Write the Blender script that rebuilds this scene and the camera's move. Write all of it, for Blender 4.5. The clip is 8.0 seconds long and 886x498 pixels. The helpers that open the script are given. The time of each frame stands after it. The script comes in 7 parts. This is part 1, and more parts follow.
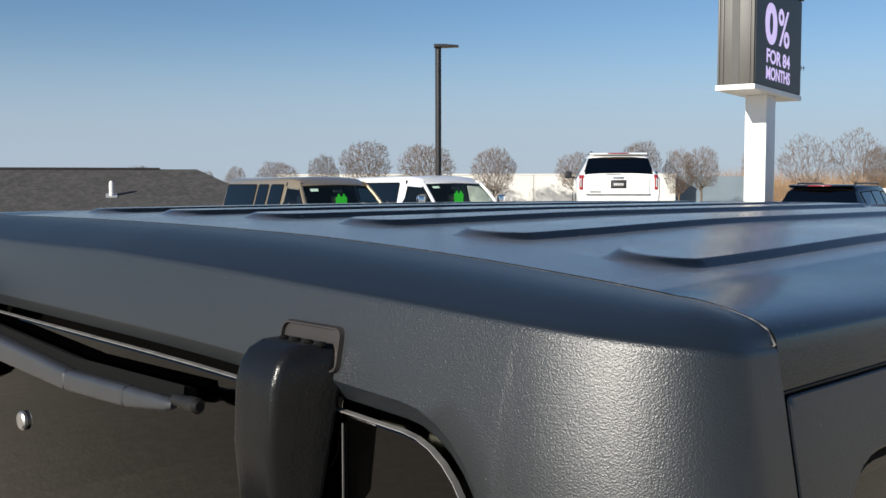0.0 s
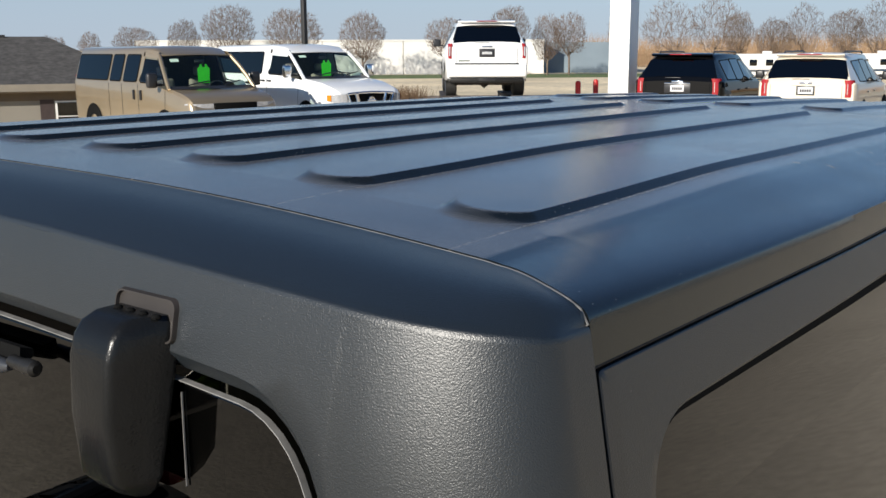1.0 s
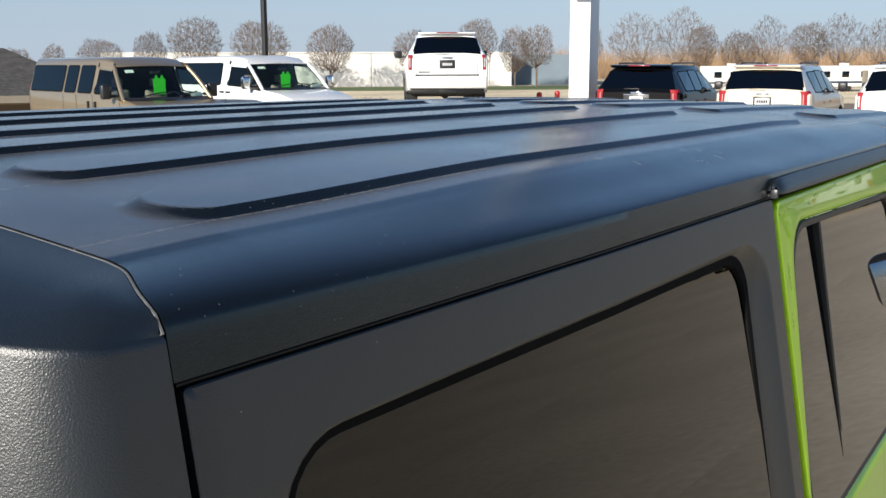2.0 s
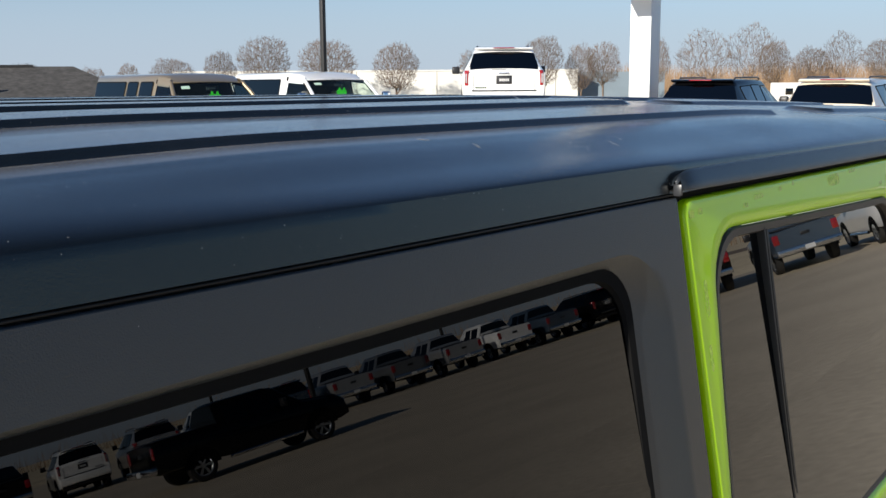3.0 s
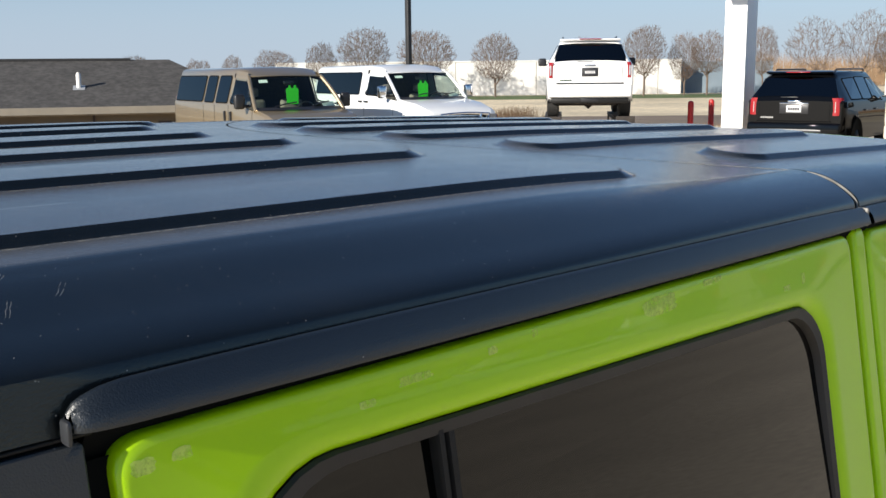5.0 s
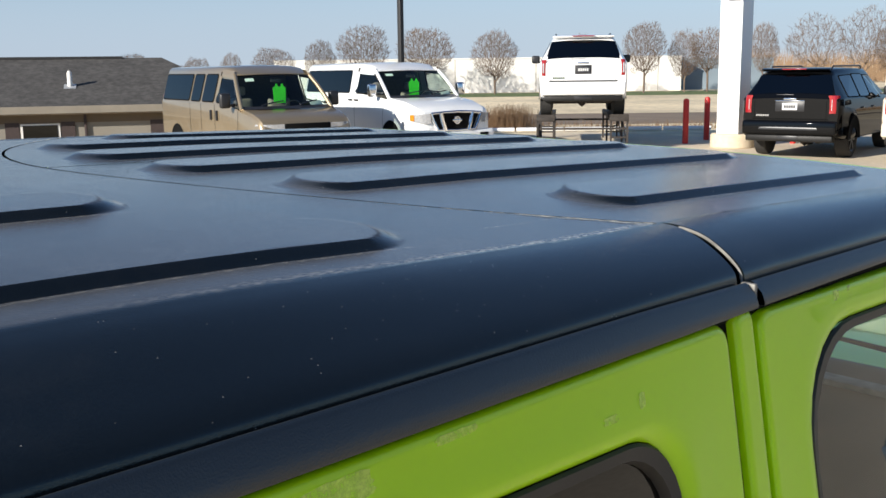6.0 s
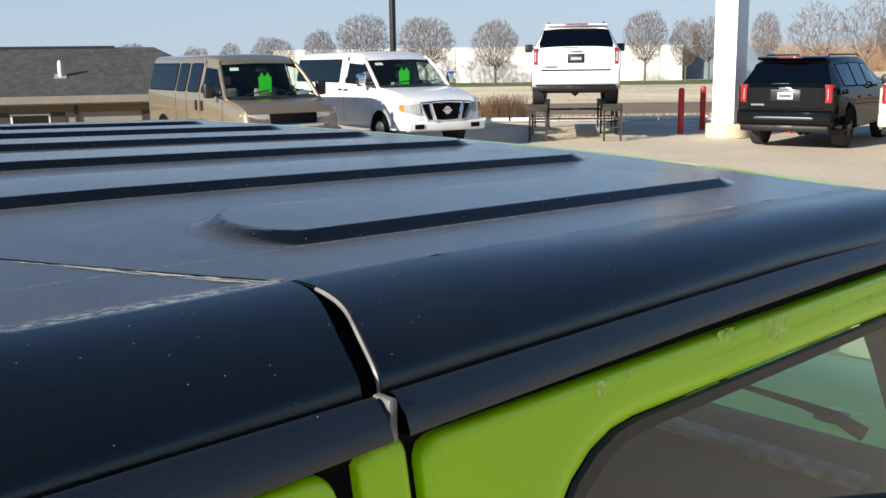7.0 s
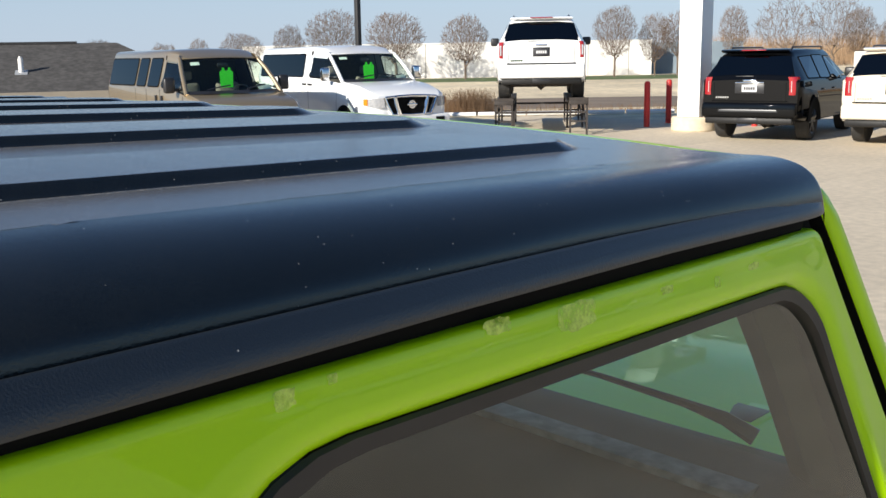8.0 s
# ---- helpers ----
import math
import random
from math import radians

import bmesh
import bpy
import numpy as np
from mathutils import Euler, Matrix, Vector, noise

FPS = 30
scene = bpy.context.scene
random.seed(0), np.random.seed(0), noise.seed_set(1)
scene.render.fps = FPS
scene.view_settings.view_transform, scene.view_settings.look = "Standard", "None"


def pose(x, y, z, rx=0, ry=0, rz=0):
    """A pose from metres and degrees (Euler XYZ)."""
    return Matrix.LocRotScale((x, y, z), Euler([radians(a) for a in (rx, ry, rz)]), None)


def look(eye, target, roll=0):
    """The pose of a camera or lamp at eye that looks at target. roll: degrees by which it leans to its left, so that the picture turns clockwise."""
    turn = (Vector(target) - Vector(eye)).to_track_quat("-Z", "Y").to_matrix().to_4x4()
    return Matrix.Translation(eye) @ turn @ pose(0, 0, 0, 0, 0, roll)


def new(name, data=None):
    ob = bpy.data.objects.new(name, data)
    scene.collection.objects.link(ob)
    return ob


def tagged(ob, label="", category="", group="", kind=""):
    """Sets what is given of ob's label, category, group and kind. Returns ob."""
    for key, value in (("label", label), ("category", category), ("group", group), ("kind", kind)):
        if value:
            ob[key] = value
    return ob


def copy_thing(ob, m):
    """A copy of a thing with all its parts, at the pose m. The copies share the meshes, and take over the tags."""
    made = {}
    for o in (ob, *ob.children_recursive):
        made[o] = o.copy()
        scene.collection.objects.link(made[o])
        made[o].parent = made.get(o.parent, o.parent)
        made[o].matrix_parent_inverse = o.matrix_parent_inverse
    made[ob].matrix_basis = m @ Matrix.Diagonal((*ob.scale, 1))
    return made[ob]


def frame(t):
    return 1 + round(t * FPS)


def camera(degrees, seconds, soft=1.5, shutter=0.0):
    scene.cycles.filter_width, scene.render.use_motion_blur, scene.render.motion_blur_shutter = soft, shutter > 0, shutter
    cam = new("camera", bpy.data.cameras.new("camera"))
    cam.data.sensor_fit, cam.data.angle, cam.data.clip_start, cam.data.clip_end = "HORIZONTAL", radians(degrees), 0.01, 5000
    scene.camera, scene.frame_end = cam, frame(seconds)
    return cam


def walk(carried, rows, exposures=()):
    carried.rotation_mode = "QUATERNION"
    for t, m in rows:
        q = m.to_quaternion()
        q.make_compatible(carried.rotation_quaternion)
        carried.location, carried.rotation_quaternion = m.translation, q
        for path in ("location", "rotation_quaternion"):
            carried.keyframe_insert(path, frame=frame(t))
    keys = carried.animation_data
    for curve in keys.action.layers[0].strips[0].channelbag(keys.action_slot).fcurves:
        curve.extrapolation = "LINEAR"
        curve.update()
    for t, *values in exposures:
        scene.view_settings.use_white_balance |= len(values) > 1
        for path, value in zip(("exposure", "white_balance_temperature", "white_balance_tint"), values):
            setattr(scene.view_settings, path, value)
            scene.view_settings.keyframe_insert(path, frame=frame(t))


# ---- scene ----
cam = camera(48.0, 8.0)
PATH = [
    (0, (0.981, -0.543, 1.935), (-0.447, 0.851, 1.803), -0.1),
    (0.5, (0.954, -0.529, 1.996), (-0.365, 0.935, 1.654), -0.2),
    (1, (1.003, -0.524, 2.01), (-0.212, 1.015, 1.615), -0.2),
    (1.5, (1.066, -0.451, 2.013), (-0.103, 1.117, 1.597), -0.2),
    (1.7, (1.088, -0.397, 2.002), (-0.069, 1.185, 1.606), -0.2),
    (2.8, (1.185, -0.029, 1.933), (-0.073, 1.491, 1.605), -0.5),
    (3, (1.164, 0.064, 1.921), (-0.114, 1.565, 1.585), -0.4),
    (3.5, (1.117, 0.268, 1.913), (-0.192, 1.739, 1.564), -0.6),
    (4, (1.148, 0.452, 1.925), (-0.206, 1.881, 1.573), -0.9),
    (4.5, (1.156, 0.632, 1.945), (-0.249, 2.011, 1.594), -0.9),
    (5, (1.138, 0.77, 1.971), (-0.284, 2.132, 1.618), -0.6),
    (5.2, (1.135, 0.813, 1.979), (-0.289, 2.173, 1.63), -0.6),
    (6.3, (1.028, 1.311, 1.983), (-0.394, 2.669, 1.619), -0.8),
    (6.5, (1.023, 1.39, 1.978), (-0.399, 2.747, 1.61), -0.8),
    (7, (0.997, 1.581, 1.964), (-0.426, 2.934, 1.586), -0.8),
    (7.5, (0.977, 1.719, 1.942), (-0.434, 3.082, 1.555), -1.1),
    (8, (0.997, 1.779, 1.921), (-0.387, 3.17, 1.534), -1.0),
]
walk(cam, [(t, look(e, g, r)) for t, e, g, r in PATH], exposures=((0.0, 0.38), (0.6, 0.41), (1.5, 0.50), (3.0, 0.53), (5.0, 0.57), (6.4, 0.62), (8.0, 0.66)))

# ---------------------------------------------------------------- world and sun
SUN_AZ, SUN_EL = -91.0, 22.0        # degrees from +x, and above the horizon
sv = Vector((math.cos(radians(SUN_EL)) * math.cos(radians(SUN_AZ)),
             math.cos(radians(SUN_EL)) * math.sin(radians(SUN_AZ)), math.sin(radians(SUN_EL))))
world = bpy.data.worlds.new("sky")
world.use_nodes = True
scene.world = world
wn = world.node_tree.nodes
sky = wn.new("ShaderNodeTexSky")
sky.sky_type = "NISHITA"
sky.sun_disc = False
sky.sun_elevation = radians(SUN_EL)
sky.sun_rotation = radians(90 - SUN_AZ)
sky.altitude = 200
sky.air_density, sky.dust_density, sky.ozone_density = 1.0, 0.10, 4.0
wn["Background"].inputs["Strength"].default_value = 0.068
tint = wn.new("ShaderNodeVectorMath")
tint.operation = "MULTIPLY"
tint.inputs[1].default_value = (0.95, 1.03, 1.11)
world.node_tree.links.new(sky.outputs[0], tint.inputs[0])
# pale blue haze that thickens towards the horizon all round
way = wn.new("ShaderNodeTexCoord")
split = wn.new("ShaderNodeSeparateXYZ")
world.node_tree.links.new(way.outputs["Generated"], split.inputs[0])
low = wn.new("ShaderNodeMapRange")
low.inputs["From Min"].default_value, low.inputs["From Max"].default_value = 0.0, 0.19
low.inputs["To Min"].default_value, low.inputs["To Max"].default_value = 0.85, 0.0
low.interpolation_type = "SMOOTHERSTEP"
world.node_tree.links.new(split.outputs["Z"], low.inputs["Value"])
haze = wn.new("ShaderNodeMix")
haze.data_type = "RGBA"
haze.inputs["B"].default_value = (4.75, 5.75, 7.2, 1)
world.node_tree.links.new(low.outputs[0], haze.inputs["Factor"])
world.node_tree.links.new(tint.outputs[0], haze.inputs["A"])
world.node_tree.links.new(haze.outputs["Result"], wn["Background"].inputs["Color"])
sun = new("sun", bpy.data.lights.new("sun", "SUN"))
sun.data.energy, sun.data.angle, sun.data.color = 5.0, radians(0.55), (1.0, 0.94, 0.84)
sun.matrix_world = look(sv * 60, (0, 0, 0))

# ---------------------------------------------------------------- materials


def material(name, color, rough=0.5, metal=0.0, coat=0.0, var=0.12, scale=6.0, bump=0.0, bump_scale=200.0,
             fine=0.0, fine_scale=120.0, spec=0.5, emit=None, dust=None, coat_rough=0.03):
    """A surface with variation at two scales, and a fine relief in metres-sized noise."""
    m = bpy.data.materials.new(name)
    m.use_nodes = True
    nt = m.node_tree
    b = nt.nodes["Principled BSDF"]
    b.inputs["Roughness"].default_value = rough
    b.inputs["Metallic"].default_value = metal
    b.inputs["Coat Weight"].default_value = coat
    b.inputs["Coat Roughness"].default_value = coat_rough
    b.inputs["Specular IOR Level"].default_value = spec
    tc = nt.nodes.new("ShaderNodeTexCoord")
    out = None
    base = nt.nodes.new("ShaderNodeRGB")
    base.outputs[0].default_value = (*color, 1)
    out = base.outputs[0]
    for amount, sc in ((var, scale), (fine, fine_scale)):
        if amount <= 0:
            continue
        n = nt.nodes.new("ShaderNodeTexNoise")
        n.inputs["Scale"].default_value = sc
        n.inputs["Detail"].default_value = 4
        nt.links.new(tc.outputs["Object"], n.inputs["Vector"])
        mr = nt.nodes.new("ShaderNodeMapRange")
        mr.inputs["From Min"].default_value, mr.inputs["From Max"].default_value = 0.3, 0.7
        mr.inputs["To Min"].default_value, mr.inputs["To Max"].default_value = 1 - amount, 1 + amount
        nt.links.new(n.outputs["Fac"], mr.inputs["Value"])
        mx = nt.nodes.new("ShaderNodeVectorMath")
        mx.operation = "SCALE"
        nt.links.new(out, mx.inputs[0])
        nt.links.new(mr.outputs[0], mx.inputs["Scale"])
        out = mx.outputs[0]
    if dust:
        # pale dust in streaks and specks
        dcol, damount, dscale = dust
        n = nt.nodes.new("ShaderNodeTexNoise")
        n.inputs["Scale"].default_value, n.inputs["Detail"].default_value = dscale, 8
        n.inputs["Roughness"].default_value = 0.75
        nt.links.new(tc.outputs["Object"], n.inputs["Vector"])
        mr = nt.nodes.new("ShaderNodeMapRange")
        mr.inputs["From Min"].default_value, mr.inputs["From Max"].default_value = 0.5, 0.8
        mr.inputs["To Max"].default_value = damount
        nt.links.new(n.outputs["Fac"], mr.inputs["Value"])
        mix = nt.nodes.new("ShaderNodeMix")
        mix.data_type = "RGBA"
        nt.links.new(mr.outputs[0], mix.inputs["Factor"])
        nt.links.new(out, mix.inputs["A"])
        mix.inputs["B"].default_value = (*dcol, 1)
        out = mix.outputs["Result"]
    nt.links.new(out, b.inputs["Base Color"])
    if bump > 0:
        n = nt.nodes.new("ShaderNodeTexNoise")
        n.inputs["Scale"].default_value, n.inputs["Detail"].default_value = bump_scale, 3
        nt.links.new(tc.outputs["Object"], n.inputs["Vector"])
        bp = nt.nodes.new("ShaderNodeBump")
        bp.inputs["Strength"].default_value = 1.0
        bp.inputs["Distance"].default_value = bump
        nt.links.new(n.outputs["Fac"], bp.inputs["Height"])
        nt.links.new(bp.outputs[0], b.inputs["Normal"])
    if emit:
        b.inputs["Emission Color"].default_value = (*emit[0], 1)
        b.inputs["Emission Strength"].default_value = emit[1]
    return m


def glass(name, tint, rough=0.0, r0=0.075, power=5.0):
    """A pane: clear or tinted right through, glossier the flatter one looks at it."""
    m = bpy.data.materials.new(name)
    m.use_nodes = True
    nt = m.node_tree
    nt.nodes.remove(nt.nodes["Principled BSDF"])
    tr = nt.nodes.new("ShaderNodeBsdfTransparent")
    tr.inputs["Color"].default_value = (*tint, 1)
    gl = nt.nodes.new("ShaderNodeBsdfGlossy")
    gl.inputs["Roughness"].default_value = rough
    lw = nt.nodes.new("ShaderNodeLayerWeight")
    lw.inputs["Blend"].default_value = 0.5
    pw = nt.nodes.new("ShaderNodeMath")
    pw.operation = "POWER"
    pw.inputs[1].default_value = power
    nt.links.new(lw.outputs["Facing"], pw.inputs[0])
    mr = nt.nodes.new("ShaderNodeMapRange")
    mr.inputs["To Min"].default_value = r0
    nt.links.new(pw.outputs[0], mr.inputs["Value"])
    mix = nt.nodes.new("ShaderNodeMixShader")
    nt.links.new(mr.outputs[0], mix.inputs[0])
    nt.links.new(tr.outputs[0], mix.inputs[1])
    nt.links.new(gl.outputs[0], mix.inputs[2])
    nt.links.new(mix.outputs[0], nt.nodes["Material Output"].inputs["Surface"])
    return m


M = {}
M["roof"] = material("textured_black_roof", (0.0050, 0.0068, 0.0080), 0.21, var=0.15, scale=5, bump=0.00012, bump_scale=700,
                     fine=0.3, fine_scale=900, dust=((0.20, 0.18, 0.15), 0.030, 7.0), spec=0.6)
M["top"] = material("textured_hardtop", (0.0078, 0.0112, 0.0145), 0.385, var=0.08, scale=8, bump=0.00034, bump_scale=850, fine=0.10, fine_scale=900, spec=0.84)
M["green"] = material("lime_green_paint", (0.49, 0.83, 0.0), 0.38, coat=0.45, var=0.03, scale=3, spec=0.3, coat_rough=0.02)
M["rubber"] = material("black_rubber", (0.010, 0.0095, 0.009), 0.5, var=0.35, scale=30, bump=0.0002, bump_scale=600, spec=0.3)
M["seal"] = material("brown_black_seal", (0.024, 0.020, 0.018), 0.5, var=0.2, scale=20)
M["seal_light"] = material("weathered_grey_seal", (0.15, 0.147, 0.14), 0.6, var=0.3, scale=60)
M["plastic"] = material("black_plastic", (0.018, 0.018, 0.020), 0.38, var=0.12, scale=30, bump=0.0003, bump_scale=500)
M["hinge"] = material("grained_black_plastic", (0.007, 0.0075, 0.008), 0.26, var=0.15, scale=40, bump=0.00028, bump_scale=420, spec=0.24)
M["satin"] = material("satin_grey_plastic", (0.030, 0.032, 0.036), 0.36, var=0.1, scale=40, spec=0.6)
M["dirt"] = material("pale_dirt", (0.50, 0.46, 0.38), 0.9, var=0.3, scale=150, fine=0.35, fine_scale=900)
M["seat_tan"] = material("grey_beige_cloth", (0.20, 0.18, 0.15), 0.9, var=0.15, scale=20)
M["edge_worn"] = material("worn_plastic_edge", (0.22, 0.21, 0.19), 0.45, var=0.4, scale=50)
M["gap"] = material("shadow_gap_rubber", (0.006, 0.006, 0.006), 0.9, spec=0.1)
M["metal"] = material("worn_metal", (0.5, 0.5, 0.5), 0.35, metal=1.0, var=0.3, scale=60)
M["chrome"] = material("chrome", (0.75, 0.76, 0.78), 0.08, metal=1.0)
M["dark_glass"] = glass("privacy_glass", (0.012, 0.012, 0.012), r0=0.052, power=4.0)
M["rear_glass"] = glass("rear_privacy_glass", (0.012, 0.012, 0.012), r0=0.055)
M["door_glass"] = glass("tinted_door_glass", (0.86, 0.96, 0.88), r0=0.108)
M["windshield"] = glass("windshield_glass", (0.78, 0.99, 0.93), r0=0.06)
M["van_glass"] = glass("van_glass", (0.92, 0.96, 0.94), r0=0.05)
M["suv_glass"] = glass("suv_privacy_glass", (0.015, 0.016, 0.017))
M["van_windshield"] = glass("van_windshield_glass", (0.80, 0.93, 0.85), r0=0.06)
M["dash_green"] = material("grey_beige_dashboard", (0.16, 0.165, 0.13), 0.6, var=0.1, scale=20)
M["interior"] = material("dark_cloth", (0.046, 0.045, 0.034), 0.8, var=0.2, scale=20)
M["dash"] = material("grey_dashboard", (0.075, 0.074, 0.058), 0.6, var=0.1, scale=20)
M["tan"] = material("sandstone_metallic_paint", (0.33, 0.258, 0.165), 0.34, metal=0.55, coat=0.8, var=0.04, scale=2)
M["white"] = material("white_paint", (0.80, 0.80, 0.79), 0.3, coat=0.8, var=0.03, scale=2)
M["pearl"] = material("pearl_white_paint", (0.66, 0.585, 0.47), 0.3, coat=0.8, var=0.03, scale=2)
M["black"] = material("black_paint", (0.003, 0.0033, 0.004), 0.3, coat=0.6, var=0.05, scale=2, spec=0.0)
M["grey"] = material("grey_paint", (0.16, 0.17, 0.18), 0.3, metal=0.4, coat=0.8, var=0.04, scale=2)
M["silver"] = material("silver_paint", (0.42, 0.43, 0.44), 0.3, metal=0.5, coat=0.8, var=0.04, scale=2)
M["bluegrey"] = material("slate_paint", (0.06, 0.09, 0.13), 0.3, metal=0.3, coat=0.8, var=0.04, scale=2)
M["red_lens"] = material("red_lens", (0.30, 0.008, 0.012), 0.12, coat=1.0, var=0.1, scale=20)
M["clear_lens"] = material("clear_lens", (0.55, 0.56, 0.58), 0.1, metal=0.4, coat=1.0, var=0.2, scale=20)
M["amber"] = material("amber_lens", (0.7, 0.22, 0.02), 0.15, coat=1.0)
M["tag"] = material("green_paper_tag", (0.06, 0.80, 0.03), 0.6, var=0.05, scale=20)
M["paper"] = material("white_paper", (0.75, 0.75, 0.72), 0.7)
M["plate"] = material("plate_white", (0.6, 0.6, 0.6), 0.5)
M["ink"] = material("dark_ink", (0.03, 0.03, 0.035), 0.6)
M["tyre"] = material("tyre_rubber", (0.022, 0.021, 0.020), 0.75, var=0.2, scale=20, bump=0.001, bump_scale=120)
M["rim"] = material("alloy_rim", (0.45, 0.46, 0.47), 0.3, metal=0.9)
M["black_rim"] = material("black_rim", (0.02, 0.02, 0.022), 0.3)
M["concrete"] = material("lot_concrete", (0.60, 0.505, 0.37), 0.85, var=0.10, scale=0.35, bump=0.004, bump_scale=30, fine=0.10, fine_scale=9)
M["asphalt"] = material("road_asphalt", (0.20, 0.15, 0.105), 0.9, var=0.15, scale=0.3, bump=0.004, bump_scale=50, fine=0.15, fine_scale=12)
M["grass"] = material("dry_grass_ground", (0.70, 0.575, 0.38), 0.95, var=0.2, scale=0.08, bump=0.006, bump_scale=6, fine=0.2, fine_scale=1.5)
M["lawn"] = material("green_lawn", (0.10, 0.14, 0.04), 0.95, var=0.25, scale=0.3, bump=0.03, bump_scale=6)
M["bark"] = material("bare_bark", (0.15, 0.108, 0.078), 0.9, var=0.25, scale=1.5)
M["twig"] = material("bare_twigs", (0.15, 0.105, 0.078), 0.9, var=0.25, scale=0.8)
M["willow"] = material("orange_brown_brush", (0.27, 0.175, 0.10), 0.9, var=0.3, scale=0.4)
M["wall_white"] = material("white_wall_panels", (0.74, 0.72, 0.68), 0.7, var=0.05, scale=0.3)
M["wall_blue"] = material("blue_grey_wall", (0.20, 0.25, 0.29), 0.7, var=0.08, scale=0.3)
M["shingle"] = material("dark_asphalt_shingles", (0.062, 0.058, 0.054), 0.95, var=0.22, scale=2.2, bump=0.01, bump_scale=14, fine=0.3, fine_scale=6)
M["siding"] = material("beige_siding", (0.23, 0.21, 0.175), 0.8, var=0.06, scale=1)
M["fascia"] = material("tan_fascia", (0.13, 0.095, 0.06), 0.7, var=0.08, scale=2)
M["soffit"] = material("grey_gutter", (0.24, 0.21, 0.165), 0.6, var=0.08, scale=2)
M["shutter"] = material("brown_shutter", (0.045, 0.03, 0.028), 0.7)
M["sign_white"] = material("white_sign_metal", (0.80, 0.80, 0.79), 0.45, var=0.03, scale=1.5)
M["sign_grey"] = material("grey_sign_cladding", (0.085, 0.082, 0.075), 0.5, var=0.06, scale=2)
M["led"] = material("led_panel_black", (0.012, 0.012, 0.014), 0.5)
M["led_on"] = material("led_letters", (0.5, 0.42, 0.6), 0.5, emit=((0.62, 0.50, 0.85), 0.62))
M["red"] = material("red_bollard_paint", (0.52, 0.025, 0.02), 0.45, var=0.1, scale=6)
M["steel"] = material("rusty_dark_steel", (0.032, 0.025, 0.021), 0.7, var=0.3, scale=8)
M["lamp"] = material("dark_bronze_post", (0.022, 0.021, 0.021), 0.5)
M["galv"] = material("galvanised_rail", (0.42, 0.43, 0.44), 0.5, metal=0.3, var=0.15, scale=1)



def dust_lines(m, places, width, y0, y1, strength, color, y2=9.0):
    """Dust that has gathered along straight lines, at |x| = place, between y0 and y1, broken up by noise."""
    nt = m.node_tree
    b = nt.nodes["Principled BSDF"]
    tc = nt.nodes.new("ShaderNodeTexCoord")
    sp = nt.nodes.new("ShaderNodeSeparateXYZ")
    nt.links.new(tc.outputs["Object"], sp.inputs[0])

    def math_node(op, a, c):
        n = nt.nodes.new("ShaderNodeMath")
        n.operation = op
        for k, v in enumerate((a, c)):
            if v is None:
                continue
            if isinstance(v, (int, float)):
                n.inputs[k].default_value = v
            else:
                nt.links.new(v, n.inputs[k])
        return n.outputs[0]

    ax = math_node("ABSOLUTE", sp.outputs["X"], None)
    near = None
    for p in places:
        d = math_node("ABSOLUTE", math_node("SUBTRACT", ax, p), None)
        near = d if near is None else math_node("MINIMUM", near, d)
    f = math_node("MAXIMUM", math_node("SUBTRACT", 1.0, math_node("DIVIDE", near, width)), 0.0)
    rise = nt.nodes.new("ShaderNodeMapRange")
    nt.links.new(sp.outputs["Y"], rise.inputs["Value"])
    rise.inputs["From Min"].default_value, rise.inputs["From Max"].default_value = y0, y1
    fall = nt.nodes.new("ShaderNodeMapRange")
    nt.links.new(sp.outputs["Y"], fall.inputs["Value"])
    fall.inputs["From Min"].default_value, fall.inputs["From Max"].default_value = y2 + 0.01, y2
    stretch = nt.nodes.new("ShaderNodeVectorMath")
    stretch.operation = "MULTIPLY"
    stretch.inputs[1].default_value = (1.0, 0.35, 1.0)
    nt.links.new(tc.outputs["Object"], stretch.inputs[0])
    n = nt.nodes.new("ShaderNodeTexNoise")
    n.inputs["Scale"].default_value, n.inputs["Detail"].default_value = 420, 9
    nt.links.new(stretch.outputs[0], n.inputs["Vector"])
    cut = nt.nodes.new("ShaderNodeMapRange")
    cut.inputs["From Min"].default_value, cut.inputs["From Max"].default_value = 0.42, 0.66
    nt.links.new(n.outputs["Fac"], cut.inputs["Value"])
    f = math_node("MULTIPLY", math_node("MULTIPLY", math_node("MULTIPLY", math_node("MULTIPLY", f, cut.outputs[0]), rise.outputs[0]), fall.outputs[0]), strength)
    mix = nt.nodes.new("ShaderNodeMix")
    mix.data_type = "RGBA"
    old = b.inputs["Base Color"].links[0].from_socket
    nt.links.new(f, mix.inputs["Factor"])
    nt.links.new(old, mix.inputs["A"])
    mix.inputs["B"].default_value = (*color, 1)
    nt.links.new(mix.outputs["Result"], b.inputs["Base Color"])


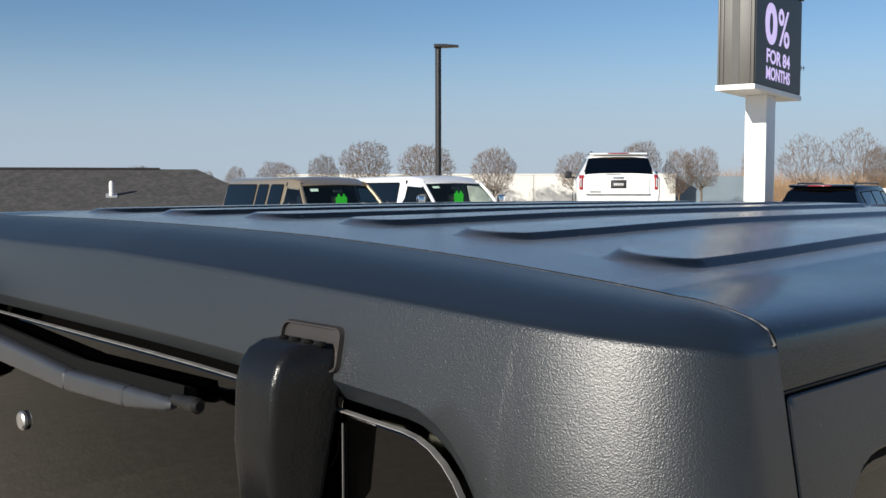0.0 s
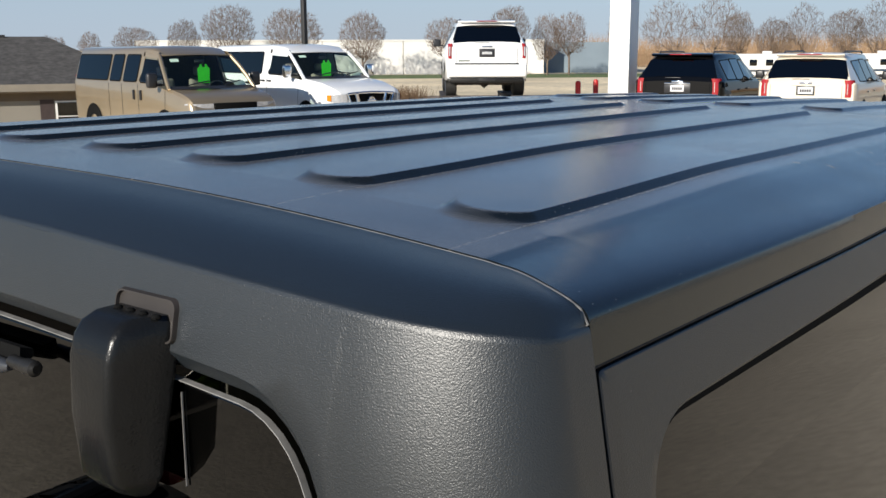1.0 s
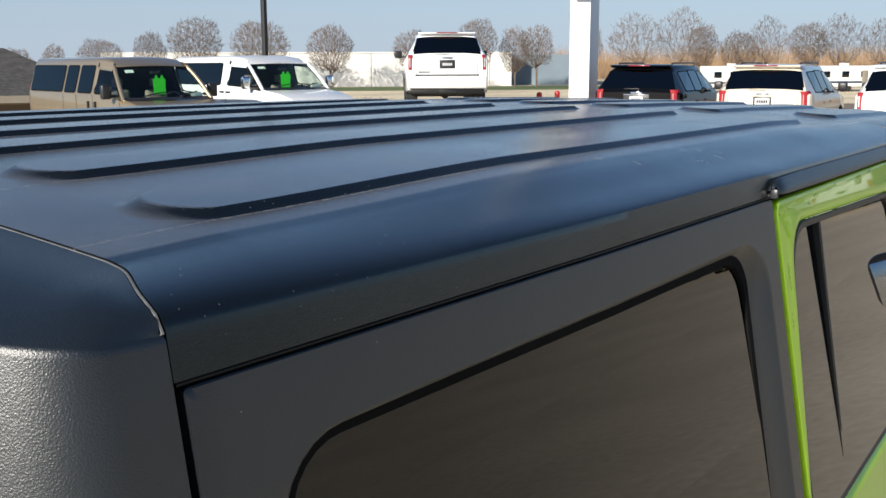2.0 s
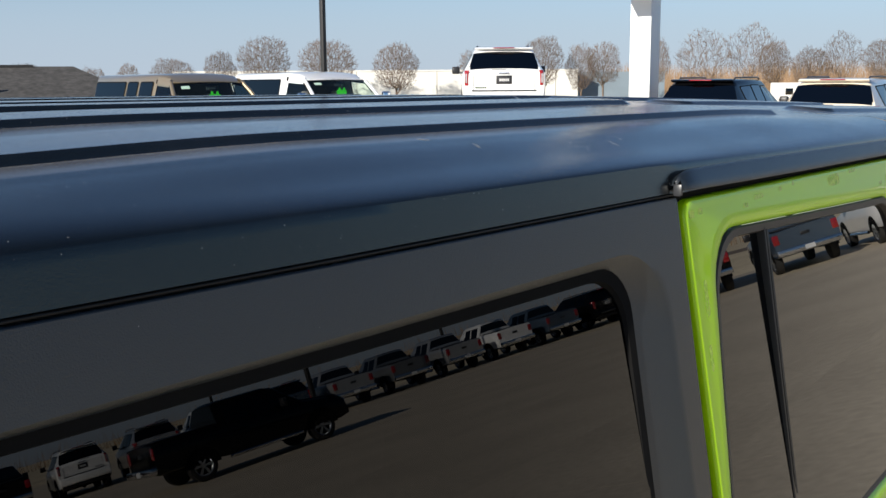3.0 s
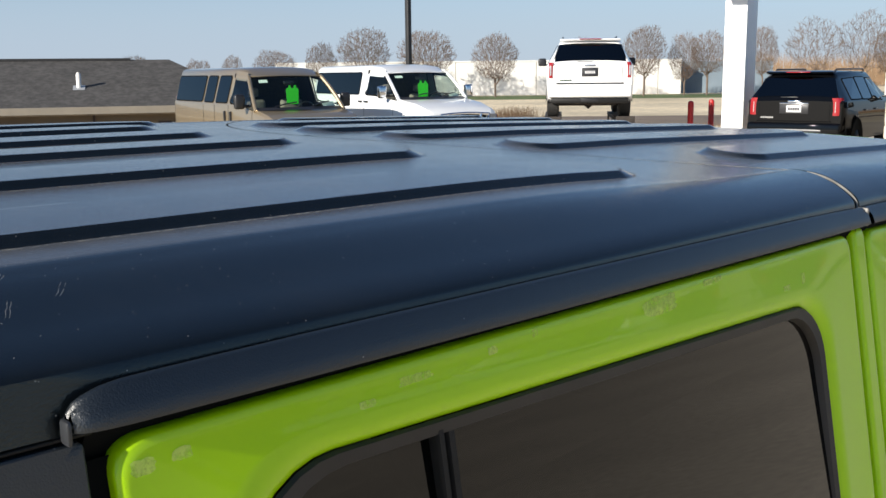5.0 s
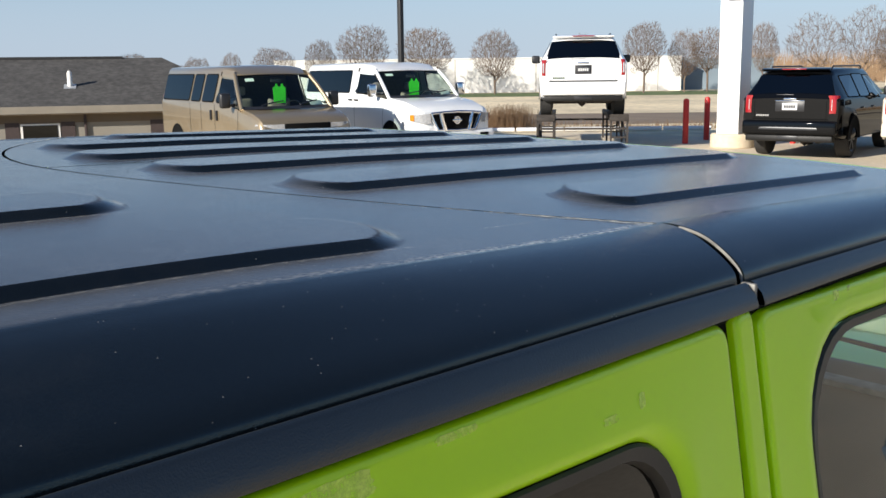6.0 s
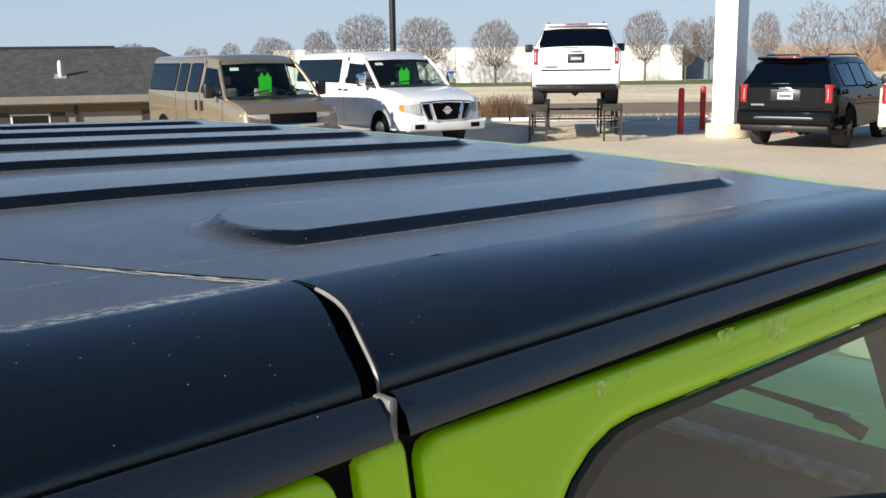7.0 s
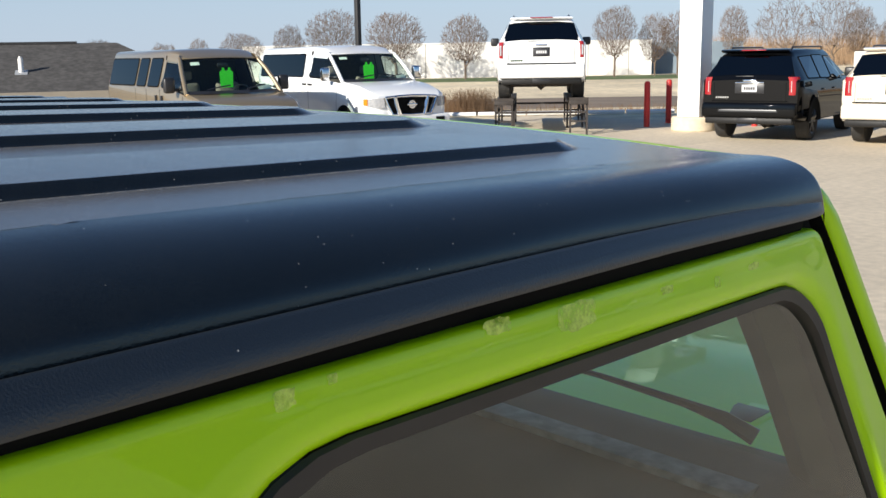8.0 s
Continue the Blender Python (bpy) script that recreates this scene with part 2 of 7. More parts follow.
def specks(m, scale, share, color):
    """Tiny pale specks and grit."""
    nt = m.node_tree
    b = nt.nodes["Principled BSDF"]
    tc = nt.nodes.new("ShaderNodeTexCoord")
    v = nt.nodes.new("ShaderNodeTexVoronoi")
    v.inputs["Scale"].default_value = scale
    nt.links.new(tc.outputs["Object"], v.inputs["Vector"])
    sep = nt.nodes.new("ShaderNodeSeparateColor")
    nt.links.new(v.outputs["Color"], sep.inputs[0])
    few = nt.nodes.new("ShaderNodeMath")
    few.operation = "LESS_THAN"
    nt.links.new(sep.outputs[0], few.inputs[0])
    few.inputs[1].default_value = share
    close = nt.nodes.new("ShaderNodeMath")
    close.operation = "LESS_THAN"
    nt.links.new(v.outputs["Distance"], close.inputs[0])
    close.inputs[1].default_value = 0.13
    both = nt.nodes.new("ShaderNodeMath")
    both.operation = "MULTIPLY"
    nt.links.new(few.outputs[0], both.inputs[0])
    nt.links.new(close.outputs[0], both.inputs[1])
    mix = nt.nodes.new("ShaderNodeMix")
    mix.data_type = "RGBA"
    old = b.inputs["Base Color"].links[0].from_socket
    nt.links.new(both.outputs[0], mix.inputs["Factor"])
    nt.links.new(old, mix.inputs["A"])
    mix.inputs["B"].default_value = (*color, 1)
    nt.links.new(mix.outputs["Result"], b.inputs["Base Color"])


M["roof"].node_tree.nodes["Principled BSDF"].inputs["IOR"].default_value = 1.52
for key, weight in (("roof", 0.05), ("top", 0.03)):
    sheen = M[key].node_tree.nodes["Principled BSDF"].inputs
    sheen["Sheen Weight"].default_value, sheen["Sheen Roughness"].default_value = weight, 0.25
    sheen["Specular Tint"].default_value = (0.93, 1.0, 0.97, 1) if key == "roof" else (1, 1, 1, 1)
    sheen["Sheen Tint"].default_value = (1.0, 0.94, 0.85, 1) if key == "roof" else (0.9, 1.0, 1.0, 1)


def dusty_sheen(m, edge, amount, color):
    """Dust and painted sky sheen on the flat of the roof, inside the crease at |x| = edge, in faint patches."""
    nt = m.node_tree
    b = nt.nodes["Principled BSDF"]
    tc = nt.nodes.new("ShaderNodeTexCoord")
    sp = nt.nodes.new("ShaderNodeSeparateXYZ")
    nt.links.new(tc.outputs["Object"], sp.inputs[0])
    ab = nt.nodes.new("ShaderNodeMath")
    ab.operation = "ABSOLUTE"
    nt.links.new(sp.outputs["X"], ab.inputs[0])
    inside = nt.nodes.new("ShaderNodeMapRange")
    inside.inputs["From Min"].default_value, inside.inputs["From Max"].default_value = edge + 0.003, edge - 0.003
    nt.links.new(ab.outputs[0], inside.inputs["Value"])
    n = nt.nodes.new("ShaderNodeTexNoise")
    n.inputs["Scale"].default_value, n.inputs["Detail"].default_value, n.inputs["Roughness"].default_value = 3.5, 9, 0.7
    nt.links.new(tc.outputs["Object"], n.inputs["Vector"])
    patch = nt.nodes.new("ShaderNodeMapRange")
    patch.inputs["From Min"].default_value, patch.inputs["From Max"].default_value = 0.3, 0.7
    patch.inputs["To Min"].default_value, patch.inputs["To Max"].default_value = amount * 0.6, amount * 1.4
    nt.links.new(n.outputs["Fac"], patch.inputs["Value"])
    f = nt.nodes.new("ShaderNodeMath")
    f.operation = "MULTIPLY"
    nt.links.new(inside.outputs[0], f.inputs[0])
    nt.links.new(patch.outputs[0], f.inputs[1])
    # the paler colour lies on the flats, not on the steep walls of the ribs
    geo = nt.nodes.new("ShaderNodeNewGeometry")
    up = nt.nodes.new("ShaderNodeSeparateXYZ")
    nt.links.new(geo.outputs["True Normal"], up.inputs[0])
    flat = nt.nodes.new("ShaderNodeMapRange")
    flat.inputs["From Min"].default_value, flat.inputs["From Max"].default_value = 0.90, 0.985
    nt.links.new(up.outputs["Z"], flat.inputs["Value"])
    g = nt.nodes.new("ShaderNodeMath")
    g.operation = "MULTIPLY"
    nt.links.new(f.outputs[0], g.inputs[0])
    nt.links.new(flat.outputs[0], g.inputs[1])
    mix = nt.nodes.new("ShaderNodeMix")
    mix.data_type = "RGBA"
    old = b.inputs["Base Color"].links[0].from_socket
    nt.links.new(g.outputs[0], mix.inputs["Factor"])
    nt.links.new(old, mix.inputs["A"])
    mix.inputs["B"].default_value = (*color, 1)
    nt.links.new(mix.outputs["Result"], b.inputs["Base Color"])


# lightens the flat's colour in place of low-angle sky glare, along with some dust
dusty_sheen(M["roof"], 0.583, 0.36, (0.23, 0.24, 0.26))
dust_lines(M["roof"], (0.581,), 0.0075, 1.35, 1.80, 1.0, (0.55, 0.51, 0.43), 1.857)
dust_lines(M["roof"], (0.5505, 0.3505, 0.1505), 0.0026, -0.5, 0.0, 0.6, (0.30, 0.27, 0.22), 1.62)
dust_lines(M["roof"], (0.5255, 0.3355, 0.1455), 0.0026, 1.68, 1.72, 0.6, (0.30, 0.27, 0.22))


def patchy(m, scale, low, high):
    """Lets what lies under a thin film show through in patches."""
    nt = m.node_tree
    b = nt.nodes["Principled BSDF"]
    tc = nt.nodes.new("ShaderNodeTexCoord")
    n = nt.nodes.new("ShaderNodeTexNoise")
    n.inputs["Scale"].default_value, n.inputs["Detail"].default_value, n.inputs["Roughness"].default_value = scale, 6, 0.7
    nt.links.new(tc.outputs["Object"], n.inputs["Vector"])
    mr = nt.nodes.new("ShaderNodeMapRange")
    mr.inputs["From Min"].default_value, mr.inputs["From Max"].default_value = 0.40, 0.60
    mr.inputs["To Min"].default_value, mr.inputs["To Max"].default_value = low, high
    nt.links.new(n.outputs["Fac"], mr.inputs["Value"])
    nt.links.new(mr.outputs[0], b.inputs["Alpha"])


# pale see-through colour that stands in for reflections in the green paint
M["glare_patch"] = material("painted_glare", (0.80, 0.95, 0.17), 0.5, var=0.12, scale=60)
patchy(M["glare_patch"], 110, 0.25, 0.80)
specks(M["roof"], 360, 0.045, (0.26, 0.25, 0.23))
specks(M["top"], 300, 0.006, (0.30, 0.29, 0.27))



def uneven_gloss(m, low, high, scales):
    """Roughness that varies in grain and in patches."""
    nt = m.node_tree
    b = nt.nodes["Principled BSDF"]
    tc = nt.nodes.new("ShaderNodeTexCoord")
    total = None
    for sc, weight in scales:
        n = nt.nodes.new("ShaderNodeTexNoise")
        n.inputs["Scale"].default_value, n.inputs["Detail"].default_value = sc, 3
        nt.links.new(tc.outputs["Object"], n.inputs["Vector"])
        mu = nt.nodes.new("ShaderNodeMath")
        mu.operation = "MULTIPLY_ADD"
        nt.links.new(n.outputs["Fac"], mu.inputs[0])
        mu.inputs[1].default_value = weight
        if total is None:
            mu.inputs[2].default_value = 0.0
        else:
            nt.links.new(total, mu.inputs[2])
        total = mu.outputs[0]
    mr = nt.nodes.new("ShaderNodeMapRange")
    mr.inputs["From Min"].default_value, mr.inputs["From Max"].default_value = 0.36, 0.64
    mr.inputs["To Min"].default_value, mr.inputs["To Max"].default_value = low, high
    nt.links.new(total, mr.inputs["Value"])
    nt.links.new(mr.outputs[0], b.inputs["Roughness"])


uneven_gloss(M["roof"], 0.13, 0.25, ((620, 0.65), (7, 0.35)))

# ---------------------------------------------------------------- mesh helpers


def thing(name, label, category, m=None, group="", kind=""):
    ob = tagged(new(name), label, category, group, kind)
    if m is not None:
        ob.matrix_basis = m
    return ob


def part(name, bm, mat, parent=None, label="", smooth=35):
    """One mesh object from a bmesh, under a thing or a part."""
    bmesh.ops.recalc_face_normals(bm, faces=bm.faces)
    me = bpy.data.meshes.new(name)
    bm.to_mesh(me)
    bm.free()
    me.materials.append(M[mat] if isinstance(mat, str) else mat)
    if smooth:
        me.polygons.foreach_set("use_smooth", [True] * len(me.polygons))
        me.set_sharp_from_angle(angle=radians(smooth))
    ob = new(name, me)
    if parent is not None:
        ob.parent = parent
    if label:
        ob["label"] = label
    return ob


def skin(bm, loops, closed=True, cap0=False, cap1=False):
    """Bridges rows of points, all of one length."""
    rows = [[bm.verts.new(p) for p in lp] for lp in loops]
    n = len(rows[0])
    for a, b in zip(rows, rows[1:]):
        for i in range(n if closed else n - 1):
            j = (i + 1) % n
            bm.faces.new((a[i], a[j], b[j], b[i]))
    if cap0:
        bm.faces.new(rows[0])
    if cap1:
        bm.faces.new(rows[-1])
    return bm


def box(bm, x0, x1, y0, y1, z0, z1, bevel=0.0, seg=2):
    """A block, with rounded edges where bevel is given."""
    vs = [bm.verts.new(p) for p in ((x0, y0, z0), (x1, y0, z0), (x1, y1, z0), (x0, y1, z0), (x0, y0, z1), (x1, y0, z1), (x1, y1, z1), (x0, y1, z1))]
    fs = [bm.faces.new([vs[i] for i in f]) for f in ((0, 3, 2, 1), (4, 5, 6, 7), (0, 1, 5, 4), (1, 2, 6, 5), (2, 3, 7, 6), (3, 0, 4, 7))]
    if bevel > 0:
        es = list({e for f in fs for e in f.edges})
        bmesh.ops.bevel(bm, geom=es, offset=bevel, segments=seg, affect="EDGES", profile=0.5)
    return bm


def tube(bm, pts, radii, n=8, cap=True):
    """A round bar along points."""
    pts = [Vector(p) for p in pts]
    rows = []
    for i, p in enumerate(pts):
        d = (pts[min(i + 1, len(pts) - 1)] - pts[max(i - 1, 0)]).normalized()
        u = d.orthogonal().normalized()
        v = d.cross(u)
        r = radii[i] if isinstance(radii, (list, tuple)) else radii
        rows.append((p, u, v, r))
    u0 = rows[0][1]
    loops = []
    for i, (p, u, v, r) in enumerate(rows):
        d = (pts[min(i + 1, len(pts) - 1)] - pts[max(i - 1, 0)]).normalized()
        u0 = (u0 - d * u0.dot(d)).normalized()
        v = d.cross(u0)
        loops.append([p + (u0 * math.cos(2 * math.pi * k / n) + v * math.sin(2 * math.pi * k / n)) * r for k in range(n)])
    return skin(bm, loops, True, cap, cap)


def lathe(bm, profile, axis="z", n=24, centre=(0, 0, 0)):
    """Turns a profile of (radius, height) about an axis."""
    loops = []
    for r, h in profile:
        lp = []
        for k in range(n):
            a = 2 * math.pi * k / n
            c, s = r * math.cos(a), r * math.sin(a)
            p = {"z": (c, s, h), "x": (h, c, s), "y": (s, h, c)}[axis]
            lp.append(Vector(p) + Vector(centre))
        loops.append(lp)
    return skin(bm, loops, True, True, True)


def inset(corners, d):
    """Moves the edges of a convex outline inwards by d (outwards where d is negative)."""
    n = len(corners)
    area = sum(corners[i][0] * corners[(i + 1) % n][1] - corners[(i + 1) % n][0] * corners[i][1] for i in range(n))
    sg = 1 if area > 0 else -1
    out = []
    for i in range(n):
        p0, p1, p2 = Vector(corners[i - 1]), Vector(corners[i]), Vector(corners[(i + 1) % n])
        a, b = (p1 - p0).normalized(), (p2 - p1).normalized()
        na, nb = Vector((-a.y, a.x)) * sg, Vector((-b.y, b.x)) * sg
        k = na + nb
        out.append(tuple(p1 + k * (d * 2 / max(k.dot(k), 0.2))))
    return out


def rounded(corners, radii, n=6, m=5):
    """A closed outline with rounded corners, and m points along each side."""
    c = [Vector(p) for p in corners]
    k = len(c)
    if not isinstance(radii, (list, tuple)):
        radii = [radii] * k
    ends = []
    for i in range(k):
        a, b = (c[i - 1] - c[i]).normalized(), (c[(i + 1) % k] - c[i]).normalized()
        r = min(radii[i], (c[i - 1] - c[i]).length * 0.49, (c[(i + 1) % k] - c[i]).length * 0.49)
        ends.append((c[i] + a * r, c[i], c[i] + b * r))
    out = []
    for i in range(k):
        s, p, e = ends[i]
        for j in range(n + 1):
            t = j / n
            # close to a circle's arc
            w = 0.75
            q = (s * (1 - t) ** 2 + p * (2 * w * t * (1 - t)) + e * t * t) / ((1 - t) ** 2 + 2 * w * t * (1 - t) + t * t)
            out.append(tuple(q))
        nx = ends[(i + 1) % k][0]
        for j in range(1, m + 1):
            out.append(tuple(e.lerp(nx, j / (m + 1))))
    return out


def lerp_table(v, xs, ys):
    return float(np.interp(v, xs, ys))


# ---------------------------------------------------------------- the green off-roader
LEAN = math.tan(radians(9.5))        # how far its sides lean in towards the top
GLEAN = math.tan(radians(11.0))       # and its side panes
ZS = 1.806                           # the line where roof and sides meet


def side_top(y):
    return lerp_table(y, [0, 0.5, 0.95, 1.86, 2.55], [0.702, 0.711, 0.711, 0.671, 0.655])


def S(y, z, off=0.0, sg=1):
    """A place on the body's side."""
    return (sg * (side_top(y) + (ZS - z) * LEAN + off), y, z)


def z_mid(y):
    return lerp_table(y, [-0.1, 0, 0.15, 0.6, 1.5, 1.9, 2.2, 2.4, 2.47, 2.505], [1.872, 1.884, 1.889, 1.889, 1.885, 1.877, 1.8675, 1.861, 1.859, 1.858])


def crown(x, y):
    """How far the roof falls from its middle to x."""
    return lerp_table(y, [1.5, 2.0, 2.5], [0.029, 0.025, 0.021]) * (x / 0.6) ** 2


def rail_top(y):
    return lerp_table(y, [0.9, 1.06, 1.3, 1.72, 1.85, 2.1, 2.25, 2.5], [1.8325, 1.8320, 1.8290, 1.8230, 1.8195, 1.8170, 1.8150, 1.8085])


def rail_bottom(y):
    return lerp_table(y, [0.9, 1.05, 1.3, 1.75, 2.1, 2.3, 2.5], [1.8140, 1.8110, 1.8070, 1.8015, 1.8010, 1.7988, 1.7935])


def y_seam(x):
    return 1.589 + 0.80 * min(abs(x), 0.587) ** 2 - 0.025 * smooth01((abs(x) - 0.592) / 0.085)


RIBS = [(0.10, 0.165, 1.50), (0.30, 0.155, 1.525), (0.50, 0.140, 1.635)]
FRONT_RIBS = [(0.095, 1.655, 2.47), (0.285, 1.700, 2.455), (0.475, 1.880, 2.435)]


def smooth01(t):
    t = min(max(t, 0.0), 1.0)
    return t * t * (3 - 2 * t)


def rib_height(x, y, ribs):
    """Raised ribs with rounded, ramped ends."""
    h = 0.0
    for rx, y0, y1 in ribs:
        hw = 0.0485
        dx = abs(abs(x) - rx)
        ya, yb = y0 + 0.045, y1 - 0.045
        end = max(ya - y, y - yb, 0.0)
        d = math.hypot(dx, end) - hw
        run = 0.0088 + 0.42 * min(end, 0.06)
        t = min(max(-d / run, 0.0), 1.0)
        h = max(h, 0.0066 * (0.7 * t + 0.3 * t * t * (3 - 2 * t)))
    return h


def seam_y(x):
    return 0.057 - 0.044 * smooth01((abs(x) - 0.585) / 0.115)


SHOULDER = 20                        # points round the roof's shoulder


def half_section(y, ribs, x_from, fine):
    """Half the roof's cross-section at y, from x_from out over the shoulder and down its flat side band."""
    pts = []
    xc = lerp_table(y, [1.0, 1.9, 2.5], [0.600, 0.588, 0.606])
    zm = z_mid(y)
    xs = np.linspace(x_from, xc, 24)[:-1]
    if fine:
        # closer together at the ribs' walls
        edges = [rx + sg * (0.045 + d) for rx, _, _ in ribs for sg in (1, -1) for d in (0.0065, 0.0035, 0.0020, 0.0005, -0.0010, -0.0025, -0.0040, -0.0054, -0.008, -0.014, -0.022)]
        xs = sorted(list(np.linspace(x_from, xc, 190)[:-1]) + [e for e in edges if x_from < e < 0.58])
    for x in xs:
        pts.append((x, zm - crown(x, y)))
    zc = zm - crown(xc, y)
    zs = ZS + 0.0047 if y < 0.93 else min(ZS + 0.003, rail_bottom(y) + 0.004)
    xe = side_top(y) + 0.012 * smooth01((y - 2.2) / 0.3)
    zb = lerp_table(y, [0.0, 0.9, 1.3, 1.85, 2.2, 2.5], [1.8395, 1.8385, 1.830, 1.822, 1.816, 1.806])
    zk = lerp_table(y, [0.0, 0.3, 0.9, 1.85, 2.2, 2.5], [1.8585, 1.8550, 1.8530, 1.8490, 1.8440, 1.8375])
    k1 = lerp_table(y, [0.0, 0.25, 0.6, 1.0, 1.85, 2.5], [0.88, 0.60, 0.30, 0.34, 0.50, 0.76])
    k2 = lerp_table(y, [0.0, 0.3, 0.6, 1.85, 2.5], [0.66, 0.52, 0.42, 0.50, 0.66])
    a, d = Vector((xc, zc)), Vector((xe + (ZS - zb) * LEAN, zb))
    corner = Vector((xe + (ZS - zk) * LEAN, zk))
    b, c = a.lerp(corner, k1), d.lerp(corner, k2)
    for k in range(SHOULDER):
        t = k / (SHOULDER - 1)
        p = a * (1 - t) ** 3 + b * (3 * t * (1 - t) ** 2) + c * (3 * t * t * (1 - t)) + d * t ** 3
        pts.append((p.x, p.y))
    for k in range(1, 5):
        z = zb + (zs - zb) * k / 4
        pts.append((xe + (ZS - z) * LEAN, z))
    return pts


def roof_rows(y0, y1, ribs, x_from, sides, dense, ends):
    """Rows of the roof from y0 to y1; ends: how far its last rows go on forwards and drop."""
    rows = []
    vs = [0.0]
    total = y1(0.5) - y0(0.5)
    while vs[-1] < 1:
        v = vs[-1]
        step = 0.003 if (v * total < dense or (1 - v) * total < dense) else 0.03
        vs.append(min(1.0, v + step / total))
    for e, v, on in [(0.014, 0.0, 0.0)] + [(0, v, 0.0) for v in vs] + [(e, 1.0, on) for on, e in ends]:
        row = []
        base = half_section(y0(0.5) + (y1(0.5) - y0(0.5)) * v, ribs, x_from, True)
        pts = [(x, z) for x, z in base]
        if sides == 0:
            pts = [(-x, z) for x, z in reversed(pts[1:])] + pts
        for x, z in pts:
            y = y0(x) + (y1(x) - y0(x)) * v
            zz = z
            if abs(x) < 0.585:
                zz = z_mid(y) - crown(x, y) + rib_height(x, y, ribs)
            row.append((x * (sides or 1), y + on, zz - e))
        rows.append(row)
    return rows


jeep = thing("off_road_vehicle", "lime green four-door off-road vehicle with a black hardtop, parked on concrete", "car")

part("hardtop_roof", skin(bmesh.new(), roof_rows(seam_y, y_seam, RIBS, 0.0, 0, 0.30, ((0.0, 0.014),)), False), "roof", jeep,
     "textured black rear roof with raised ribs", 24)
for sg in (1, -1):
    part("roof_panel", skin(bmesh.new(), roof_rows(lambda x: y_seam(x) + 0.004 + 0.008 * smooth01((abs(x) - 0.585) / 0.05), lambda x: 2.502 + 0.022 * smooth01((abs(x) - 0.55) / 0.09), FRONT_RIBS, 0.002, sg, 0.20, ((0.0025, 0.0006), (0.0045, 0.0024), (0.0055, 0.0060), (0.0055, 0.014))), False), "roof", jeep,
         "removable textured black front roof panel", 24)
    edge = [(sg * x, y_seam(x) + 0.0040 + 0.008 * smooth01((x - 0.585) / 0.05), z - 0.0010) for x, z in half_section(1.85, [], 0.0, False) if x > 0.595]
    part("panel_edge", tube(bmesh.new(), edge, 0.0013, 6), "edge_worn", jeep, "worn pale edge of the roof panel")
    part("seam_rubber", skin(bmesh.new(), [[(sg * x, y_seam(x) + d, z - 0.010) for x, z in half_section(1.85, [], 0.56, False)] for d in (-0.015, 0.030)], False), "gap", jeep)
# pale dirt gathered along the front seam and the crease beside it
rd = random.Random(8)
for sg in (1, -1):
    for k in range(80):
        x = rd.uniform(0.34, 0.586) if k % 2 else rd.uniform(0.48, 0.586)
        ln, wd = rd.uniform(0.004, 0.022) * (0.4 + x), rd.uniform(0.0002, 0.0011) * (0.25 + 1.3 * max(0, (x - 0.36) / 0.23))
        gap = rd.uniform(0.0004, 0.0035 + 0.010 * max(0, (x - 0.5) / 0.09))
        pts = []
        for j in range(6):
            xx = min(x + ln * (j / 5 - 0.5), 0.588)
            pts.append((xx, y_seam(xx) - gap - 0.0004 * rd.random()))
        loops = []
        for f in (0, 1):
            loops.append([(sg * a, b - f * wd * math.sin(math.pi * (j + 0.4) / 5.8), z_mid(b) - crown(a, b) + 0.0005) for j, (a, b) in enumerate(pts)])
        part("seam_dirt", skin(bmesh.new(), loops, False), "dirt", jeep, "", 0)
# short scratches in the shoulder of the roof
rs = random.Random(12)
for k in range(64):
    yc = rs.gauss(0.905, 0.035) if k < 34 else (rs.uniform(1.0, 1.45) if k < 50 else rs.uniform(1.5, 2.3))
    i0, ang, ln = rs.gauss(4.5, 1.3), rs.gauss(2.4, 0.35), rs.uniform(0.003, 0.011)
    pts = []
    for j in range(5):
        f = j / 4 - 0.5
        yy = yc + math.cos(ang + 0.2 * f) * ln * f
        arc = half_section(yy, [], 0.0, False)[-SHOULDER - 4:-4]
        at = min(max(max(i0 * 1.15, 1.0) + math.sin(ang + 0.2 * f) * ln * f / 0.006, 0), SHOULDER - 1.1)
        p, q = arc[int(at)], arc[int(at) + 1]
        g = at - int(at)
        pts.append((p[0] + (q[0] - p[0]) * g, yy, p[1] + (q[1] - p[1]) * g))
    part("scratch", tube(bmesh.new(), pts, [0.00006, 0.00014, 0.00019, 0.00012, 0.00005], 4), "edge_worn", jeep)
